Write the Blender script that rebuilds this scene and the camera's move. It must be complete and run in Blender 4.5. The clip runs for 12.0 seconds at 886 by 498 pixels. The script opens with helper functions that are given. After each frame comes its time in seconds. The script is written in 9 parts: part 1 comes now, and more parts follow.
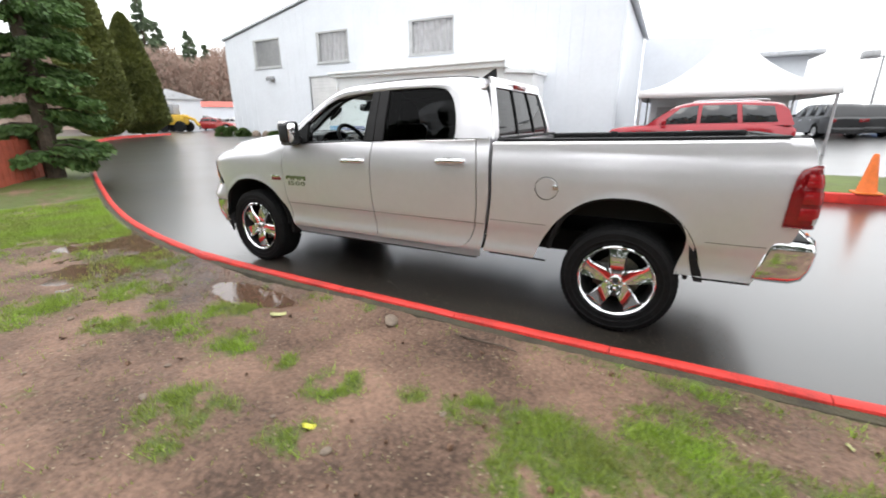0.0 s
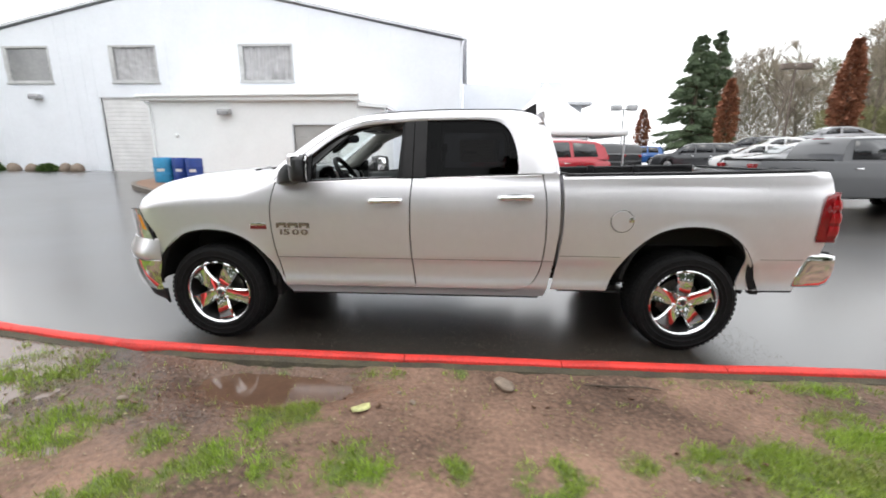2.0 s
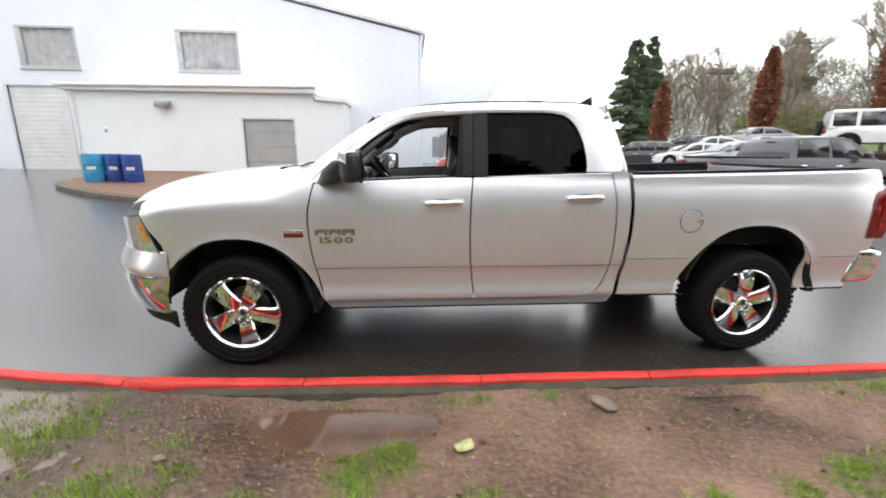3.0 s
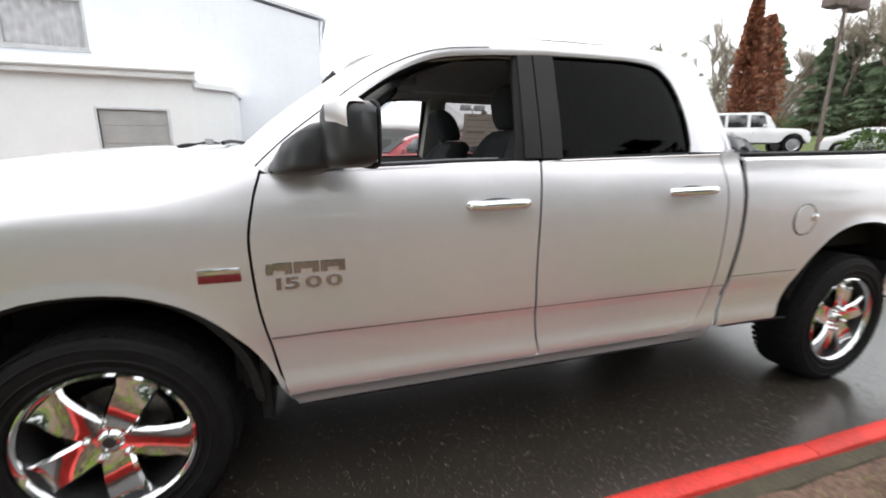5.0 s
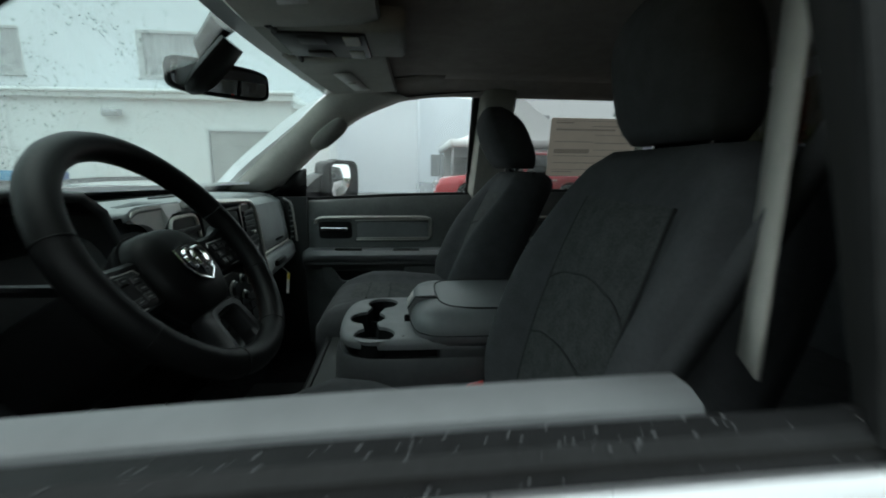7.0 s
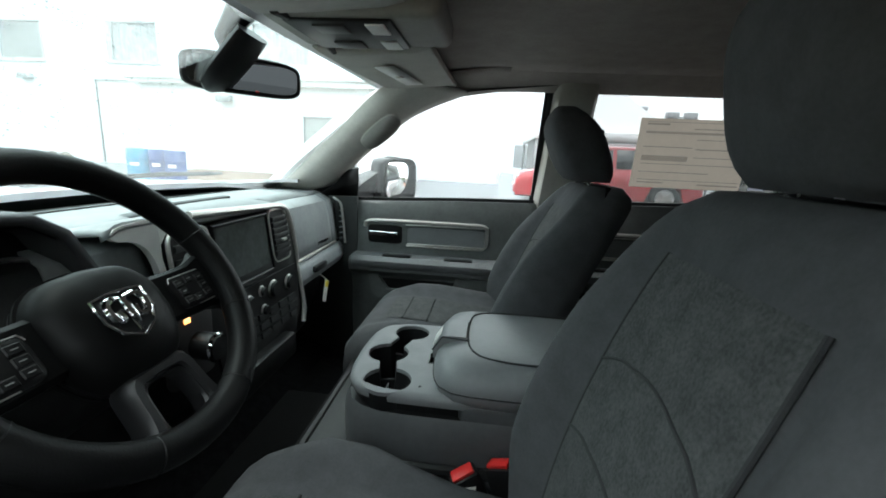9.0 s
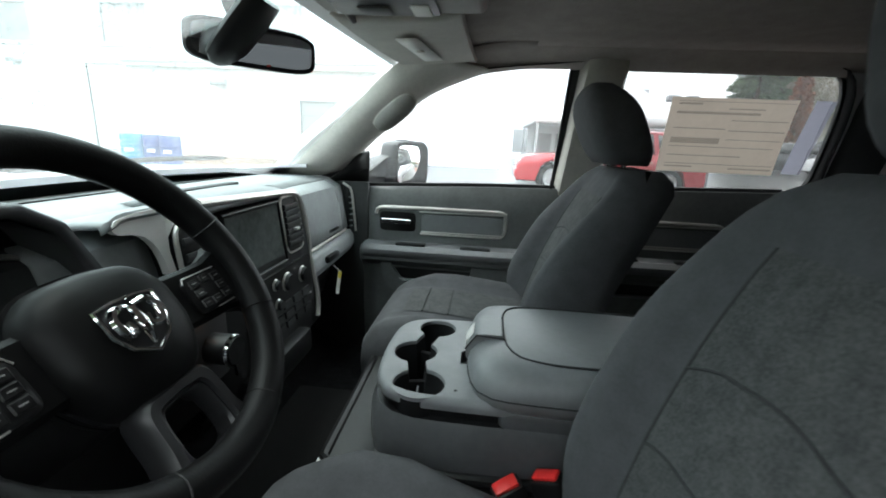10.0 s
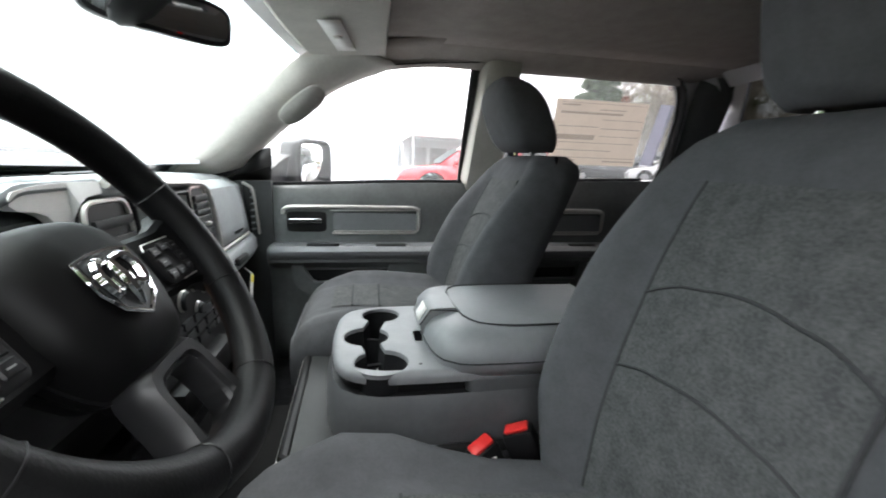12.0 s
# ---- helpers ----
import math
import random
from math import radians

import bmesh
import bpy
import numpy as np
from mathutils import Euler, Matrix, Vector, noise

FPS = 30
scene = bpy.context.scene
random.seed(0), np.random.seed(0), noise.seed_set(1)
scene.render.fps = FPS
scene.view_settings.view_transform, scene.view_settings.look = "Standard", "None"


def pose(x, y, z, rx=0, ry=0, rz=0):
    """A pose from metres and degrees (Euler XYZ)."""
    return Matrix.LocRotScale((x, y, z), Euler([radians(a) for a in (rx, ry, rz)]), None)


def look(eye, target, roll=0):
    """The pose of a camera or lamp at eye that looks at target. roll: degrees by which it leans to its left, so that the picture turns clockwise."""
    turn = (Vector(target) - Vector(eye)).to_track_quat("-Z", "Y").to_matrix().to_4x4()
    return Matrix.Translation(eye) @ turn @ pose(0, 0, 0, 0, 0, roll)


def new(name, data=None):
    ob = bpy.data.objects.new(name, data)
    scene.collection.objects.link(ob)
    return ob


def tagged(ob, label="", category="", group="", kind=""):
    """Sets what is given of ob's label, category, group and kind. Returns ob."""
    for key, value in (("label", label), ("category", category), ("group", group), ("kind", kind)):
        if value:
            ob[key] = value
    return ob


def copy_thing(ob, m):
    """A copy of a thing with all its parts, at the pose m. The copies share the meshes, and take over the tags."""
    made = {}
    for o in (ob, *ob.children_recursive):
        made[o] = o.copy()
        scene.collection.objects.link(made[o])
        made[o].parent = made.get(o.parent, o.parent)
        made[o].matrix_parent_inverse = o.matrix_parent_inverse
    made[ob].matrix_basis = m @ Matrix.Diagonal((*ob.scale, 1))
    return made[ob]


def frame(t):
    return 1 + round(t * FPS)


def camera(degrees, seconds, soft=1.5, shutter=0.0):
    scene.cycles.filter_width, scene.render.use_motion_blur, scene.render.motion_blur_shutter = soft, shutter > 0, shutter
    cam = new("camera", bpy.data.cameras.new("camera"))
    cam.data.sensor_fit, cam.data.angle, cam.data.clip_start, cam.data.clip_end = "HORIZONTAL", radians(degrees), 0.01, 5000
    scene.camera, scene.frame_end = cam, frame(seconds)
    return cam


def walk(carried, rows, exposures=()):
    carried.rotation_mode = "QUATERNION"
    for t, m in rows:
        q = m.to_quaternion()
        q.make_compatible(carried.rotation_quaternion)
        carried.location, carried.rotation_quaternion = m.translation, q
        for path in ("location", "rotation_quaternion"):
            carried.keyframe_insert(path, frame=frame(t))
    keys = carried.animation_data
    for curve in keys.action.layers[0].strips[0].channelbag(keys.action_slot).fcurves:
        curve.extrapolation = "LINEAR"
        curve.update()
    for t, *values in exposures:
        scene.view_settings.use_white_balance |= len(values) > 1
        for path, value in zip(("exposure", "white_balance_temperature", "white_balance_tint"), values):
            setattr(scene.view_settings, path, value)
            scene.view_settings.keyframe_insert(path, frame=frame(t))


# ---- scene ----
# ---- camera ----
SKY = 0.175
cam = camera(93.3, 12.0, soft=1.8, shutter=0.5)
PATH = [
    (0, (4.007, -4.128, 1.524), (3.122, -2.433, 0.936), -0.3),
    (0.5, (3.498, -4.282, 1.49), (2.754, -2.514, 0.927), 0.8),
    (1, (2.991, -4.342, 1.494), (2.442, -2.494, 0.961), 0.3),
    (1.5, (2.518, -4.32, 1.524), (2.239, -2.405, 1.021), 1.2),
    (2, (2.061, -4.229, 1.535), (1.955, -2.282, 1.088), 0.3),
    (2.5, (1.63, -4.073, 1.535), (1.666, -2.13, 1.064), 0.9),
    (3, (1.204, -3.884, 1.522), (1.357, -1.943, 1.064), 0.5),
    (3.2, (1.048, -3.788, 1.51), (1.259, -1.853, 1.053), -0.2),
    (4.8, (0.66, -2.692, 1.372), (1.291, -0.844, 0.94), 1.8),
    (5, (0.694, -2.527, 1.366), (1.305, -0.675, 0.922), 0.5),
    (5.5, (0.901, -2.13, 1.368), (1.339, -0.228, 0.931), 0.5),
    (6, (1.113, -1.716, 1.411), (1.426, 0.234, 1.096), 1.1),
    (6.5, (1.241, -1.313, 1.456), (1.529, 0.639, 1.124), 1.8),
    (7, (1.333, -1.08, 1.453), (1.495, 0.878, 1.083), 0.6),
    (7.5, (1.396, -0.954, 1.447), (1.309, 1.003, 1.047), 1.6),
    (9.3, (1.432, -0.861, 1.518), (1.227, 1.08, 1.079), 2.8),
    (9.5, (1.43, -0.848, 1.515), (1.227, 1.09, 1.066), 2.9),
    (10, (1.35, -0.798, 1.502), (1.162, 1.13, 1.005), 2.6),
    (10.5, (1.288, -0.769, 1.482), (1.179, 1.156, 0.95), 2.2),
    (11, (1.235, -0.751, 1.44), (1.257, 1.163, 0.858), 2.4),
    (11.5, (1.213, -0.776, 1.428), (1.372, 1.155, 0.934), 2.7),
    (12, (1.215, -0.819, 1.421), (1.585, 1.104, 1.016), 2.1),
]
EXPOSURES = [(0.0, 0.22, 6500, 10), (5.0, 0.15, 6500, 10), (6.0, 0.1, 6450, 10), (6.5, -0.05, 6250, 4), (7.0, -0.15, 6050, -7), (7.5, 0.48, 6050, -7), (8.5, 1.05, 6100, -4), (9.3, 1.4, 6200, 0), (10.5, 1.55, 6300, 4), (11.3, 1.85, 6500, 10), (12.0, 2.2, 6500, 10)]
walk(cam, [(t, look(eye, target, roll)) for t, eye, target, roll in PATH], EXPOSURES)

# ---- world and light ----
world = bpy.data.worlds.new("overcast")
scene.world = world
world.use_nodes = True
wn = world.node_tree
wbg = wn.nodes["Background"]
wsky = wn.nodes.new("ShaderNodeTexSky")
wsky.sky_type, wsky.sun_disc = "NISHITA", False
wsky.sun_elevation, wsky.sun_rotation = radians(70), radians(294)
wsky.air_density, wsky.dust_density = 1.0, 4.0
wmul = wn.nodes.new("ShaderNodeMix")
wmul.data_type, wmul.blend_type = "RGBA", "MIX"
wmul.inputs[0].default_value = 0.93
wn.links.new(wsky.outputs[0], wmul.inputs[6])
wmul.inputs[7].default_value = (10.6, 10.8, 11.0, 1)
wn.links.new(wmul.outputs[2], wbg.inputs[0])
wbg.inputs[1].default_value = SKY
sun = new("sun", bpy.data.lights.new("sun", "SUN"))
sun.data.energy, sun.data.angle, sun.data.color = 0.7, radians(40), (1.0, 0.97, 0.93)
sun.matrix_world = look((0, 0, 30), (10, -4.5, 0))


# ---- materials ----
def mat(name, col, rough=0.5, metal=0.0, var=0.12, scale=6.0, bump=0.0, bscale=80.0, coat=0.0, spec=0.5, rvar=0.1, col2=None, fine=7.0):
    """A surface with colour variation at two scales, uneven gloss and fine relief."""
    m = bpy.data.materials.new(name)
    m.use_nodes = True
    nt = m.node_tree
    b = nt.nodes["Principled BSDF"]
    b.inputs["Metallic"].default_value = metal
    b.inputs["Specular IOR Level"].default_value = spec
    b.inputs["Coat Weight"].default_value = coat
    b.inputs["Coat Roughness"].default_value = 0.04
    tc = nt.nodes.new("ShaderNodeTexCoord")
    n1, n2 = nt.nodes.new("ShaderNodeTexNoise"), nt.nodes.new("ShaderNodeTexNoise")
    n1.inputs["Scale"].default_value, n2.inputs["Scale"].default_value = scale, scale * fine
    n1.inputs["Detail"].default_value = n2.inputs["Detail"].default_value = 5
    add = nt.nodes.new("ShaderNodeMath")
    add.operation = "MULTIPLY_ADD"
    add.inputs[1].default_value = 0.6
    nt.links.new(n1.outputs[0], add.inputs[0])
    half = nt.nodes.new("ShaderNodeMath")
    half.operation = "MULTIPLY"
    half.inputs[1].default_value = 0.4
    nt.links.new(n2.outputs[0], half.inputs[0])
    nt.links.new(half.outputs[0], add.inputs[2])
    ramp = nt.nodes.new("ShaderNodeValToRGB")
    c2 = col2 or tuple(c * (1 - 2 * var) for c in col)
    c1 = col if col2 else tuple(min(1, c * (1 + var)) for c in col)
    ramp.color_ramp.elements[0].position, ramp.color_ramp.elements[1].position = 0.36, 0.64
    ramp.color_ramp.elements[0].color, ramp.color_ramp.elements[1].color = (*c2, 1), (*c1, 1)
    nt.links.new(add.outputs[0], ramp.inputs[0])
    nt.links.new(ramp.outputs[0], b.inputs["Base Color"])
    mr = nt.nodes.new("ShaderNodeMapRange")
    mr.inputs[3].default_value, mr.inputs[4].default_value = max(0.02, rough * (1 - rvar)), min(1, rough * (1 + rvar))
    nt.links.new(add.outputs[0], mr.inputs[0])
    nt.links.new(mr.outputs[0], b.inputs["Roughness"])
    for n in (n1, n2):
        nt.links.new(tc.outputs["Object"], n.inputs["Vector"])
    if bump:
        n3, bp = nt.nodes.new("ShaderNodeTexNoise"), nt.nodes.new("ShaderNodeBump")
        n3.inputs["Scale"].default_value, n3.inputs["Detail"].default_value = bscale, 4
        bp.inputs["Strength"].default_value, bp.inputs["Distance"].default_value = bump, 0.6 / bscale
        nt.links.new(tc.outputs["Object"], n3.inputs["Vector"])
        nt.links.new(n3.outputs[0], bp.inputs["Height"])
        nt.links.new(bp.outputs[0], b.inputs["Normal"])
    return m


def glass(name, tint, rough=0.0, f0=0.05):
    """A thin tinted pane: clear through, mirror-like at a glancing angle from either side."""
    m = bpy.data.materials.new(name)
    m.use_nodes = True
    nt = m.node_tree
    nt.nodes.remove(nt.nodes["Principled BSDF"])
    out = nt.nodes["Material Output"]
    tr, gl, mx, lw, pw, sc = (nt.nodes.new("ShaderNode" + k) for k in ("BsdfTransparent", "BsdfGlossy", "MixShader", "LayerWeight", "Math", "Math"))
    tr.inputs[0].default_value = (*tint, 1)
    gl.inputs["Roughness"].default_value = rough
    lw.inputs[0].default_value = 0.5
    pw.operation, sc.operation = "POWER", "MULTIPLY_ADD"
    pw.inputs[1].default_value = 5.0
    sc.inputs[1].default_value, sc.inputs[2].default_value = 0.85, f0
    nt.links.new(lw.outputs["Facing"], pw.inputs[0])
    nt.links.new(pw.outputs[0], sc.inputs[0])
    nt.links.new(sc.outputs[0], mx.inputs[0])
    nt.links.new(tr.outputs[0], mx.inputs[1])
    nt.links.new(gl.outputs[0], mx.inputs[2])
    nt.links.new(mx.outputs[0], out.inputs[0])
    return m


def wet_glass(name, tint, veil):
    """Glass under a film of fine rain, which scatters part of the daylight."""
    m = glass(name, tint, 0.02)
    nt = m.node_tree
    out = nt.nodes["Material Output"]
    old = out.inputs[0].links[0].from_socket
    tl, mx, n, mr, tc = (nt.nodes.new("ShaderNode" + k) for k in ("BsdfTranslucent", "MixShader", "TexNoise", "MapRange", "TexCoord"))
    tl.inputs[0].default_value = (0.95, 0.97, 0.97, 1)
    n.inputs["Scale"].default_value, n.inputs["Detail"].default_value = 150, 6
    mr.inputs[1].default_value, mr.inputs[2].default_value = 0.35, 0.7
    mr.inputs[3].default_value, mr.inputs[4].default_value = veil * 0.8, veil * 1.35
    nt.links.new(tc.outputs["Object"], n.inputs["Vector"])
    nt.links.new(n.outputs[0], mr.inputs[0])
    nt.links.new(mr.outputs[0], mx.inputs[0])
    nt.links.new(old, mx.inputs[1])
    nt.links.new(tl.outputs[0], mx.inputs[2])
    nt.links.new(mx.outputs[0], out.inputs[0])
    return m


PAINT = mat("silver_paint", (0.81, 0.795, 0.82), 0.37, 0.70, var=0.015, scale=2.5, bump=0.012, bscale=900, coat=1.0, rvar=0.06)
CHROME = mat("chrome", (0.86, 0.86, 0.87), 0.05, 1.0, var=0.02, scale=20, rvar=0.4)
BLACK_TRIM = mat("black_trim", (0.014, 0.014, 0.015), 0.62, 0, var=0.2, scale=30, bump=0.15, bscale=500, spec=0.25)
GLOSS_BLACK = mat("gloss_black_pillar", (0.033, 0.0312, 0.0324), 0.5, 0.0, var=0.06, scale=10, bump=0.03, bscale=300)
PILLAR_BLACK = mat("matt_black_pillar", (0.024, 0.023, 0.024), 0.45, 0.0, var=0.1, scale=10, bump=0.05, bscale=400, spec=0.22)
RUBBER = mat("tyre_rubber", (0.009, 0.009, 0.0095), 0.75, 0, var=0.25, scale=25, bump=0.15, bscale=300, spec=0.2)
BARREL = mat("dark_wheel_barrel", (0.05, 0.05, 0.052), 0.5, 0.6, var=0.2, scale=15)
DARK = mat("dark_underbody", (0.008, 0.008, 0.008), 0.9, 0, var=0.2, scale=10)
DISC = mat("brake_metal", (0.25, 0.24, 0.23), 0.45, 0.9, var=0.2, scale=30)
RED_LENS = mat("red_lens", (0.22, 0.005, 0.008), 0.10, 0, var=0.10, scale=8, coat=0.6)
RED_BRIGHT = mat("bright_red_lens", (0.36, 0.008, 0.012), 0.10, 0, var=0.10, scale=10, coat=0.6)
# dark grey for seams, edges and the painted crease shade
STYLE = mat("dark_seam_and_crease_shade", (0.07, 0.07, 0.072), 0.6, 0, var=0.1, scale=20)
# chrome darkened: the ground's dark reflection is put into the base colour
BADGE_METAL = mat("darkened_badge_chrome", (0.45, 0.45, 0.46), 0.12, 1.0, var=0.1, scale=60)
MIRROR_SHELL = mat("dark_grey_mirror_shell", (0.026, 0.0265, 0.029), 0.35, 0, var=0.1, scale=20, bump=0.05, bscale=400)
# water given a pale colour so each drop shows as a glint
GLINT_DROP = mat("glint_painted_drops", (0.80, 0.80, 0.81), 0.05, 0.5, var=0.03, scale=50)
DROPS = mat("water_drops", (0.06, 0.06, 0.065), 0.03, 0.0, var=0.05, scale=50)
CLEAR_LENS = mat("headlamp_lens", (0.75, 0.76, 0.78), 0.08, 0.6, var=0.2, scale=22, coat=0.8)
AMBER = mat("amber_lens", (0.8, 0.28, 0.04), 0.15, 0, var=0.15, scale=20, coat=0.6)
WINDOW = glass("window_glass", (0.90, 0.96, 0.94))
PRIVACY = glass("privacy_glass", (0.03, 0.031, 0.033), 0.0, 0.009)
PRIVACY_LIGHT = wet_glass("passenger_rear_glass", (0.30, 0.292, 0.297), 0.03)
WINDSHIELD = wet_glass("wet_windshield", (0.66, 0.76, 0.75), 0.11)
MIRROR = mat("mirror_silver", (0.9, 0.9, 0.9), 0.02, 1.0, var=0.01, scale=4)
BADGE_RED = mat("badge_red", (0.22, 0.025, 0.03), 0.3, 0.2, var=0.1, scale=40)
# cabin
DASH_DARK = mat("black_soft_plastic", (0.0238, 0.0252, 0.0259), 0.55, 0, var=0.12, scale=12, bump=0.12, bscale=900)
DASH_GREY = mat("slate_grey_plastic", (0.285, 0.298, 0.304), 0.5, 0, var=0.08, scale=10, bump=0.12, bscale=700)
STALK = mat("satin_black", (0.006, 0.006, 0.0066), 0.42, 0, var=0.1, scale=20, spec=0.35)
COVER = mat("black_cover_plastic", (0.0045, 0.0045, 0.00475), 0.48, 0, var=0.12, scale=10, bump=0.10, bscale=900, spec=0.15)
SPOKE_GREY = mat("dark_grey_spoke", (0.012, 0.012, 0.013), 0.42, 0, var=0.1, scale=20, bump=0.08, bscale=700)
CONSOLE_GREY = mat("dark_console_plastic", (0.0816, 0.08364, 0.0884), 0.5, 0, var=0.08, scale=10, bump=0.12, bscale=700)
DOOR_TRIM = mat("dark_grey_door_plastic", (0.115, 0.12, 0.12), 0.5, 0, var=0.1, scale=10, bump=0.12, bscale=800)
LEATHER = mat("black_leather", (0.0050, 0.0050, 0.0054), 0.48, 0, spec=0.2, var=0.15, scale=14, bump=0.25, bscale=420)
# chrome with a dark base in place of a dimmer reflection
DIM_CHROME = mat("darkened_chrome", (0.17, 0.17, 0.175), 0.22, 0.9, var=0.05, scale=30)
RUBBER_MAT = mat("black_cup_rubber", (0.010, 0.010, 0.011), 0.8, 0, var=0.1, scale=30, spec=0.15)
SATIN = mat("satin_silver_trim", (0.62, 0.60, 0.57), 0.36, 0.75, var=0.04, scale=12)
FABRIC = mat("grey_seat_cloth", (0.084, 0.085, 0.090), 0.95, 0, var=0.08, scale=30, bump=0.25, bscale=1100, spec=0.15)
INSERT = mat("patterned_seat_insert", (0.102, 0.104, 0.103), 0.95, 0, scale=240, bump=0.7, bscale=380, spec=0.15, col2=(0.052, 0.053, 0.055), fine=0.16)
SEAM = mat("seam_thread", (0.034, 0.035, 0.037), 0.9, 0, var=0.1, scale=60)
VINYL = mat("grey_vinyl", (0.195, 0.198, 0.207), 0.45, 0, var=0.05, scale=10, bump=0.12, bscale=700)
HEADLINER = mat("grey_headliner", (0.3808, 0.34, 0.323), 0.95, 0, var=0.06, scale=20, bump=0.2, bscale=900, spec=0.1)
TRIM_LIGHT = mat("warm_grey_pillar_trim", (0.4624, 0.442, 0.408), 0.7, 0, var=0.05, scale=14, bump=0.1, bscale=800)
TRIM_MID = mat("grey_handle_trim", (0.30, 0.29, 0.27), 0.6, 0, var=0.06, scale=14, bump=0.08, bscale=700)
CARPET = mat("black_carpet", (0.013, 0.013, 0.014), 1.0, 0, var=0.3, scale=40, bump=0.6, bscale=500, spec=0.1)
SCREEN = mat("touchscreen_glass", (0.10, 0.112, 0.108), 0.12, 0, var=0.2, scale=10, spec=0.7)
PAPER_INK = mat("faded_print", (0.42, 0.385, 0.335), 0.8, 0, var=0.1, scale=30)
BRUSHED = mat("brushed_silver_plastic", (0.80, 0.79, 0.77), 0.34, 0.2, var=0.03, scale=30, fine=12)
MARK_GREY = mat("grey_switch_mark", (0.22, 0.22, 0.22), 0.7, 0, var=0.05, scale=30)
LABEL_WHITE = mat("white_label", (0.72, 0.70, 0.68), 0.7, 0, var=0.05, scale=30)
LABEL_YELLOW = mat("yellow_label", (0.75, 0.62, 0.05), 0.7, 0, var=0.05, scale=30)
BUCKLE_RED = mat("red_buckle_button", (0.75, 0.03, 0.03), 0.4, 0, var=0.05, scale=30)
LAMP_ON = bpy.data.materials.new("indicator_lamp")
LAMP_ON.use_nodes = True
LAMP_ON.node_tree.nodes["Principled BSDF"].inputs["Emission Color"].default_value = (1.0, 0.35, 0.1, 1)
LAMP_ON.node_tree.nodes["Principled BSDF"].inputs["Emission Strength"].default_value = 1.5
# place
ASPHALT = mat("wet_asphalt", (0.046, 0.039, 0.032), 0.34, 0, scale=0.45, bump=0.035, bscale=150, coat=0.9, spec=0.5, rvar=0.35, col2=(0.013, 0.012, 0.010), fine=260)
ASPHALT.node_tree.nodes["Principled BSDF"].inputs["Coat Roughness"].default_value = 0.21
KERB_RED = mat("red_kerb_paint", (0.66, 0.035, 0.025), 0.58, 0, var=0.20, scale=5, bump=0.25, bscale=60, fine=12)
KERB_SOIL = mat("mossy_kerb_soil", (0.085, 0.075, 0.045), 0.9, 0, scale=7, bump=0.9, bscale=45, col2=(0.045, 0.038, 0.028), fine=9)
KERB_CONC = mat("kerb_concrete", (0.16, 0.14, 0.12), 0.8, 0, var=0.2, scale=6, bump=0.5, bscale=50)
WHITE_WALL = mat("white_metal_siding", (0.84, 0.865, 0.915), 0.55, 0, var=0.02, scale=0.8, bump=0.05, bscale=30)
SHED_WALL = mat("white_painted_shed", (0.88, 0.895, 0.90), 0.6, 0, var=0.015, scale=1.2, bump=0.08, bscale=30)
DOOR_WHITE = mat("white_roller_door", (0.78, 0.77, 0.765), 0.5, 0, var=0.05, scale=2)
DOOR_GREY = mat("grey_steel_door", (0.42, 0.42, 0.41), 0.5, 0, var=0.06, scale=2)
ROOF_EDGE = mat("roof_edge_metal", (0.66, 0.67, 0.70), 0.45, 0.2, var=0.1, scale=3)
WIN_DARK = mat("old_window_glass", (0.26, 0.26, 0.27), 0.15, 0, scale=0.9, col2=(0.34, 0.34, 0.34), spec=0.6)
WIN_FRAME = mat("window_frame_grey", (0.55, 0.55, 0.55), 0.5, 0, var=0.1, scale=5)
CURTAIN = mat("grey_curtain", (0.60, 0.59, 0.60), 0.9, 0, var=0.2, scale=4)
BLUE_LIGHT = mat("light_blue_plastic", (0.04, 0.30, 0.55), 0.4, 0, var=0.08, scale=6)
BLUE_DARK = mat("dark_blue_plastic", (0.02, 0.06, 0.28), 0.4, 0, var=0.1, scale=6)
TENT = mat("white_tent_fabric", (0.88, 0.88, 0.88), 0.7, 0, var=0.02, scale=2)
CONE_ORANGE = mat("orange_cone_plastic", (0.85, 0.19, 0.03), 0.5, 0, var=0.08, scale=12)
BRICK_RED = mat("red_brown_boards", (0.42, 0.09, 0.05), 0.7, 0, var=0.15, scale=5, bump=0.2, bscale=30)
BARK = mat("bark", (0.10, 0.075, 0.055), 0.9, 0, var=0.3, scale=5, bump=0.5, bscale=30)
CONIFER = mat("conifer_needles", (0.13, 0.23, 0.06), 0.6, 0, var=0.35, scale=1.2, col2=(0.05, 0.10, 0.028))
CEDAR = mat("cedar_sprays", (0.20, 0.22, 0.055), 0.65, 0, scale=1.0, col2=(0.085, 0.10, 0.028))
OLIVE = mat("olive_brown_thicket", (0.288, 0.27, 0.132), 0.8, 0, scale=0.25, col2=(0.132, 0.144, 0.072))
# green lightened to take in the haze over far firs
FAR_CONIFER = mat("far_conifer", (0.20, 0.26, 0.15), 0.8, 0, scale=0.8, col2=(0.10, 0.145, 0.085))
PALE_BARK = mat("pale_bark", (0.24, 0.20, 0.165), 0.9, 0, var=0.25, scale=4, bump=0.4, bscale=25)
RUSSET = mat("russet_leaves", (0.36, 0.15, 0.08), 0.8, 0, scale=2.0, col2=(0.20, 0.08, 0.045))
# paler than bark: haze before the woods is mixed into the colour
TWIGS = mat("hazed_bare_twigs", (0.425, 0.3625, 0.2937), 0.9, 0, scale=0.3, col2=(0.275, 0.2375, 0.1812))
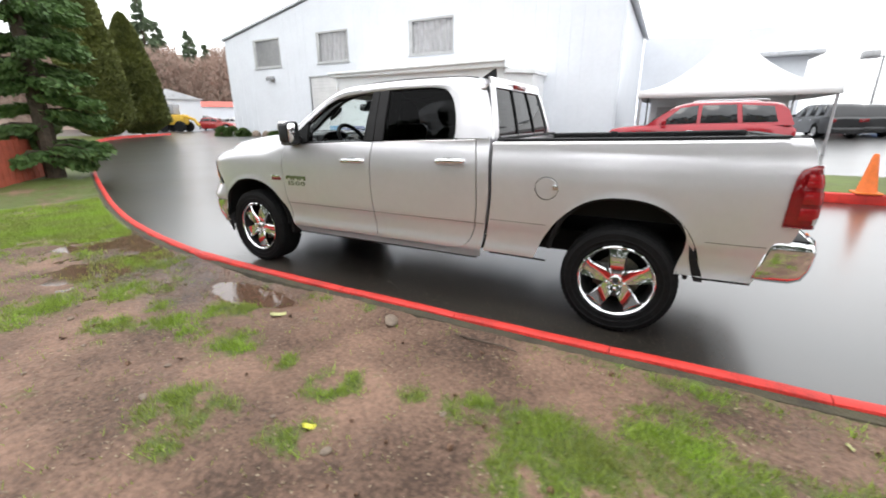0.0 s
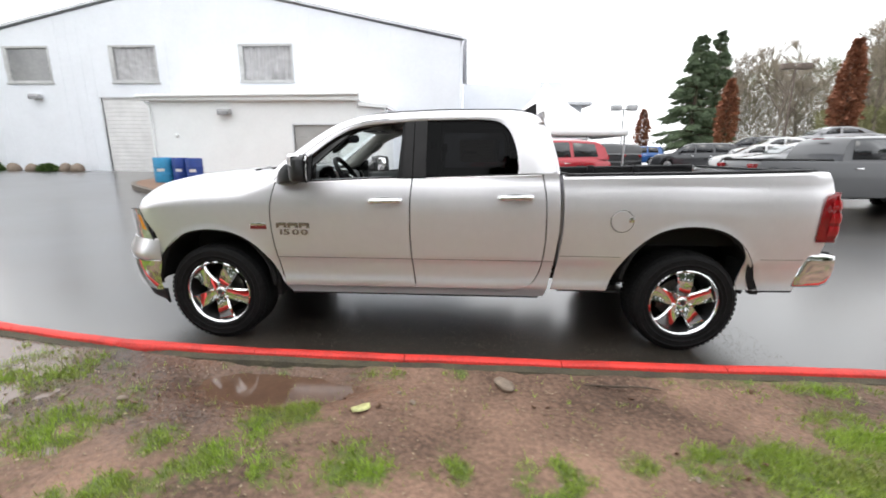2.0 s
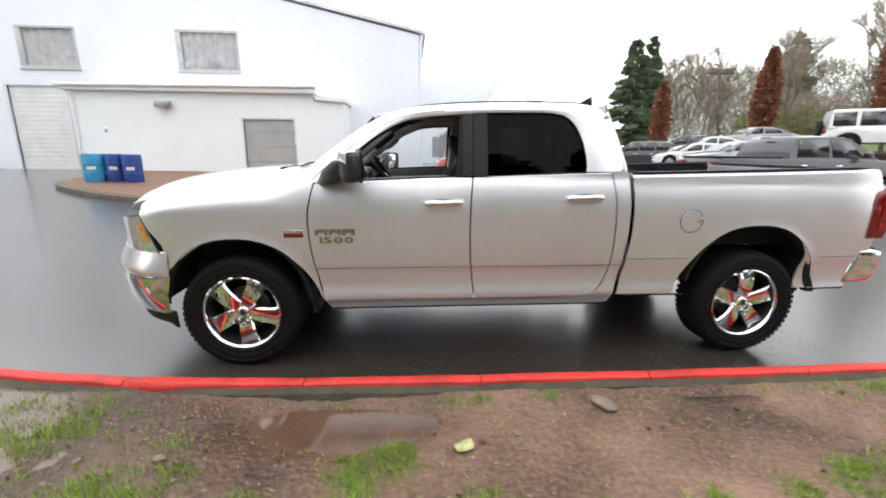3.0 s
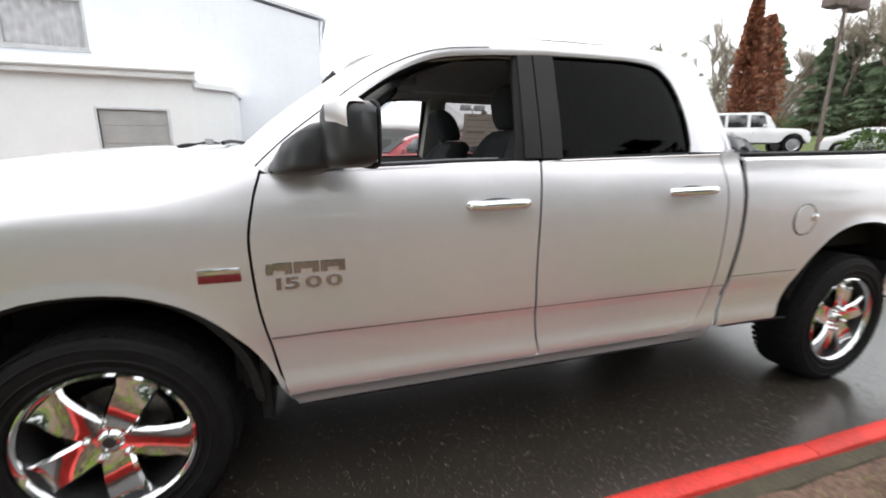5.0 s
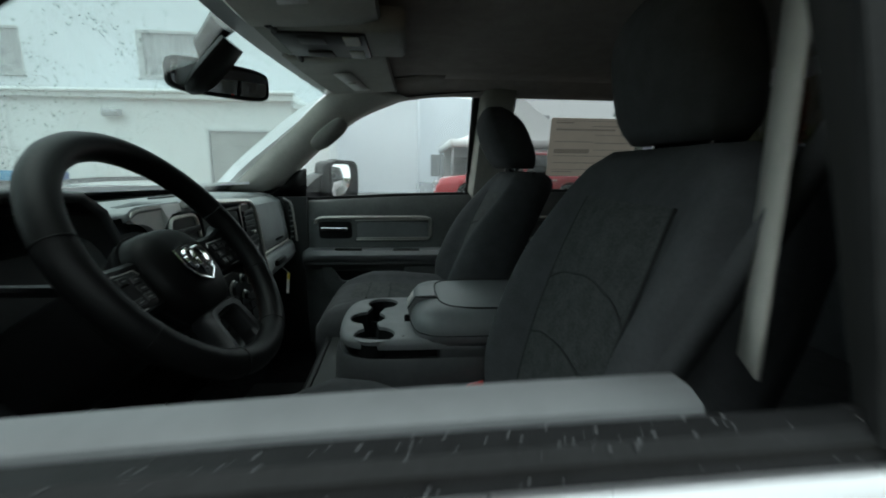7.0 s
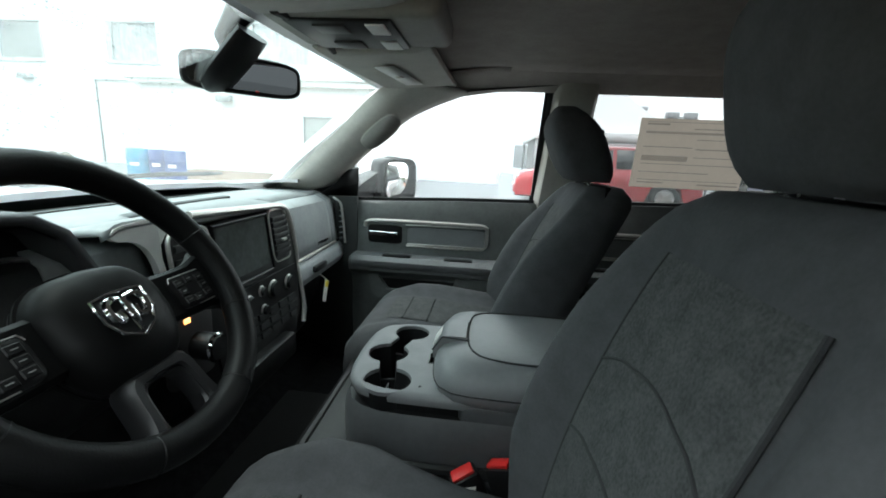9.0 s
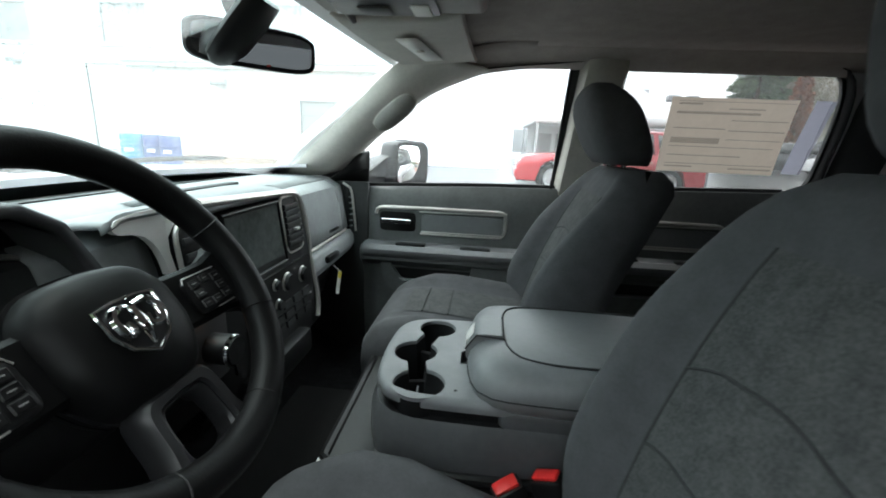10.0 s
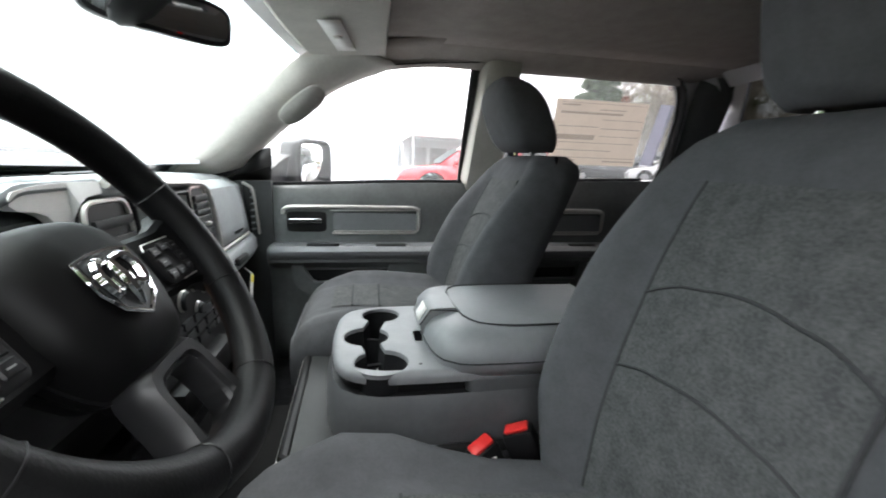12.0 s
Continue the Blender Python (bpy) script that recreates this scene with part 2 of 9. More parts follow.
SHRUB = mat("shrub_leaves", (0.10, 0.17, 0.04), 0.7, 0, scale=2, col2=(0.05, 0.09, 0.02))
# brown lifted towards the haze that lies before the hill
HILL = mat("hazed_brown_hill", (0.42, 0.32, 0.265), 0.95, 0, scale=0.12, col2=(0.32, 0.245, 0.20), bump=0.8, bscale=1.5, fine=9)
BANK = mat("grass_bank", (0.14, 0.19, 0.05), 0.9, 0, scale=0.5, col2=(0.10, 0.11, 0.05), bump=0.5, bscale=8)
GRASS = mat("grass_blades", (0.32, 0.50, 0.045), 0.5, 0, scale=2.2, col2=(0.24, 0.26, 0.07), fine=30)
STONE = mat("pebble", (0.24, 0.185, 0.14), 0.7, 0, var=0.2, scale=20, bump=0.3, bscale=60)
LEAF_YELLOW = mat("yellow_leaf", (0.75, 0.72, 0.08), 0.5, 0, var=0.1, scale=20)
LEAF_PALE = mat("pale_wet_leaf", (0.55, 0.55, 0.25), 0.5, 0, var=0.2, scale=30)
LEAF_BROWN = mat("fallen_leaf", (0.22, 0.12, 0.07), 0.6, 0, var=0.3, scale=30)
POST = mat("weathered_post", (0.18, 0.14, 0.12), 0.8, 0, var=0.2, scale=6)
GALV = mat("galvanised_pole", (0.45, 0.45, 0.46), 0.45, 0.6, var=0.1, scale=4)


def verge_material():
    """Bare wet soil with moss-green patches and shiny wet hollows."""
    m = mat("muddy_verge", (0.28, 0.172, 0.122), 0.55, 0, scale=1.4, bump=1.0, bscale=34, col2=(0.062, 0.037, 0.025), fine=26, rvar=0.3, spec=0.32)
    nt = m.node_tree
    b = nt.nodes["Principled BSDF"]
    tc = nt.nodes.new("ShaderNodeTexCoord")
    old = b.inputs["Base Color"].links[0].from_socket
    n = nt.nodes.new("ShaderNodeTexNoise")
    n.inputs["Scale"].default_value, n.inputs["Detail"].default_value = 34, 6
    at = nt.nodes.new("ShaderNodeAttribute")
    at.attribute_name = "grass"
    ad = nt.nodes.new("ShaderNodeMath")
    ad.operation = "ADD"
    nt.links.new(n.outputs[0], ad.inputs[0])
    nt.links.new(at.outputs["Fac"], ad.inputs[1])
    r = nt.nodes.new("ShaderNodeMapRange")
    r.inputs[1].default_value, r.inputs[2].default_value = 0.85, 1.25
    nt.links.new(ad.outputs[0], r.inputs[0])
    mx = nt.nodes.new("ShaderNodeMix")
    mx.data_type = "RGBA"
    mx.inputs[7].default_value = (0.095, 0.125, 0.030, 1)
    nt.links.new(r.outputs[0], mx.inputs[0])
    nt.links.new(old, mx.inputs[6])
    wet = nt.nodes.new("ShaderNodeAttribute")
    wet.attribute_name = "wet"
    nt.links.new(tc.outputs["Object"], n.inputs["Vector"])
    dk = nt.nodes.new("ShaderNodeMix")
    dk.data_type, dk.blend_type = "RGBA", "MULTIPLY"
    dk.inputs[7].default_value = (0.62, 0.58, 0.55, 1)
    nt.links.new(wet.outputs["Fac"], dk.inputs[0])
    nt.links.new(mx.outputs[2], dk.inputs[6])
    nt.links.new(dk.outputs[2], b.inputs["Base Color"])
    rg = nt.nodes.new("ShaderNodeMapRange")
    rg.inputs[3].default_value, rg.inputs[4].default_value = 0.7, 0.10
    nt.links.new(wet.outputs["Fac"], rg.inputs[0])
    nt.links.new(rg.outputs[0], b.inputs["Roughness"])
    return m


VERGE = verge_material()


# ---- mesh helpers ----
def mesh_of(name, bm, material, sharp=35):
    me = bpy.data.meshes.new(name)
    bm.to_mesh(me)
    bm.free()
    for p in me.polygons:
        p.use_smooth = True
    me.set_sharp_from_angle(angle=radians(sharp))
    me.materials.append(material)
    return me


def part(name, bm, material, parent=None, label="", sharp=35, solid=0.0):
    """One mesh object under a thing or under a part."""
    ob = new(name, mesh_of(name, bm, material, sharp))
    if parent:
        ob.parent = parent
    if label:
        ob["label"] = label
    if solid:
        s = ob.modifiers.new("thickness", "SOLIDIFY")
        s.thickness, s.offset = solid, -1
        if material.name == "silver_paint":
            e = ob.modifiers.new("crisp_edges", "EDGE_SPLIT")
            e.split_angle = radians(40)
    return ob


def thing(name, label, category, at=(0, 0, 0), turn=0.0, group="", kind=""):
    ob = new(name)
    ob.empty_display_size = 0.2
    ob.location, ob.rotation_euler = at, (0, 0, radians(turn))
    return tagged(ob, label, category, group, kind)


def surf(rows, bm=None, flip=False, close=False):
    """Quads over rows of points; close joins each row's ends."""
    bm = bm or bmesh.new()
    vs = [[bm.verts.new(p) for p in r] for r in rows]
    for a, b in zip(vs, vs[1:]):
        n = len(a)
        for i in range(n if close else n - 1):
            q = (a[i], a[(i + 1) % n], b[(i + 1) % n], b[i])
            bm.faces.new(q[::-1] if flip else q)
    return bm


def capped(rows, bm=None):
    """A closed loft with flat ends."""
    bm = bm or bmesh.new()
    vs = [[bm.verts.new(p) for p in r] for r in rows]
    for a, b in zip(vs, vs[1:]):
        n = len(a)
        for i in range(n):
            bm.faces.new((a[i], a[(i + 1) % n], b[(i + 1) % n], b[i]))
    bm.faces.new(vs[0][::-1])
    bm.faces.new(vs[-1])
    bmesh.ops.recalc_face_normals(bm, faces=bm.faces)
    return bm


def box(x0, x1, y0, y1, z0, z1, bevel=0.0, seg=2, bm=None, m=None):
    tmp = bmesh.new()
    bmesh.ops.create_cube(tmp, size=1)
    for v in tmp.verts:
        v.co = Vector(((x0 + x1) / 2 + v.co.x * (x1 - x0), (y0 + y1) / 2 + v.co.y * (y1 - y0), (z0 + z1) / 2 + v.co.z * (z1 - z0)))
    if bevel:
        bmesh.ops.bevel(tmp, geom=tmp.edges[:], offset=bevel, segments=seg, affect="EDGES", profile=0.5)
    if m:
        bmesh.ops.transform(tmp, matrix=m, verts=tmp.verts)
    return join(bm, tmp)


def join(bm, tmp):
    if bm is None:
        return tmp
    me = bpy.data.meshes.new("tmp")
    tmp.to_mesh(me)
    tmp.free()
    bm.from_mesh(me)
    bpy.data.meshes.remove(me)
    return bm


def tube(pts, r, n=8, bm=None, closed=False, flat=1.0):
    """A round bar along points; r may be a list."""
    pts = [Vector(p) for p in pts]
    k = len(pts)
    rows, side = [], None
    for i, p in enumerate(pts):
        a, b = (pts[i - 1], pts[(i + 1) % k]) if closed else (pts[max(0, i - 1)], pts[min(k - 1, i + 1)])
        d = (b - a).normalized()
        if side is None:
            side = d.cross(Vector((0, 0, 1)) if abs(d.z) < 0.9 else Vector((1, 0, 0))).normalized()
        side = (side - d * side.dot(d)).normalized()
        up = side.cross(d)
        rr = r[i] if isinstance(r, (list, tuple)) else r
        rows.append([p + side * (rr * math.cos(2 * math.pi * j / n)) + up * (rr * flat * math.sin(2 * math.pi * j / n)) for j in range(n)])
    if closed:
        rows.append(rows[0])
        return surf(rows, bm, close=True)
    return capped(rows, bm)


def lathe(profile, n=32, axis="y", at=(0, 0, 0), bm=None):
    """Turns (radius, along) about an axis through at."""
    rows = []
    for r, h in profile:
        row = []
        for j in range(n):
            a = 2 * math.pi * j / n
            c, s = r * math.cos(a), r * math.sin(a)
            p = {"y": (c, h, s), "z": (c, s, h), "x": (h, c, s)}[axis]
            row.append(Vector(p) + Vector(at))
        rows.append(row)
    bm = surf(rows, bm, close=True)
    bmesh.ops.recalc_face_normals(bm, faces=bm.faces)
    return bm


def tab(pts):
    """A smooth function through (x, y) points."""
    xs, ys = [p[0] for p in pts], [p[1] for p in pts]
    n = len(xs)
    dl = [(ys[i + 1] - ys[i]) / (xs[i + 1] - xs[i]) for i in range(n - 1)]
    ms = [dl[0]] + [0 if dl[i - 1] * dl[i] <= 0 else 2 * dl[i - 1] * dl[i] / (dl[i - 1] + dl[i]) for i in range(1, n - 1)] + [dl[-1]]

    def f(x):
        x = min(max(x, xs[0]), xs[-1])
        i = min(max(int(np.searchsorted(xs, x)) - 1, 0), n - 2)
        h = xs[i + 1] - xs[i]
        u = (x - xs[i]) / h
        return ((2 * u**3 - 3 * u * u + 1) * ys[i] + (u**3 - 2 * u * u + u) * h * ms[i] + (3 * u * u - 2 * u**3) * ys[i + 1] + (u**3 - u * u) * h * ms[i + 1])
    return f


def path3(pts, n):
    """n points along a smooth line through 3D points."""
    ts = [0.0]
    for a, b in zip(pts, pts[1:]):
        ts.append(ts[-1] + (Vector(b) - Vector(a)).length)
    fs = [tab([(t, p[k]) for t, p in zip(ts, pts)]) for k in range(3)]
    return [Vector([f(ts[-1] * i / (n - 1)) for f in fs]) for i in range(n)]


def span(a, b, n):
    return [a + (b - a) * i / (n - 1) for i in range(n)]


def smooth01(u):
    u = min(max(u, 0.0), 1.0)
    return u * u * (3 - 2 * u)


def plate(outline, depth, axis_point):
    """A flat plate: outline in a plane, thickened by the vector depth."""
    bm = bmesh.new()
    a = [bm.verts.new(axis_point(*p)) for p in outline]
    b = [bm.verts.new(Vector(axis_point(*p)) + Vector(depth)) for p in outline]
    bm.faces.new(a)
    bm.faces.new(b[::-1])
    for i in range(len(a)):
        j = (i + 1) % len(a)
        bm.faces.new((a[j], a[i], b[i], b[j]))
    bmesh.ops.recalc_face_normals(bm, faces=bm.faces)
    return bm


def words(text, size, at, turn, depth, material, parent, name="lettering", wide=1.0, label=""):
    """Raised letters of the built-in font, turned into a mesh."""
    cu = bpy.data.curves.new("letters", "FONT")
    cu.body, cu.size, cu.extrude, cu.resolution_u, cu.offset = text, size, depth, 3, size * 0.02
    tmp = bpy.data.objects.new("letters", cu)
    scene.collection.objects.link(tmp)
    me = bpy.data.meshes.new_from_object(tmp.evaluated_get(bpy.context.evaluated_depsgraph_get()))
    bpy.data.objects.remove(tmp)
    me.transform(pose(*at, *turn) @ Matrix.Diagonal((wide, 1, 1, 1)))
    me.materials.clear()
    me.materials.append(material)
    ob = new(name, me)
    ob.parent = parent
    if label:
        ob["label"] = label
    return ob


# ---- ground, kerb and verge ----
def ground_z(x, y):
    q = y + 0.3 * max(0.0, -x - 2)
    z = 0.55 * smooth01((q - 3) / 17)
    return z - 0.025 + 1.2 * smooth01((x - 0.45 * y - 8) / 5) * smooth01((x - 12) / 7) * smooth01((y + 2) / 6) + 1.0 * smooth01((y + 0.5 * x - 50) / 20) * smooth01(x / 10)


KERB_LINE = [(16, -1.32), (10, -1.42), (6, -1.47), (3.6, -1.475), (1.6, -1.455), (0.4, -1.42), (-0.5, -1.35), (-1.5, -1.18), (-2.8, -0.86), (-4.4, -0.34), (-6.4, 0.42), (-9, 1.45), (-13, 3.1), (-17.5, 5.0), (-22.0, 7.1), (-25.4, 9.2), (-27.2, 11.0), (-28.8, 13.2), (-31.0, 16.4)]
kerb_path = path3([(x, y, 0) for x, y in KERB_LINE], 240)


KERB_Y = tab([(x, y) for x, y in KERB_LINE[::-1][1:]])


def sheet(xs, ys, zf, name, material, label, category):
    bm = surf([[Vector((x, y, zf(x, y))) for y in ys] for x in xs], flip=True)
    ob = part(name, bm, material)
    return tagged(ob, label, category, kind="structure")


def spaced(a, b, n, p):
    """n values from a to b, denser near zero."""
    out = []
    for i in range(n):
        u = -1 + 2 * i / (n - 1)
        out.append((b if u > 0 else -a) * math.copysign(abs(u) ** p, u))
    return out


ground = sheet(spaced(-900, 900, 121, 2.6), spaced(-900, 900, 121, 2.6), lambda x, y: ground_z(x, y), "ground", ASPHALT, "wet dark asphalt road and car park", "road")


def verge_height(x, y):
    """Soil level behind the kerb: a shallow hollow beside it, uneven clods beyond."""
    back = KERB_Y(x) - 0.16 - y
    z = ground_z(x, KERB_Y(x)) + 0.073 + 0.034 * math.exp(-max(0.0, back) / 0.13) + 0.02 * smooth01(back / 1.2) + 0.10 * smooth01((back - 1.0) / 3)
    z += 0.026 * noise.noise(Vector((x * 1.3, y * 1.3, 0))) + 0.017 * noise.noise(Vector((x * 5, y * 5, 3)))
    z += 0.009 * noise.noise(Vector((x * 14, y * 14, 5)))
    d = math.hypot((x - 0.88) / 0.62, (y + 1.80) / 0.24)
    z -= 0.07 * smooth01(1.35 - d)
    return z


TUFTS_A = ((-1.0, -1.78, 0.15), (-0.11, -2.34, 0.18), (0.08, -2.2, 0.11), (0.46, -2.4, 0.1), (0.82, -2.52, 0.11), (0.72, -2.65, 0.09), (0.57, -2.74, 0.08), (0.29, -2.74, 0.09), (0.9, -2.16, 0.09), (1.11, -2.08, 0.1), (1.16, -2.59, 0.07), (1.57, -2.56, 0.12), (3.25, -2.38, 0.13), (3.65, -2.43, 0.19), (4.18, -2.13, 0.15), (3.73, -2.53, 0.15))
TUFTS_B = ((2.54, -2.56, 0.14), (2.02, -2.53, 0.08), (2.02, -1.65, 0.06), (3.92, -1.58, 0.06), (4.39, -1.66, 0.07), (-0.42, -2.81, 0.17), (0.46, -2.78, 0.13), (1.89, -3.11, 0.16), (2.11, -3.08, 0.13), (2.46, -2.61, 0.14), (2.63, -2.98, 0.14), (2.49, -3.02, 0.09), (2.11, -3.34, 0.08), (3.53, -2.43, 0.11), (3.84, -2.53, 0.15), (3.64, -2.72, 0.14), (2.93, -2.43, 0.08))


def patch(x, y):
    """How grassy the verge is at a place, 0 to 1."""
    n1, n2, n3 = noise.noise(Vector((x * 0.75 + 3, y * 0.9, 1.5))), noise.noise(Vector((x * 2.3, y * 2.3, 7.1))), noise.noise(Vector((x * 8, y * 8, 2.1)))
    v = 0.42 * n1 + 0.42 * n2 + 0.34 * n3
    far = smooth01((-x - 1.7) / 1.6)
    v += 0.62 * far + 0.10 * smooth01((-y - 2.6) / 1.0)
    best = 0.0
    for px, py, r in TUFTS_A + TUFTS_B:
        d = math.hypot(x - px, y - py)
        if d < 4.0 * r:
            best = max(best, smooth01(1.3 - (d / (1.7 * r)) * (1.0 + 0.75 * n2 + 0.85 * n3)))
    bare = 0.35 * smooth01(1.4 - math.hypot((x - 2.6) / 1.9, (y + 2.0) / 0.30))
    return max(0.0, min(1.0, 0.20 + v + (0.56 + 0.5 * n3) * best - bare))


def wetness(x, y):
    w = smooth01(1.7 - math.hypot((x + 0.9) / 1.9, (KERB_Y(x) - 0.45 - y) / 0.5))
    w = max(w, smooth01(1.5 - math.hypot((x - 0.85) / 0.7, (y + 1.8) / 0.25)))
    return max(0.0, min(1.0, w + 0.5 * noise.noise(Vector((x * 2.2, y * 2.2, 11))) - 0.1))


def build_verge():
    bm = bmesh.new()
    gl, wl = bm.verts.layers.float.new("grass"), bm.verts.layers.float.new("wet")
    xs = span(-28.7, -8, 52)[:-1] + span(-8, -3, 51)[:-1] + span(-3, 6.5, 320)[:-1] + span(6.5, 15.5, 40)
    backs = [0.0, 0.02] + span(0.05, 3.6, 100) + [4.2, 5, 6, 8, 11, 15, 20, 28, 40]
    vs = []
    for x in xs:
        row = []
        for b in backs:
            y = KERB_Y(x) - 0.15 - b
            v = bm.verts.new((x, y, verge_height(x, y)))
            v[gl], v[wl] = patch(x, y), wetness(x, y)
            row.append(v)
        vs.append(row)
    for a, b in zip(vs, vs[1:]):
        for i in range(len(a) - 1):
            bm.faces.new((a[i], a[i + 1], b[i + 1], b[i]))
    return tagged(part("verge", bm, VERGE), "muddy brown verge with mossy grass patches beside the kerb", "ground", kind="structure")


build_verge()

puddle_bm = bmesh.new()
pv = [puddle_bm.verts.new((0.88 + 0.64 * math.cos(a), -1.80 + 0.26 * math.sin(a), 0.018)) for a in span(0, 2 * math.pi, 121)[:-1]]
puddle_bm.faces.new(pv)
PUDDLE = mat("puddle_water", (0.12, 0.070, 0.047), 0.07, 0, var=0.10, scale=5, spec=0.8)
tagged(part("puddle", puddle_bm, PUDDLE), "shallow brown puddle lying on the muddy verge", "puddle", kind="structure")


def water_film():
    """Rainwater standing in the hollows of the soil along the kerb."""
    rows = []
    for x in span(-3.4, 0.10, 60):
        row = []
        for back in span(0.03, 1.25, 26):
            y = KERB_Y(x) - 0.15 - back
            trend = ground_z(x, KERB_Y(x)) + 0.073 + 0.034 * math.exp(-back / 0.13) + 0.02 * smooth01(back / 1.2) + 0.10 * smooth01((back - 1.0) / 3)
            e = max(abs(x + 1.6) / 1.75, abs(back - 0.45) / 0.75)
            row.append(Vector((x, y, trend + 0.004 - 0.06 * max(0.0, e - 0.45) ** 1.5)))
        rows.append(row)
    return tagged(part("water_film", surf(rows), PUDDLE), "thin sheet of rainwater on the mud beside the kerb", "puddle", kind="structure")


water_film()


def build_kerb():
    """Painted kerb in lengths with open joints and a broken, bulging place."""
    root = thing("kerb", "red-painted concrete kerb with worn joints beside the road", "kerb", kind="structure")
    pts = kerb_path
    i = 0
    k = 0
    while i < len(pts) - 2:
        j, run = i, 0.0
        while j < len(pts) - 1 and run < 1.0:
            run += (pts[j + 1] - pts[j]).length
            j += 1
        seg = pts[i:j + 1]
        rows = []
        for n, p in enumerate(seg):
            a, b = pts[max(0, i + n - 1)], pts[min(len(pts) - 1, i + n + 1)]
            d = (b - a).normalized()
            nrm = Vector((d.y, -d.x, 0))
            if nrm.y > 0:
                nrm = -nrm
            inset = 0.004 if n in (0, len(seg) - 1) else 0
            o = p + d * (0.003 if n == 0 else -0.003 if n == len(seg) - 1 else 0)
            z0 = ground_z(p.x, p.y) + 0.025
            w = 0.006 * noise.noise(Vector((p.x * 2.2, p.y * 2.2, 2)))
            bulge = 0.06 * math.exp(-((p.x + 0.42) / 0.12) ** 2)
            h = 0.122 + w - inset
            rows.append([o + Vector((0, 0, z0 - 0.2)) - nrm * 0.01, o + Vector((0, 0, z0 + h - 0.02)), o + nrm * 0.006 + Vector((0, 0, z0 + h - 0.006)), o + nrm * 0.02 + Vector((0, 0, z0 + h)),
                         o + nrm * (0.062 + bulge) + Vector((0, 0, z0 + h - 0.002 + bulge * 0.3)), o + nrm * (0.079 + bulge) + Vector((0, 0, z0 + h - 0.012)), o + nrm * (0.087 + bulge) + Vector((0, 0, z0 + h - 0.035)), o + nrm * 0.098 + Vector((0, 0, z0 - 0.2))])
        bm = capped(rows)
        me = mesh_of("kerb_stone", bm, KERB_RED)
        ob = new("kerb_stone", me)
        ob.parent = root
        i = j
        k += 1
    rows = []
    for n, p in enumerate(pts):
        d = (pts[min(len(pts) - 1, n + 1)] - pts[max(0, n - 1)]).normalized()
        nrm = Vector((d.y, -d.x, 0))
        nrm = -nrm if nrm.y > 0 else nrm
        z0 = ground_z(p.x, p.y) + 0.025
        t = 0.02 * noise.noise(Vector((p.x * 3, p.y * 3, 9)))
        rows.append([p + nrm * 0.075 + Vector((0, 0, z0 - 0.1)), p + nrm * 0.084 + Vector((0, 0, z0 + 0.092 + t * 0.4)), p + nrm * (0.14 + t) + Vector((0, 0, z0 + 0.078 + t)), p + nrm * (0.22 + t) + Vector((0, 0, z0 - 0.1))])
    part("kerb_backing", surf(rows), KERB_SOIL, root, "dark mossy soil packed behind the kerb")


build_kerb()


# ---- grass, stones and leaves on the verge ----
LITTER = mat("leaf_litter", (0.42, 0.33, 0.22), 0.7, 0, scale=9, col2=(0.07, 0.045, 0.03), fine=6)


def build_grass():
    rng = random.Random(5)
    verts, faces = [], []
    made = 0
    while made < 190000:
        x = rng.uniform(-6.0, 6.2)
        y = KERB_Y(x) - 0.2 - rng.random() ** 1.2 * 3.6
        if rng.random() > max(0.005, patch(x, y) - 0.36) * 1.15:
            continue
        z = verge_height(x, y) - 0.004
        for _ in range(3):
            a, h = rng.uniform(0, 6.283), rng.uniform(0.014, 0.038) + 0.03 * rng.random() ** 3
            bx, by = x + rng.uniform(-0.02, 0.02), y + rng.uniform(-0.02, 0.02)
            w = rng.uniform(0.0015, 0.0036)
            dx, dy = math.cos(a), math.sin(a)
            lx, ly = rng.uniform(-0.7, 0.7) * h, rng.uniform(-0.7, 0.7) * h
            n = len(verts)
            verts += [(bx - dx * w, by - dy * w, z), (bx + dx * w, by + dy * w, z), (bx + lx, by + ly, z + h)]
            faces.append((n, n + 1, n + 2))
        made += 3
    me = bpy.data.meshes.new("grass")
    me.from_pydata(verts, [], faces)
    me.materials.append(GRASS)
    tagged(new("grass", me), "short wet green grass growing in tufts on the verge", "grass", kind="stuff")


build_grass()


def build_litter():
    """Crumbs of leaf and bark scattered on the soil."""
    rng = random.Random(9)
    verts, faces = [], []
    for _ in range(7000):
        x = rng.uniform(-2.5, 5.6)
        y = KERB_Y(x) - 0.18 - rng.random() ** 1.1 * 3.0
        z = verge_height(x, y) + 0.004
        a, r = rng.uniform(0, 6.283), rng.uniform(0.003, 0.013)
        dx, dy = math.cos(a) * r, math.sin(a) * r
        k = rng.uniform(0.25, 0.6)
        n = len(verts)
        verts += [(x - dx, y - dy, z), (x + dy * k, y - dx * k, z + rng.uniform(0, 0.006)), (x + dx, y + dy, z + rng.uniform(0, 0.006)), (x - dy * k, y + dx * k, z)]
        faces.append((n, n + 1, n + 2, n + 3))
    me = bpy.data.meshes.new("leaf_litter")
    me.from_pydata(verts, [], faces)
    me.materials.append(LITTER)
    tagged(new("leaf_litter", me), "crumbs of brown and pale leaf litter on the soil", "litter", kind="stuff")


build_litter()


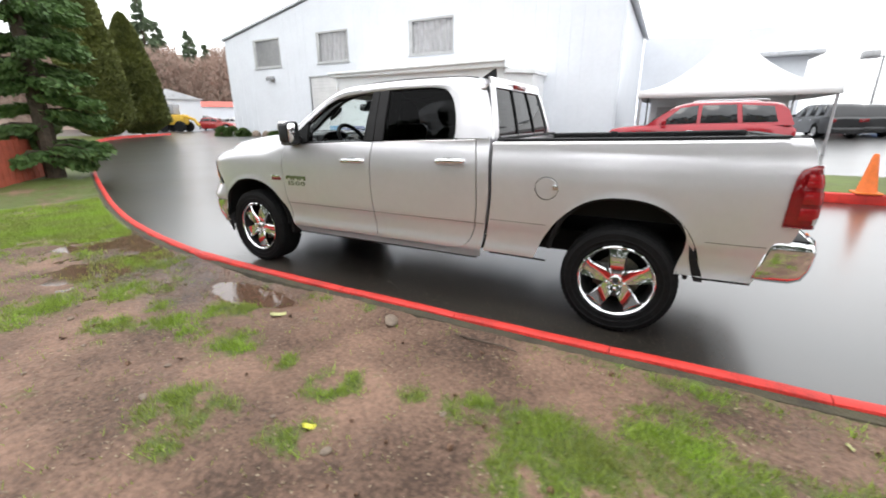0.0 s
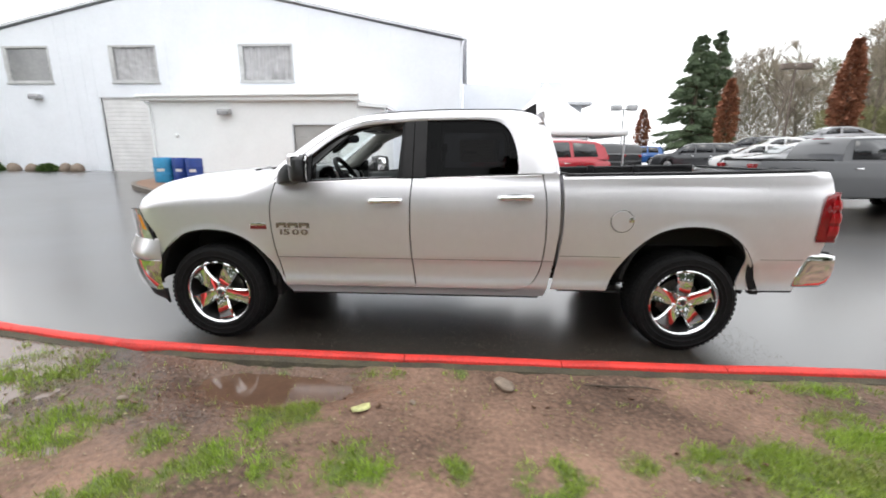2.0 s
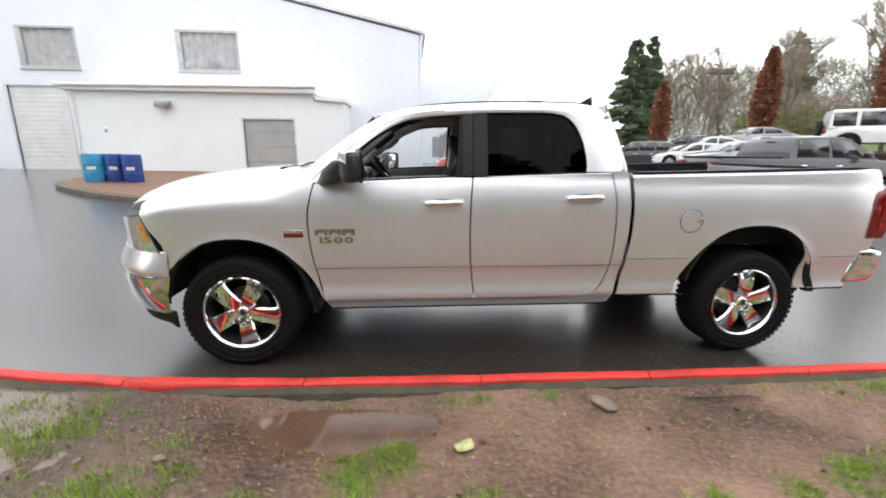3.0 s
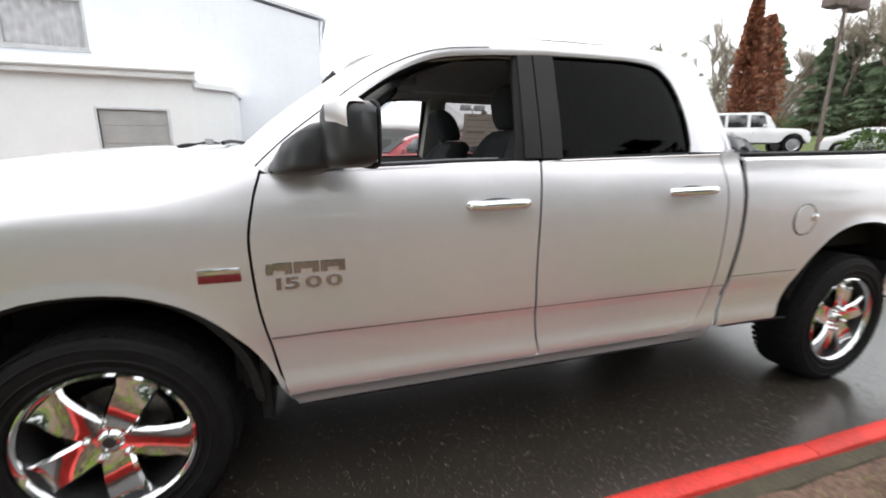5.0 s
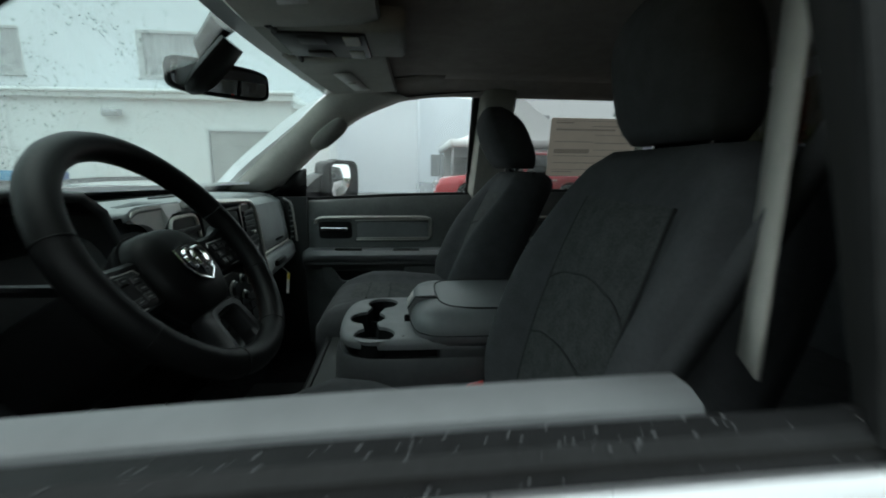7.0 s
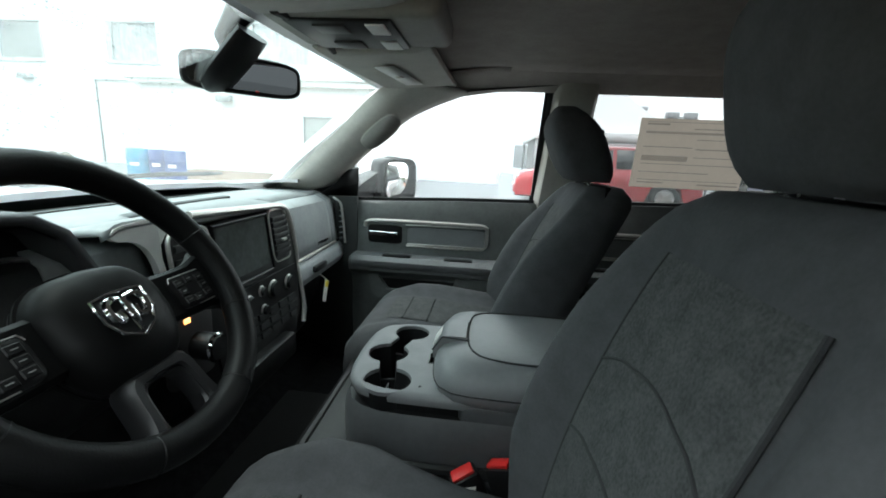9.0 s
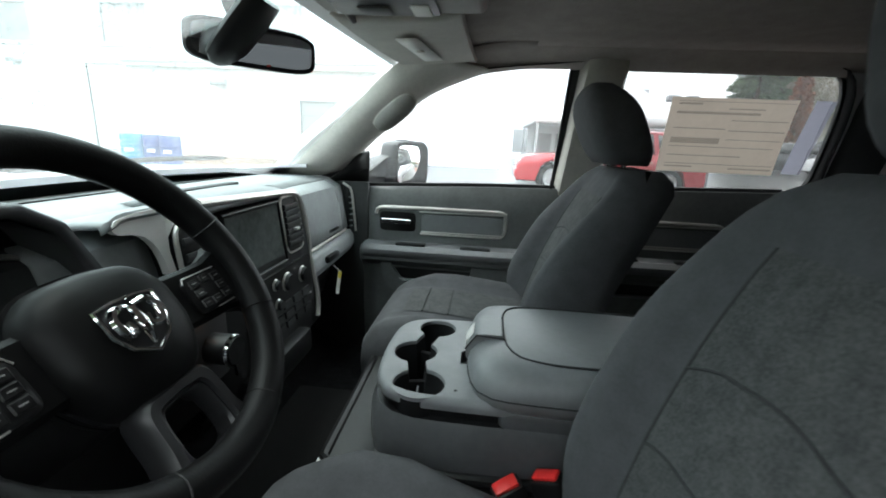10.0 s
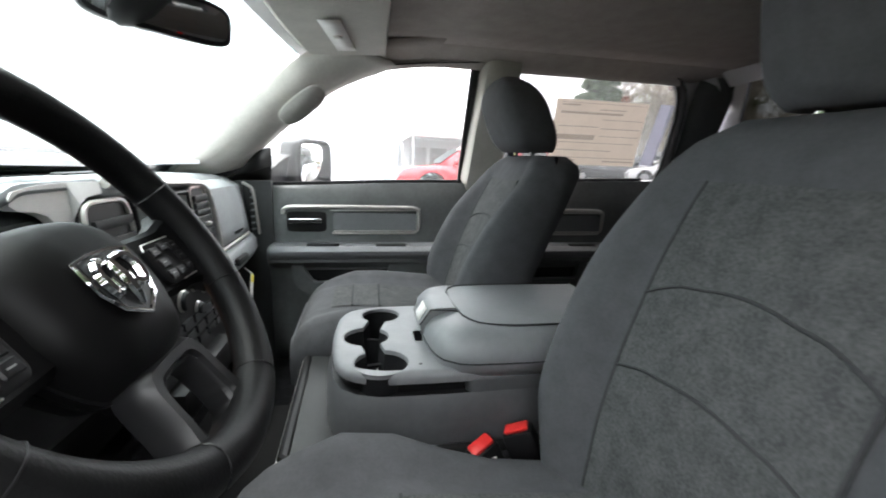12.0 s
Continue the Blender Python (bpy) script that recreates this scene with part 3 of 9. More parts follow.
def build_grit():
    """Pale grit lying in the wet asphalt between the kerb and the truck."""
    rng = random.Random(14)
    verts, faces = [], []
    for _ in range(9000):
        x = rng.uniform(-0.6, 4.6)
        y = KERB_Y(x) + 0.01 + rng.random() ** 1.9 * 1.1
        r = rng.uniform(0.0014, 0.0040) + 0.004 * rng.random() ** 10
        z = ground_z(x, y) + 0.0008
        a = rng.uniform(0, 6.283)
        n = len(verts)
        for j in range(4):
            q = a + j * 1.571 + rng.uniform(-0.3, 0.3)
            verts.append((x + r * math.cos(q), y + r * math.sin(q), z))
        verts.append((x, y, z + r * 0.8))
        for j in range(4):
            faces.append((n + j, n + (j + 1) % 4, n + 4))
    me = bpy.data.meshes.new("road_grit")
    me.from_pydata(verts, [], faces)
    me.materials.append(mat("pale_grit", (0.24, 0.195, 0.145), 0.5, 0, scale=60, col2=(0.06, 0.048, 0.036)))
    tagged(new("road_grit", me), "pale grit and small stones on the wet asphalt", "grit", kind="stuff")


build_grit()


def pebble(name, x, y, r, seed, material, label, squash=0.6, group=""):
    bm = bmesh.new()
    bmesh.ops.create_icosphere(bm, subdivisions=3, radius=r)
    for v in bm.verts:
        k = 1 + 0.25 * noise.noise(v.co / r * 0.9 + Vector((seed, 0, 0))) + 0.08 * noise.noise(v.co / r * 3 + Vector((seed, 5, 0)))
        v.co = Vector((v.co.x * k * 1.35, v.co.y * k, v.co.z * k * squash))
    ob = part(name, bm, material)
    ob.location = (x, y, verge_height(x, y) + r * squash * 0.45)
    ob.rotation_euler = (0, 0, seed * 1.7)
    return tagged(ob, label, "stone", group)


pebble("rock", 2.33, -1.765, 0.055, 1.3, STONE, "rounded brown rock lying on the bare soil")
rng_v = random.Random(8)
for k in range(20):
    px = rng_v.uniform(-0.5, 5.2)
    py = KERB_Y(px) - rng_v.uniform(0.22, 2.0)
    pebble("pebble", px, py, rng_v.uniform(0.008, 0.024), rng_v.uniform(0, 9), STONE, "small wet pebble on the muddy soil", group="pebbles on the verge")


def leaf(x, y, size, turn, material, label):
    bm = bmesh.new()
    rows = []
    for u in span(0, 1, 7):
        w = size * 0.42 * math.sin(math.pi * min(0.98, u * 0.93 + 0.04)) ** 0.8
        rows.append([Vector((size * (u - 0.5), -w, 0.010 * math.sin(4 * u))), Vector((size * (u - 0.5), 0, 0.002 + 0.012 * math.sin(3 * u + 1))), Vector((size * (u - 0.5), w, 0.012 * math.sin(5 * u + 2)))])
    surf(rows, bm)
    ob = part("fallen_leaf", bm, material, solid=0.0012)
    ob.location = (x, y, verge_height(x, y) + 0.008)
    ob.rotation_euler = (0, 0, turn)
    tagged(ob, label, "leaf", "fallen leaves")


leaf(2.62, -2.91, 0.07, 0.4, LEAF_YELLOW, "bright yellow fallen leaf on the grass")
leaf(1.465, -2.07, 0.12, 0.7, LEAF_PALE, "pale yellow-green wet leaf on the soil")
for k in range(60):
    px = rng_v.uniform(-2.5, 5.2)
    py = KERB_Y(px) - rng_v.uniform(0.22, 2.6)
    leaf(px, py, rng_v.uniform(0.015, 0.042), rng_v.uniform(0, 6), rng_v.choice((LEAF_BROWN, LEAF_BROWN, LEAF_BROWN, LEAF_BROWN, LEAF_PALE)), "small wet fallen leaf on the soil")
tagged(part("twig", tube(path3([(2.85, -1.73, 0.07), (3.05, -1.76, 0.085), (3.2, -1.745, 0.08), (3.32, -1.77, 0.075)], 12), [0.006] * 11 + [0.002], 6), BARK), "dark bent twig lying on the soil", "twig")


# ---- white workshop building ----
def siding_wall(name, x0, x1, y, z0, zf, holes, material, thick=0.25, back=1):
    """A wall in the plane y with rectangular openings, from z0 to the roofline zf(x)."""
    xs = sorted({x0, x1, *[h[0] for h in holes], *[h[1] for h in holes]} | ({-11.4} if x0 < -20 else set()))
    zs = sorted({z0, *[h[2] for h in holes], *[h[3] for h in holes]})
    bm = bmesh.new()
    grid = {}

    def corner(i, j, k):
        if (i, j, k) not in grid:
            grid[i, j, k] = bm.verts.new((xs[i], y + thick * back * k, zs[j] if j < len(zs) else zf(xs[i])))
        return grid[i, j, k]

    def solid_at(i, j):
        if not (0 <= i < len(xs) - 1 and 0 <= j < len(zs)):
            return False
        mx, mz = (xs[i] + xs[i + 1]) / 2, (zs[j] + (zs[j + 1] if j + 1 < len(zs) else zs[j] + 0.1)) / 2
        return not any(h[0] < mx < h[1] and h[2] < mz < h[3] for h in holes)
    for i in range(len(xs) - 1):
        for j in range(len(zs)):
            if not solid_at(i, j):
                continue
            c = corner
            bm.faces.new((c(i, j, 0), c(i + 1, j, 0), c(i + 1, j + 1, 0), c(i, j + 1, 0)))
            bm.faces.new((c(i + 1, j, 1), c(i, j, 1), c(i, j + 1, 1), c(i + 1, j + 1, 1)))
            for di, dj, e in ((-1, 0, ((i, j), (i, j + 1))), (1, 0, ((i + 1, j + 1), (i + 1, j))), (0, -1, ((i + 1, j), (i, j))), (0, 1, ((i, j + 1), (i + 1, j + 1)))):
                if not solid_at(i + di, j + dj):
                    bm.faces.new((c(*e[0], 0), c(*e[1], 0), c(*e[1], 1), c(*e[0], 1)))
    bmesh.ops.recalc_face_normals(bm, faces=bm.faces)
    return part(name, bm, material)


BY, SY = 17.3, 14.6


def gable(x):
    return 6.8 + (9.45 - 6.8) * (x + 24.3) / 12.9 if x < -11.4 else 9.45 - (9.45 - 6.72) * (x + 11.4) / 13.07


WINS = [(-21.45, -19.0, 4.93, 6.67), (-15.85, -13.4, 4.93, 6.67), (-9.2, -6.5, 4.93, 6.67)]
shop = thing("workshop_building", "large white metal-sided workshop with a low gable roof", "building")
w = siding_wall("front_wall", -24.3, 1.67, BY, 0.0, gable, WINS + [(-16.65, -14.2, 0.3, 4.25)], WHITE_WALL)
w.parent = shop
part("side_wall", box(1.42, 1.67, BY + 0.25, 30.2, 0.0, 6.70), WHITE_WALL, shop)
part("side_wall", box(-24.3, -24.05, BY + 0.25, 30.2, 0.0, 6.78), WHITE_WALL, shop)
part("back_wall", box(-24.3, 1.67, 30.2, 30.4, 0.0, 6.7), WHITE_WALL, shop)
for a, b in (((-24.5, 6.86), (-11.4, 9.53)), ((-11.4, 9.53), (1.87, 6.78))):
    rows = [[Vector((a[0], BY - 0.12, a[1] - 0.0)), Vector((a[0], 30.5, a[1])), Vector((a[0], 30.5, a[1] + 0.12)), Vector((a[0], BY - 0.12, a[1] + 0.12))],
            [Vector((b[0], BY - 0.12, b[1])), Vector((b[0], 30.5, b[1])), Vector((b[0], 30.5, b[1] + 0.12)), Vector((b[0], BY - 0.12, b[1] + 0.12))]]
    part("roof", capped(rows), ROOF_EDGE, shop, "grey metal roof edge")
part("gutter", box(1.87, 1.98, BY - 0.12, 30.5, 6.70, 6.84, 0.02), ROOF_EDGE, shop)
part("downpipe", tube([(1.80, BY - 0.06, 6.7), (1.74, BY - 0.06, 6.4), (1.74, BY - 0.06, 0.5)], 0.05, 10), WHITE_WALL, shop)
for k in range(46):
    x = -24.1 + k * 0.56
    if any(h[0] - 0.1 < x < h[1] + 0.1 for h in WINS) or -16.8 < x < -14.0:
        continue
    part("siding_rib", box(x, x + 0.035, BY - 0.014, BY + 0.002, 0.3, gable(x) - 0.02), WHITE_WALL, shop)


def shop_window(x0, x1, z0, z1, curtain):
    win = thing("window", "old grey-framed workshop window with drawn curtains", "window", group="workshop windows", kind="structure")
    for f in ((x0, x1, z0, z0 + 0.10), (x0, x1, z1 - 0.10, z1), (x0, x0 + 0.22, z0 + 0.1, z1 - 0.1), (x1 - 0.07, x1, z0 + 0.1, z1 - 0.1)):
        part("window_frame", box(f[0], f[1], BY - 0.03, BY + 0.1, f[2], f[3], 0.01), WIN_FRAME, win)
    part("window_sill", box(x0 - 0.05, x1 + 0.05, BY - 0.08, BY + 0.02, z0 - 0.06, z0, 0.01), WIN_FRAME, win)
    part("pane", box(x0 + 0.22, x1 - 0.07, BY + 0.05, BY + 0.06, z0 + 0.1, z1 - 0.1), WIN_DARK if not curtain else glass("pane_glass", (0.96, 0.96, 0.96)), win)
    if curtain:
        rows = [[Vector((x, BY + 0.15 + 0.06 * math.sin((x - x0) * 18), z)) for z in (z0, z1)] for x in span(x0, x1, 90)]
        part("curtain", surf(rows), CURTAIN, win, "grey pleated curtain behind glass")
    # dark sheet added in place of the unlit room behind the pane
    part("shade", box(x0 + 0.1, x1, BY + 0.3, BY + 0.34, z0, z1), DARK, win)


for k, h in enumerate(WINS):
    shop_window(*h, k > 0)


def roller_door(x0, x1, y, z0, z1, name, material, label, slat=0.11):
    root = thing(name, label, "door", kind="structure")
    z = z0
    while z < z1 - 0.01:
        part("slat", box(x0, x1, y + 0.06, y + 0.11, z + 0.004, min(z1, z + slat), 0.012, 1), material, root)
        z += slat
    for f in ((x0 - 0.07, x0, z0, z1 + 0.07), (x1, x1 + 0.07, z0, z1 + 0.07), (x0, x1, z1, z1 + 0.07)):
        part("door_frame", box(f[0], f[1], y - 0.02, y + 0.12, f[2], f[3], 0.008), ROOF_EDGE, root)


roller_door(-16.65, -14.2, BY, 0.3, 4.18, "roller_door", DOOR_WHITE, "white ribbed roller door in the workshop wall", 0.2)

# low annexe in front
shed = thing("annexe", "low white painted annexe with a flat roof built against the workshop", "building")
SX0, SX1, SX2 = -12.1, -2.75, -1.65
w = siding_wall("front_wall", SX0, SX1, SY, 0.0, lambda x: 3.72, [(-5.6, -3.6, 0.4, 2.76)], SHED_WALL)
w.parent = shed
part("side_wall", box(SX0, SX0 + 0.2, SY + 0.25, BY, 0, 3.72), SHED_WALL, shed)
rows = [[Vector((SX1, SY, z)), Vector((SX2, SY + 0.8, z)), Vector((SX2, BY, z)), Vector((SX1, BY, z))] for z in (0.0, 3.5)]
part("end_bay", capped(rows), SHED_WALL, shed)
part("roof", box(SX0 - 0.25, SX1 + 0.15, SY - 0.28, BY, 3.72, 3.98, 0.03), SHED_WALL, shed, "white roof fascia with a gutter")
part("gutter", tube([(SX0 - 0.3, SY - 0.33, 3.9), (SX1 + 0.2, SY - 0.33, 3.98)], 0.07, 10), SHED_WALL, shed)
rows = [[Vector((SX1 + 0.1, SY - 0.15, z)), Vector((SX2 + 0.12, SY + 0.68, z)), Vector((SX2 + 0.12, BY, z)), Vector((SX1, BY, z))] for z in (3.5, 3.66)]
part("end_roof", capped(rows), SHED_WALL, shed)
roller_door(-5.6, -3.6, SY, 0.4, 2.70, "annexe_door", DOOR_GREY, "plain grey steel door in the white annexe", 0.6)


def wall_lamp(x, y, z):
    root = thing("wall_lamp", "grey security floodlight fixed to a white wall", "lamp", (x, y, z), group="wall floodlights")
    part("housing", box(-0.28, 0.28, -0.30, -0.02, -0.10, 0.12, 0.04), GALV, root)
    part("lens", box(-0.24, 0.24, -0.34, -0.28, -0.14, 0.02, 0.02), WIN_DARK, root)
    part("arm", tube([(0, 0, 0.02), (0.0, -0.1, 0.02)], 0.04, 8), GALV, root)


wall_lamp(-8.6, SY, 3.25)
wall_lamp(-20.0, BY, 4.25)
tagged(part("wall_vent", lathe([(0.0, -0.10), (0.07, -0.09), (0.09, -0.04), (0.09, 0.0)], 14, "y", (-11.0, SY, 2.25)), SHED_WALL), "small round white vent on the annexe wall", "vent")
part("downpipe", tube([(SX0 - 0.1, SY - 0.2, 3.72), (SX0 + 0.03, SY - 0.06, 3.5), (SX0 + 0.03, SY - 0.06, 0.3)], 0.05, 8), SHED_WALL, shed, "white downpipe at the corner")
for k in range(40):
    part("roof_rib", box(SX0 - 0.2 + k * 0.235, SX0 - 0.14 + k * 0.235, SY - 0.28, BY, 3.98, 4.02), ROOF_EDGE, shed)
# building behind
back = thing("showroom_building", "pale grey showroom building behind the workshop", "building")
part("wall", capped([[Vector((x, 31.0, 0)), Vector((x, 45.0, 0)), Vector((x, 45.0, z)), Vector((x, 31.0, z))] for x, z in ((1.7, 6.95), (9.4, 6.35))]), WHITE_WALL, back)
part("tower", capped([[Vector((x, y, z)) for x, y in ((7.6, 30.4), (9.3, 30.4), (9.3, 36.0), (7.6, 36.0))] for z in (0.0, 6.9)]), WHITE_WALL, back, "pale block standing above the roof")
part("canopy_roof", box(8.4, 11.5, 29.6, 38.0, 5.15, 5.42, 0.03), ROOF_EDGE, back, "flat overhanging roof")
part("canopy_wall", box(9.3, 10.9, 30.4, 38.0, 0.0, 5.15), WHITE_WALL, back)
for k in range(5):
    part("window", box(3.0 + k * 1.5, 4.2 + k * 1.5, 30.96, 31.02, 1.0, 2.6), WIN_DARK, back)

# drums by the annexe
def drum(x, y, r, material, label):
    root = thing("drum", label, "drum", (x, y, ground_z(x, y) + 0.125), group="blue drums")
    part("body", lathe([(0.0, 0.0), (r * 0.95, 0.0), (r, 0.03), (r, 0.27), (r + 0.014, 0.285), (r + 0.014, 0.305), (r, 0.32), (r, 0.56), (r + 0.014, 0.575), (r + 0.014, 0.595), (r, 0.61), (r, 0.84), (r * 0.96, 0.875), (r * 0.9, 0.88), (r * 0.88, 0.865), (0.0, 0.865)], 28, "z"), material, root)
    part("rim", tube([(r * 0.93 * math.cos(a), r * 0.93 * math.sin(a), 0.88) for a in span(0, 2 * math.pi, 29)[:-1]], 0.012, 6, closed=True), material, root)
    for px in (-0.12, 0.12):
        part("bung", lathe([(0.0, 0.89), (0.035, 0.888), (0.04, 0.865)], 12, "z", (px, 0.05, 0)), material, root)
    rows = [[Vector(((r + 0.003) * math.sin(a), -(r + 0.003) * math.cos(a), z)) for z in (0.40, 0.50)] for a in span(-0.1, 0.7, 6)]
    part("label", surf(rows), LABEL_WHITE, root, "pale worn label")


drum(-9.00, 10.75, 0.31, BLUE_LIGHT, "light blue plastic drum on the planting strip")
drum(-8.39, 10.82, 0.275, BLUE_DARK, "dark blue plastic drum on the planting strip")
drum(-7.82, 10.74, 0.275, BLUE_DARK, "dark blue plastic drum on the planting strip")
strip = thing("planting_strip", "raised planting strip with a concrete edge and dark soil", "kerb", kind="structure")
STRIP = [(-9.9, 14.55), (-10.3, 12.0), (-10.25, 10.9), (-9.8, 10.1), (-8.9, 9.3), (-7.5, 8.4), (-6.0, 7.7), (-4.2, 7.25), (-3.0, 7.2), (-2.9, 14.55)]


def strip_slab(outline, lift):
    """A low slab over an outline that follows the slope of the ground."""
    bm = bmesh.new()
    top = [bm.verts.new((x, y, ground_z(x, y) + lift)) for x, y in outline]
    low = [bm.verts.new((x, y, ground_z(x, y) - 0.3)) for x, y in outline]
    for i in range(len(outline)):
        j = (i + 1) % len(outline)
        bm.faces.new((top[i], top[j], low[j], low[i]))
    bmesh.ops.triangulate(bm, faces=[bm.faces.new(top)])
    bmesh.ops.recalc_face_normals(bm, faces=bm.faces)
    return bm


rim = [(p.x, p.y) for p in path3([(x, y, 0) for x, y in STRIP], 40)]
part("edge", strip_slab(rim, 0.13), KERB_CONC, strip)
part("soil", strip_slab([(-6.6 + (x + 6.6) * 0.955, 11.4 + (y - 11.4) * (0.955 if y < 11.4 else 0.99)) for x, y in rim], 0.145), LEAF_BROWN, strip)


# ---- silver pickup: body ----
truck = thing("pickup_truck", "silver crew-cab pickup truck with chrome wheels and its driver window open", "truck")
FX, RX, WZ = 0.0, 3.80, 0.383
half_w = tab([(0.38, 0.930), (0.44, 0.962), (0.468, 0.984), (0.49, 0.990), (0.51, 0.989), (0.535, 0.981), (0.57, 0.977), (0.63, 0.979), (0.693, 0.986), (0.710, 0.993), (0.80, 1.000), (0.95, 1.008), (1.08, 1.010), (1.17, 1.004), (1.25, 0.988), (1.31, 0.968), (1.345, 0.952)])


def body_w(x, z):
    """Half-width of the body side at a place."""
    w = half_w(z)
    for wx, rx, rz, zc in ((FX, 0.535, 0.53, 0.41), (RX, 0.555, 0.575, 0.43)):
        r = math.hypot((x - wx) / rx, (z - zc) / rz)
        if z > 0.3:
            w += 0.011 * math.exp(-((r - 0.97) / 0.07) ** 2) + 0.006 * math.exp(-((r - 1.1) / 0.25) ** 2)
    if x < 0:
        w -= min(0.55, 0.36 * max(0.0, (-x - 0.40) / 0.52) ** 2.2)
    if x > 4.4:
        w -= 0.035 * ((x - 4.4) / 0.4) ** 2.5
    return w


def arch(x, wx, rx, top, zc):
    u = min(1.0, abs(x - wx) / rx)
    return zc + (top - zc) * (1 - u**2.35) ** (1 / 2.1)


def front_arch(x):
    return arch(x, 0.0, 0.505, 0.925, 0.40)


def rear_arch(x):
    return arch(x, 3.79, 0.515, 1.0, 0.48)


def side_panel(lx, rx, lo, hi, nu, nv, s, extra_u=(), wf=body_w):
    """A body panel between two upright edges and two long ones, laid on the body side; s is the side."""
    us = sorted({*span(0, 1, nu), *extra_u})
    rows = []
    for u in us:
        row = []
        xm = lx(0.9) + (rx(0.9) - lx(0.9)) * u
        for v in span(0, 1, nv):
            z = lo(xm) + (hi(xm) - lo(xm)) * v
            x = lx(z) + (rx(z) - lx(z)) * u
            row.append(Vector((x, s * wf(x, z), z)))
        rows.append(row)
    return surf(rows, flip=s < 0)


def const(c):
    return lambda *_: c


front_seam = tab([(0.38, 0.63), (0.47, 0.592), (0.55, 0.57), (0.66, 0.548), (0.87, 0.512), (1.06, 0.502), (1.16, 0.515), (1.30, 0.552), (1.40, 0.60)])
mid_seam = tab([(0.40, 1.675), (0.53, 1.658), (0.75, 1.632), (0.97, 1.622), (1.14, 1.624), (1.345, 1.640)])
rear_seam = tab([(0.46, 2.44), (0.50, 2.565), (0.56, 2.625), (0.67, 2.664), (0.89, 2.684), (1.15, 2.678), (1.37, 2.648)])
cab_back = tab([(0.40, 2.70), (0.56, 2.735), (0.76, 2.765), (0.98, 2.785), (1.23, 2.778), (1.40, 2.765)])
belt = tab([(0.50, 1.306), (0.8, 1.313), (1.10, 1.326), (1.30, 1.336), (1.64, 1.346), (2.45, 1.375), (2.78, 1.385)])
rail = tab([(2.78, 1.365), (3.8, 1.388), (4.75, 1.415)])
bed_rear = tab([(0.5, 4.60), (0.62, 4.66), (0.80, 4.76), (0.9, 4.785), (1.25, 4.80), (1.34, 4.785), (1.42, 4.74)])
shoulder = tab([(-0.62, 1.07), (-0.3, 1.11), (0.1, 1.135), (0.6, 1.15)])
GAP = 0.005


def arch_us(a, b, c, r):
    """Extra stations close to the ends of a wheel opening."""
    out = []
    for k in range(33):
        x = c - r * math.cos(math.pi * k / 32)
        if a < x < b:
            out.append((x - a) / (b - a))
    return out


COWL = [(0.987, 1.235), (0.972, 1.300), (0.948, 1.350), (0.905, 1.374), (0.845, 1.388), (0.780, 1.398), (0.70, 1.400)]
hood_z = tab([(-0.95, 0.90), (-0.90, 1.06), (-0.84, 1.145), (-0.74, 1.215), (-0.53, 1.300), (-0.16, 1.365), (0.21, 1.392), (0.50, 1.395), (0.62, 1.39)])


def front_section(x, s):
    """Points of the front end's cross-section from the shoulder in to the centre line."""
    zs = shoulder(x)
    w0 = body_w(x, min(zs, 1.09))
    zh = hood_z(x)
    ze = zs + (zh - zs) * 0.56
    k = w0 / 1.01
    return [(w0, zs), (w0 - 0.012, zs + (ze - zs) * 0.36), (w0 - 0.045, zs + (ze - zs) * 0.68), (w0 - 0.10, zs + (ze - zs) * 0.9), (0.80 * k, ze), (0.76 * k, ze + (zh - ze) * 0.35), (0.70 * k, ze + (zh - ze) * 0.72), (0.60 * k, zh - 0.012), (0.48 * k, zh), (0.30 * k, zh + 0.004), (0.12 * k, zh + 0.008), (0.0, zh + 0.008)]


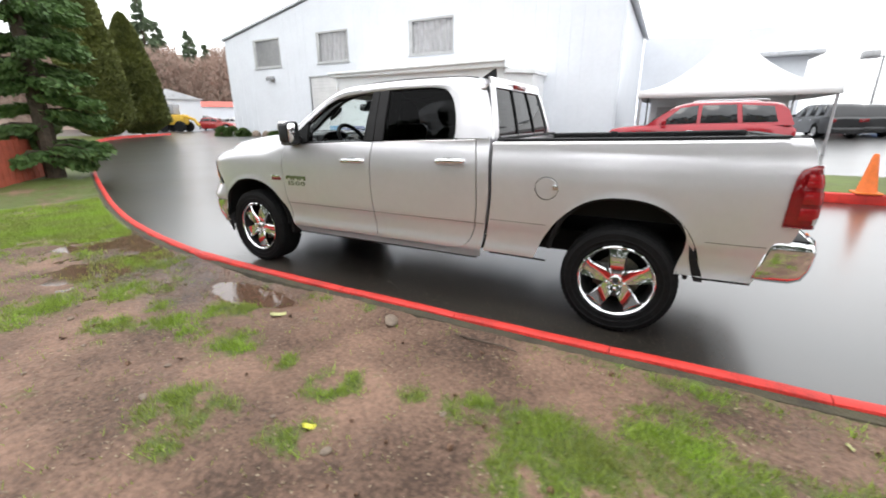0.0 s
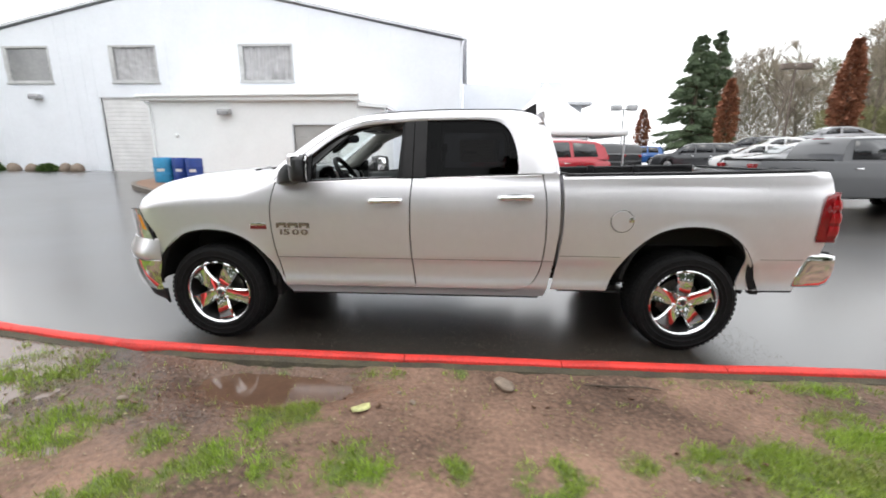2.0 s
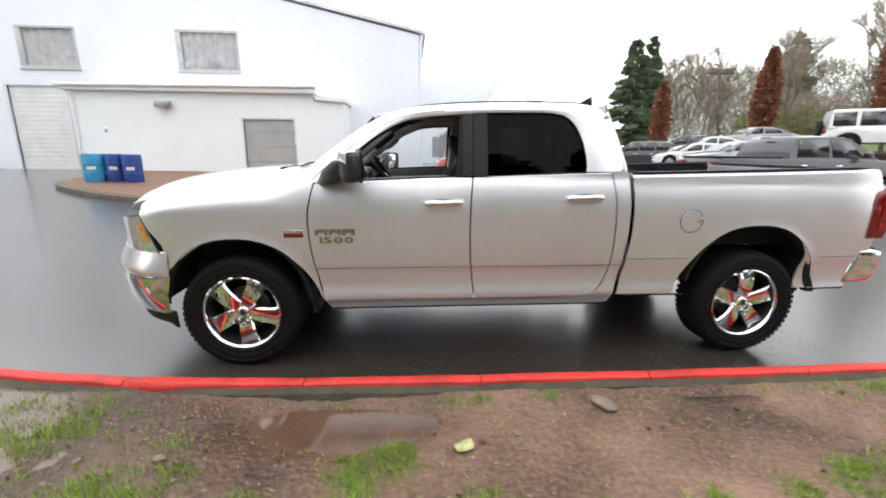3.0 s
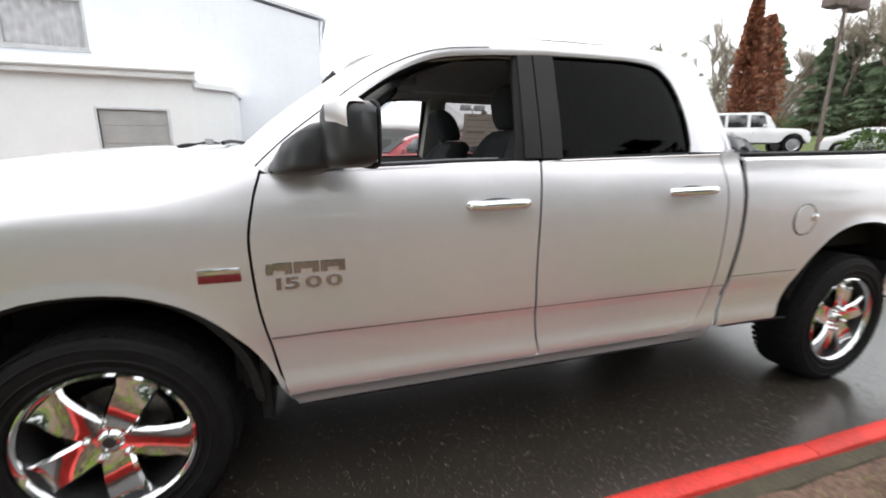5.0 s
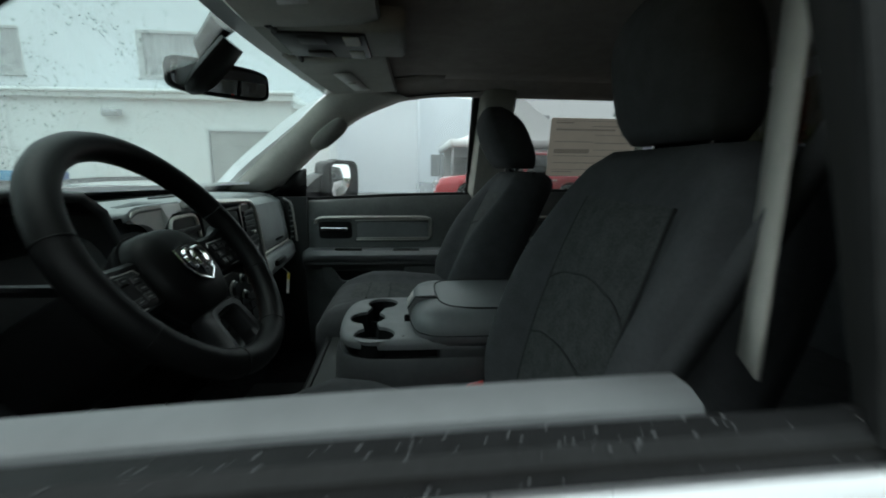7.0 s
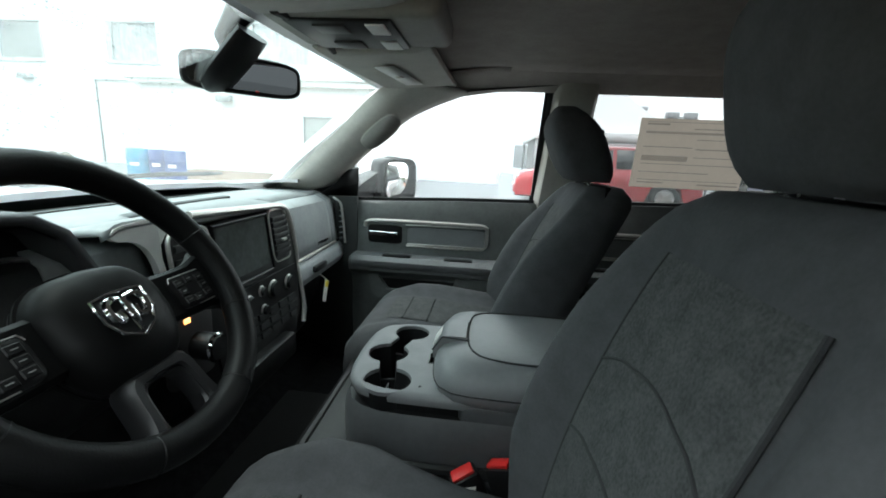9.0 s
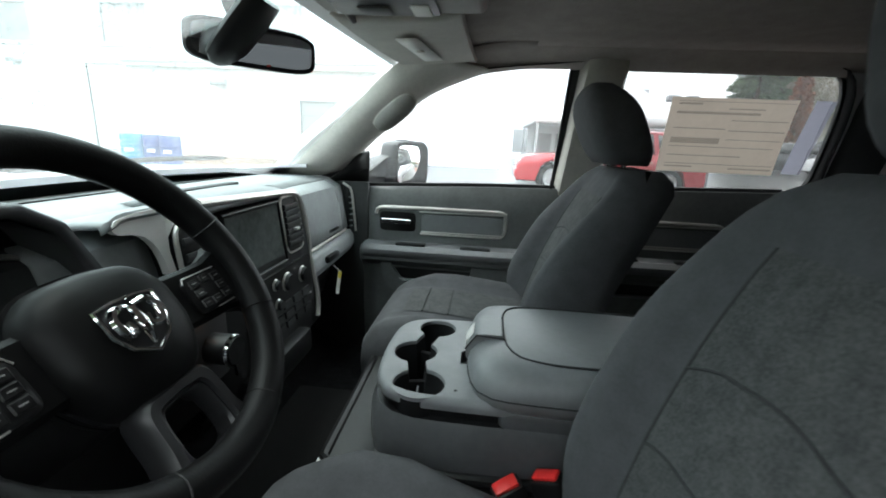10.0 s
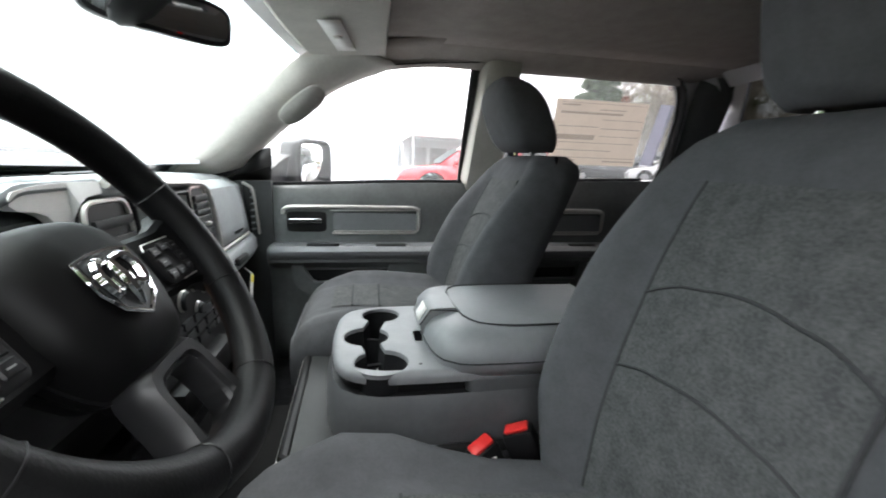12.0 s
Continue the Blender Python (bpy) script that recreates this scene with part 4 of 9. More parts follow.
for s, side in ((-1, "left"), (1, "right")):
    # fender with its wheel opening
    a, b = -0.60, 0.50

    def fender_low(x):
        return front_arch(x) if abs(x) < 0.505 else (0.40 if x > 0 else 0.62)
    fl = tab([(0.3, -0.47), (0.66, -0.50), (0.85, -0.46), (1.06, -0.60), (1.2, -0.62)])
    fr = lambda z: front_seam(z) - GAP
    us = sorted({*span(0, 1, 24), *arch_us(-0.505, 0.51, 0.0, 0.504)})
    rows = []
    for u in us:
        xm = fl(0.9) + (fr(0.9) - fl(0.9)) * u
        row = []
        zlo = fender_low(xm) if xm < 0.505 else 0.40
        for v in span(0, 1, 18):
            zt = shoulder(xm)
            z = zlo + (zt - zlo) * v
            x = fl(z) + (fr(z) - fl(z)) * u
            row.append(Vector((x, s * body_w(x, z), z)))
        x = row[-1].x
        # toward the windshield the fender swells up to the foot of the pillar
        b = smooth01((x - 0.16) / 0.36)
        for i, ((y, z), (y1, z1)) in enumerate(zip(front_section(x, s)[1:8], COWL)):
            z = z + (z1 - z) * b - (0.010 * (1 - b) if i > 3 else 0)
            y = y + (y1 - y) * b
            xx = x + ((fr(min(z, 1.30)) - fr(shoulder(xm))) + 0.028 * max(0, i - 1) * b) * u
            row.append(Vector((xx, s * y, z)))
        rows.append(row)
    part("fender", surf(rows, flip=s < 0), PAINT, truck, solid=0.012)
    # wheel-arch lining
    for wx, f, r in ((FX, front_arch, 0.503), (RX - 0.007, rear_arch, 0.513)):
        rows = []
        for k in range(25):
            x = wx - r * math.cos(math.pi * k / 24)
            z = f(x)
            rows.append([Vector((x, s * (body_w(x, z) - 0.008), z + 0.004)), Vector((x, s * 0.90, z + 0.03)), Vector((x, s * 0.55, z + 0.03))])
        part("wheel_lining", surf(rows), DARK, truck, "black wheel-arch lining")
        rows2 = [[Vector((r0[0].x, s * (body_w(r0[0].x, r0[0].z) + 0.002), r0[0].z - 0.004)), Vector((r0[0].x + (wx - r0[0].x) * 0.05, s * (body_w(r0[0].x, r0[0].z) - 0.018), r0[0].z - 0.018 if k not in (0, 24) else r0[0].z - 0.004))] for k, r0 in enumerate(rows)]
        part("arch_lip", surf(rows2), DARK, truck, solid=0.006)
    # doors' outer skins
    fd = side_panel(lambda z: front_seam(z) + GAP, lambda z: mid_seam(z) - GAP, const(0.472), lambda x: belt(x) - 0.012, 36, 34, s)
    front_door = part("front_door", fd, PAINT, truck, solid=0.03)
    rd = side_panel(lambda z: mid_seam(z) + GAP, lambda z: rear_seam(z) - GAP, const(0.472), lambda x: belt(x) - 0.012, 34, 34, s)
    rear_door = part("rear_door", rd, PAINT, truck, solid=0.03)
    part("cab_corner", side_panel(lambda z: rear_seam(z) + GAP, cab_back, lambda x: 0.40, lambda x: belt(x) + 0.0, 8, 30, s), PAINT, truck, solid=0.02)
    part("rocker", side_panel(lambda z: front_seam(z) + 0.0, lambda z: 2.66, const(0.395), const(0.4665), 30, 8, s), PAINT, truck, solid=0.04)
    # bedside
    bl = lambda z: cab_back(z) + 0.03

    def bed_low(x):
        if abs(x - 3.79) < 0.515:
            return rear_arch(x)
        return 0.475 if x < 3.3 else 0.505
    us = sorted({*span(0, 1, 40), *arch_us(bl(0.9), bed_rear(0.9), 3.79, 0.5149)})
    rows = []
    for u in us:
        xm = bl(0.9) + (bed_rear(0.9) - bl(0.9)) * u
        row = []
        zlo, zt = bed_low(xm), rail(xm) - 0.02
        for v in span(0, 1, 30):
            z = zlo + (zt - zlo) * v
            x = bl(z) + (bed_rear(z) - bl(z)) * u
            row.append(Vector((x, s * body_w(x, min(z, 1.30)) - (s * 0.35 * max(0, z - 1.30) ** 1.4), z)))
        x = row[-1].x
        y = abs(row[-1].y)
        for k, (dy, dz) in enumerate(((0.010, 0.010), (0.028, 0.016), (0.07, 0.018))):
            row.append(Vector((x, s * (y - dy), zt + dz)))
        rows.append(row)
    part("bedside", surf(rows, flip=s < 0), PAINT, truck, solid=0.012)
    part("bed_rail_cap", surf([[Vector((x, s * (0.925), rail(x) + 0.002)), Vector((x, s * 0.92, rail(x) + 0.012)), Vector((x, s * 0.86, rail(x) + 0.014)), Vector((x, s * 0.84, rail(x) + 0.002)), Vector((x, s * 0.838, rail(x) - 0.06))] for x in span(2.82, 4.66, 20)]), BLACK_TRIM, truck, "black plastic bed-rail cap", solid=0.004)
    part("bed_inner_wall", box(2.82, 4.66, s * 0.835 - 0.01, s * 0.835 + 0.01, 0.86, 1.37), DARK, truck)

    # dark bars for the crease's shade on lower doors and bed; rolled door tops
    for xa, xb in ((front_seam(0.7) + 0.008, mid_seam(0.7) - 0.008), (mid_seam(0.7) + 0.008, rear_seam(0.7) - 0.008), (rear_seam(0.7) + 0.01, cab_back(0.7) - 0.006), (2.80, 3.26), (4.31, 4.64)):
        zl = 0.706 if xa < 2.75 else 0.752
        part("crease_shade_line", tube([(x, s * (body_w(x, zl) - 0.0012), zl) for x in span(xa, xb, 16)], 0.0026, 6), STYLE, truck)
    for xa, xb in ((0.575, 1.632), (1.648, 2.64)):
        part("door_top_edge", surf([[Vector((x, s * (body_w(x, belt(x) - 0.012) + 0.0005), belt(x) - 0.013)), Vector((x, s * 0.9555, belt(x) - 0.007)), Vector((x, s * 0.951, belt(x) - 0.003)), Vector((x, s * 0.943, belt(x) - 0.006)), Vector((x, s * 0.940, belt(x) - 0.025))] for x in span(xa, xb, 30)], flip=s > 0), PAINT, truck)

    # dark strips added for the shadow line under the sills and the bed
    for xa, xb, zb in ((0.62, 2.66, 0.393), (2.80, 3.27, 0.472), (4.31, 4.60, 0.502)):
        part("sill_shade_strip", surf([[Vector((x, s * (body_w(x, zb) - d), zb + e)) for d, e in ((0.0, 0.002), (0.004, -0.012), (0.05, -0.016))] for x in span(xa, xb, 10)]), DARK, truck, "dark strip for the shade under the body edge", solid=0.004)

    # fuel-filler flap, driver side only
    if s < 0:
        cx, cz, r = 3.252, 1.035, 0.084
        rows = []
        for rr in (0.0, 0.5, 0.93, 1.0):
            rows.append([Vector((cx + r * rr * math.cos(q), s * (body_w(cx, cz + r * rr * math.sin(q)) + (0.003 if rr < 0.97 else -0.002)), cz + r * rr * math.sin(q))) for q in span(0, 2 * math.pi, 41)[:-1]])
        part("fuel_flap", surf(rows, close=True), PAINT, truck, "round fuel-filler flap")
        part("flap_ring", tube([(cx + (r + 0.002) * math.cos(q), s * (body_w(cx, cz + r * math.sin(q)) + 0.0008), cz + r * math.sin(q)) for q in span(0, 2 * math.pi, 41)[:-1]], 0.0024, 6, closed=True), DARK, truck)
        part("flap_pull", box(cx + 0.045, cx + 0.088, s * body_w(cx, cz) - 0.012, s * body_w(cx, cz) + 0.002, cz - 0.008, cz + 0.03, 0.005), CHROME, truck)

    # door handles
    for x0, z0 in ((1.305, 1.166), (2.315, 1.200)):
        yb = body_w(x0, z0)
        pts = path3([(x0, s * (yb + 0.004), z0), (x0 + 0.02, s * (yb + 0.030), z0 + 0.002), (x0 + 0.06, s * (yb + 0.038), z0 + 0.004), (x0 + 0.16, s * (yb + 0.038), z0 + 0.006), (x0 + 0.225, s * (yb + 0.034), z0 + 0.008), (x0 + 0.25, s * (yb + 0.004), z0 + 0.008)], 24)
        par = front_door if x0 < 2 else rear_door
        part("door_handle", tube(pts, 0.022, 12, flat=1.0), CHROME, par, "chrome door handle")
        # shallow black dish: the recess's shade is put into its colour
        part("handle_cup", surf([[Vector((x0 + 0.125 + rr * 0.095 * math.cos(q), s * (body_w(x0, z0) + 0.002 - 0.004 * (1 - rr)), z0 + 0.004 + rr * 0.026 * math.sin(q))) for q in span(0, 2 * math.pi, 25)[:-1]] for rr in (0.01, 0.6, 1.0)], close=True), BLACK_TRIM, par)
        if s < 0 and x0 < 2:
            part("lock", lathe([(0.0, s * (yb + 0.06)), (0.009, s * (yb + 0.06)), (0.010, s * (yb + 0.05))], 16, "y", (x0 + 0.232, 0, z0 + 0.008)), CHROME, par)

# hood
rows = []
for x in span(-0.90, 0.58, 44):
    sec = front_section(x, 1)[4:]
    y0 = sec[0][0]
    bow = lambda y: -0.10 * (1 - (y / 0.82) ** 2) * smooth01((x - 0.3) / 0.3) - 0.06 * (1 - (y / 0.8) ** 2) * smooth01((-x - 0.6) / 0.3)
    pts = [(-y, z) for y, z in sec] + [(y, z) for y, z in sec[-2::-1]]
    rows.append([Vector((x + bow(y), y, z - (0.0 if abs(y) < y0 - 0.001 else 0.004))) for y, z in pts])
part("hood", surf(rows, flip=True), PAINT, truck, solid=0.015)
# grille, headlamps and bumper
part("grille", capped([[Vector((x, y, z)) for y, z in ((-0.50, 0.74), (0.50, 0.74), (0.54, 1.00), (-0.54, 1.00))] for x in (-0.90, -0.78)]), CHROME, truck, "chrome crosshair grille")
part("radiator_panel", box(-0.76, -0.66, -0.66, 0.66, 0.42, 1.04), DARK, truck)
for s in (-1, 1):
    bk_edge = tab([(0.80, -0.485), (0.836, -0.497), (0.90, -0.525), (0.98, -0.56), (1.05, -0.592), (1.085, -0.615)])
    rows = []
    for u in span(0, 1, 16):
        row = []
        for z in span(0.815, 1.08, 12):
            x = bk_edge(z) + (-0.865 - bk_edge(z)) * u
            row.append(Vector((x, s * (body_w(x, z) + 0.002 - 0.012 * (u > 0.99)), z - 0.03 * u * (z - 0.81) / 0.27)))
        rows.append(row)
    lamp = part("headlamp", surf(rows, flip=s > 0), CLEAR_LENS, truck, "clear headlamp with an amber corner")
    part("lamp_housing", surf([[q - Vector((0, s * 0.03, 0)) for q in r] for r in rows], flip=s > 0), CHROME, lamp)
    part("amber_corner", surf([[r[i] + Vector((0.001, s * 0.003, 0)) for i in range(4, 10)] for r in rows[1:4]], flip=s > 0), AMBER, lamp, "amber turn lens")
    part("lamp_edge", tube([r[0] for r in rows[::-1]] + rows[0] + [r[-1] for r in rows], 0.004, 6), STYLE, lamp)
    # painted cap and chrome corner of the bumper, following the body round to the front
    foot = [(x, body_w(x, 0.85)) for x in span(-0.44, -0.95, 22)]

    def ring(z, out, back=0.0):
        pts = []
        for i, (x, w) in enumerate(foot):
            a, b = foot[max(0, i - 1)], foot[min(len(foot) - 1, i + 1)]
            d = Vector((b[0] - a[0], b[1] - a[1], 0)).normalized()
            n = Vector((d.y, -d.x, 0))
            n = n if n.y > 0 else -n
            o = out * smooth01((i + 2) / 8)
            pts.append(Vector((x + n.x * o + (back if i == 0 else 0), s * (w + n.y * o), z)))
        return pts
    part("bumper_cap", surf([ring(z, o) for z, o in ((0.838, -0.03), (0.832, 0.004), (0.80, 0.018), (0.755, 0.042), (0.715, 0.058), (0.69, 0.058), (0.668, 0.046), (0.662, 0.02))], flip=s < 0), PAINT, truck, "silver upper bumper cap")
    part("front_bumper", surf([ring(z, o, b) for z, o, b in ((0.658, 0.02, 0), (0.655, 0.046, 0), (0.60, 0.050, -0.01), (0.53, 0.044, -0.03), (0.46, 0.028, -0.06), (0.405, 0.004, -0.09), (0.40, -0.03, -0.09))], flip=s < 0), CHROME, truck, "chrome front bumper wrapping the corner")
    part("valance", surf([ring(z, o) for z, o in ((0.41, -0.01), (0.36, -0.03), (0.31, -0.05), (0.285, -0.08))], flip=s > 0), BLACK_TRIM, truck, "black lower air dam", solid=0.015)
part("front_bumper_bar", surf([[Vector((-0.93 - 0.04 * (1 - (y / 0.7) ** 2), y, z)) for z in span(0.41, 0.66, 5)] for y in span(-0.56, 0.56, 15)]), CHROME, truck, solid=0.02)

# floor, frame and dark underside
part("underbody", box(-0.55, 4.6, -0.52, 0.52, 0.42, 0.62, 0.03), DARK, truck)
part("cab_floor_pan", box(0.42, 2.70, -0.90, 0.90, 0.45, 0.56, 0.03), DARK, truck)
part("firewall", box(0.40, 0.46, -0.88, 0.88, 0.5, 1.20), DARK, truck)
part("engine_block", box(-0.5, 0.4, -0.45, 0.45, 0.55, 1.15, 0.05), DARK, truck)
for wx in (FX, RX):
    part("axle", tube([(wx, -0.80, WZ), (wx, 0.80, WZ)], 0.05, 10), DARK, truck)
part("exhaust_pipe", tube([(1.2, 0.35, 0.42), (3.0, 0.4, 0.40), (4.5, 0.55, 0.44)], 0.04, 10), DISC, truck)
for s in (-1, 1):
    part("side_frame_rail", box(0.4, 4.6, s * 0.45 - 0.05, s * 0.45 + 0.05, 0.42, 0.56, 0.01), DARK, truck)

# bed
for x in (3.46, 3.98):
    part("tie_down", box(x, x + 0.07, 0.775, 0.828, 1.325, 1.405, 0.008), BLACK_TRIM, truck, "black tie-down cleat")
part("bed_floor", box(2.83, 4.70, -0.84, 0.84, 0.82, 0.87), DARK, truck)
part("bed_front_wall", box(2.81, 2.85, -0.90, 0.90, 0.60, 1.375, 0.01), PAINT, truck)
part("bed_front_cap", box(2.80, 2.86, -0.86, 0.86, 1.372, 1.39, 0.006), BLACK_TRIM, truck)
part("tailgate", capped([[Vector((4.74 + 0.02 * math.sin(3 * (z - 0.8)), y, z)) for z in (0.82, 1.0, 1.2, 1.38)] + [Vector((4.68, y, 1.40)), Vector((4.66, y, 1.38)), Vector((4.66, y, 0.82))] for y in span(-0.80, 0.80, 9)]), PAINT, truck)
part("tailgate_cap", box(4.655, 4.745, -0.80, 0.80, 1.398, 1.415, 0.008), BLACK_TRIM, truck)
for s in (-1, 1):
    # taillight wrapping the rear corner
    t_in = tab([(0.895, 4.694), (1.0, 4.697), (1.10, 4.702), (1.166, 4.708), (1.225, 4.728), (1.255, 4.762), (1.262, 4.79)])
    t_out = tab([(0.895, 4.850), (1.03, 4.858), (1.15, 4.848), (1.262, 4.825)])
    rows = []
    for u in span(0, 1, 18):
        row = []
        for z in span(0.897, 1.262, 16):
            x = t_in(z) + (t_out(z) - t_in(z)) * smooth01(min(1.0, u * 1.15)) ** 0.8
            y = body_w(4.68, z) + 0.004 + 0.010 * math.sin(math.pi * min(1, u * 1.2)) - 0.20 * max(0.0, u - 0.62) ** 1.15
            row.append(Vector((x, s * y, z)))
        rows.append(row)
    tl = part("tail_lamp", surf(rows, flip=s < 0), RED_LENS, truck, "dark red tail lamp wrapping the rear corner", solid=0.015)
    part("lamp_surround", tube([r[0] for r in rows[::-1]] + rows[0] + [r[-1] for r in rows], 0.0035, 6), RED_LENS, tl)
    for k in range(3):
        i = 4 + 4 * k
        part("lamp_facet", surf([[q + Vector((0.002, s * (0.003 + 0.004 * math.sin(math.pi * n / 3)), 0)) for n, q in enumerate(r[i - 2:i + 2])] for r in rows[5:14]], flip=s < 0), RED_BRIGHT, tl, "brighter red lamp segment")
    part("reverse_lens", surf([[r[i] + Vector((0.003, s * 0.004, 0)) for i in (1, 2, 3)] for r in rows[10:16]], flip=s < 0), CLEAR_LENS, tl, "white reversing lens")
    part("bumper_step", box(4.70, 4.86, s * 0.80 - 0.14, s * 0.80 + 0.14, 0.794, 0.806, 0.004), BLACK_TRIM, truck)
prof = [(4.585, 0.532), (4.620, 0.640), (4.650, 0.765), (4.668, 0.796), (4.80, 0.798), (4.872, 0.790), (4.890, 0.765), (4.892, 0.70), (4.882, 0.63), (4.850, 0.560), (4.790, 0.533), (4.68, 0.528)]
pc = (4.74, 0.68)
rows = []
for y in (-0.994, -0.992, -0.988, -0.981, -0.968, -0.93, -0.80, -0.5, 0.0, 0.5, 0.80, 0.93, 0.968, 0.981, 0.988, 0.992, 0.994):
    k = {0.994: 0.25, 0.992: 0.60, 0.988: 0.84, 0.981: 0.95, 0.968: 0.99}.get(abs(y), 1.0)
    sh = 0.05 * smooth01((0.985 - abs(y)) / 0.25)
    rows.append([Vector((pc[0] + (x - pc[0]) * k + (sh if x > 4.78 else 0), y, pc[1] + (z - pc[1]) * k)) for x, z in prof])
part("rear_bumper", capped(rows), CHROME, truck, "chrome rear step bumper", sharp=75)
part("number_plate_panel", box(4.93, 4.94, -0.16, 0.16, 0.62, 0.76, 0.004), LABEL_WHITE, truck)

# cab greenhouse
glass_y = tab([(1.30, 0.962), (1.345, 0.950), (1.50, 0.905), (1.65, 0.852), (1.80, 0.795), (1.87, 0.745)])
outer = [(0.475, 1.372), (0.60, 1.485), (0.74, 1.59), (0.89, 1.695), (1.05, 1.772), (1.27, 1.825), (1.60, 1.852), (2.0, 1.865), (2.35, 1.868), (2.52, 1.855), (2.62, 1.815), (2.68, 1.72), (2.735, 1.55), (2.765, 1.385)]
inner = [(0.578, 1.300), (0.638, 1.366), (0.708, 1.437), (0.876, 1.582), (1.055, 1.698), (1.197, 1.747), (1.60, 1.788), (1.76, 1.800), (2.28, 1.806), (2.385, 1.785), (2.435, 1.72), (2.462, 1.55), (2.468, 1.42), (2.455, 1.385)]

near_inner = [(0.578, 1.290), (0.638, 1.350), (0.708, 1.410), (0.835, 1.512), (0.933, 1.590), (1.035, 1.657), (1.157, 1.715), (1.261, 1.743), (1.431, 1.762), (1.60, 1.776), (1.76, 1.786), (2.15, 1.793), (2.30, 1.778), (2.394, 1.70), (2.451, 1.535), (2.462, 1.42), (2.455, 1.385)]


def on_side(x, z, s, out=0.0):
    back = 0.05 * smooth01((x - 2.4) / 0.4)
    return Vector((x, s * (glass_y(z) + out - back), z))


for s in (-1, 1):
    own = [(x + (0.08 if x > 2.2 else 0), z) for x, z in inner] if s > 0 else near_inner
    po, pi = path3([(x, 0, z) for x, z in outer], 60), path3([(x, 0, z) for x, z in own], 60)
    rows = []
    for a, b in zip(po, pi):
        tuck = 0.085 * smooth01((1.35 - a.x) / 0.5)
        rows.append([on_side(b.x + (a.x - b.x) * k, b.z + (a.z - b.z) * k, s, 0.012 + 0.016 * math.sin(math.pi * k) - 0.014 * k * k - tuck * k**1.6) for k in span(0, 1, 9)])
    part("cab_side_frame", surf(rows, flip=s < 0), PAINT, truck, solid=0.045)
    part("door_frame_seam", tube([r[3] + Vector((0, s * 0.0005, 0.0005)) for r in rows[:26]], 0.0028, 6), STYLE, truck)
    part("door_frame_reveal", surf([[on_side(q.x, q.z, s, 0.004), on_side(q.x, q.z, s, -0.018), on_side(q.x + 0.011 * (q.x < 1.4), q.z - (0.012 if s < 0 else 0.008), s, -0.050)] for q in pi]), BLACK_TRIM, truck, "black inner door frame", solid=0.003)
    # black seal round the window openings
    part("window_seal", tube([on_side(p.x, p.z, s, 0.006) for p in pi], 0.006 if s < 0 else 0.013, 6), BLACK_TRIM, truck, "black rubber window seal")
    part("belt_moulding", surf([[Vector((x, s * 0.9445, belt(x) - 0.010)), Vector((x, s * 0.9435, belt(x) + 0.004)), Vector((x, s * 0.937, belt(x) + 0.008)), Vector((x, s * 0.922, belt(x) + 0.007)), Vector((x, s * 0.919, belt(x) - 0.012))] for x in span(0.58, 2.46, 44)], flip=s > 0), BLACK_TRIM, truck, "black belt moulding")
    # black pillar covers
    for xa, xb in (((1.565, 1.642), (1.648, 1.745)) if s < 0 else ((1.605, 1.685), (1.690, 1.765))):
        rows = []
        for z in span(1.352, 1.80, 12):
            u = (z - 1.35) / 0.45
            x2, x3 = xa + (0.012 * u if xa < 1.6 else 0.006 * u), xb + 0.006 * u
            rows.append([on_side(x2, z, s, -0.008), on_side(x2, z, s, 0.0105), on_side(x2 + 0.002, z, s, 0.012), on_side(x3 - 0.002, z, s, 0.012), on_side(x3, z, s, 0.0105), on_side(x3, z, s, -0.008)])
        part("pillar_cover", capped(rows), PILLAR_BLACK, truck, "matt black door-pillar cover", sharp=20)
    part("inner_pillar", surf([[on_side(x, z, s, -0.02) for x in ((1.56, 1.65, 1.75) if s < 0 else (1.62, 1.69, 1.765))] for z in span(1.30, 1.82, 8)]), DARK, truck, solid=0.03)
    # mirror corner
    part("sail_panel", plate([(0.580, 1.302), (0.84, 1.325), (0.84, 1.53), (0.708, 1.432), (0.645, 1.368)], (0, -s * 0.03, 0), lambda x, z: (x, s * (glass_y(z) + 0.014), z)), BLACK_TRIM, truck)
    # rear-door glass
    gl = [(1.745, 1.36), (2.47, 1.38), (2.47, 1.55), (2.44, 1.72), (2.39, 1.79), (2.28, 1.81), (1.75, 1.805)]
    rows = []
    for u in span(0, 1, 12):
        row = []
        for v in span(0, 1, 8):
            z = 1.355 + 0.45 * v
            xr = 2.475 - 0.02 * v - 0.11 * max(0, v - 0.8) / 0.2
            xl = 1.74 if s < 0 else 1.755
            xr += 0.0 if s < 0 else 0.09
            row.append(on_side(xl + (xr - xl) * u, z, s, -0.004))
        rows.append(row)
    g = part("rear_door_glass", surf(rows, flip=s < 0), PRIVACY if s < 0 else PRIVACY_LIGHT, truck, "dark tinted privacy glass" if s < 0 else "")
    g.visible_shadow = s < 0
    if s > 0:
        rows = []
        ft = tab([(1.34, 0.62), (1.437, 0.708), (1.582, 0.876), (1.698, 1.055), (1.747, 1.197), (1.788, 1.58), (1.80, 1.61)])
        for u in span(0, 1, 12):
            rows.append([on_side(ft(z) + (1.63 - ft(z)) * u, z, s, -0.004) for z in span(1.345, 1.795, 14)])
        g = part("front_door_glass", surf(rows), wet_glass("rain_wet_side_glass", (0.93, 0.95, 0.95), 0.05), truck)
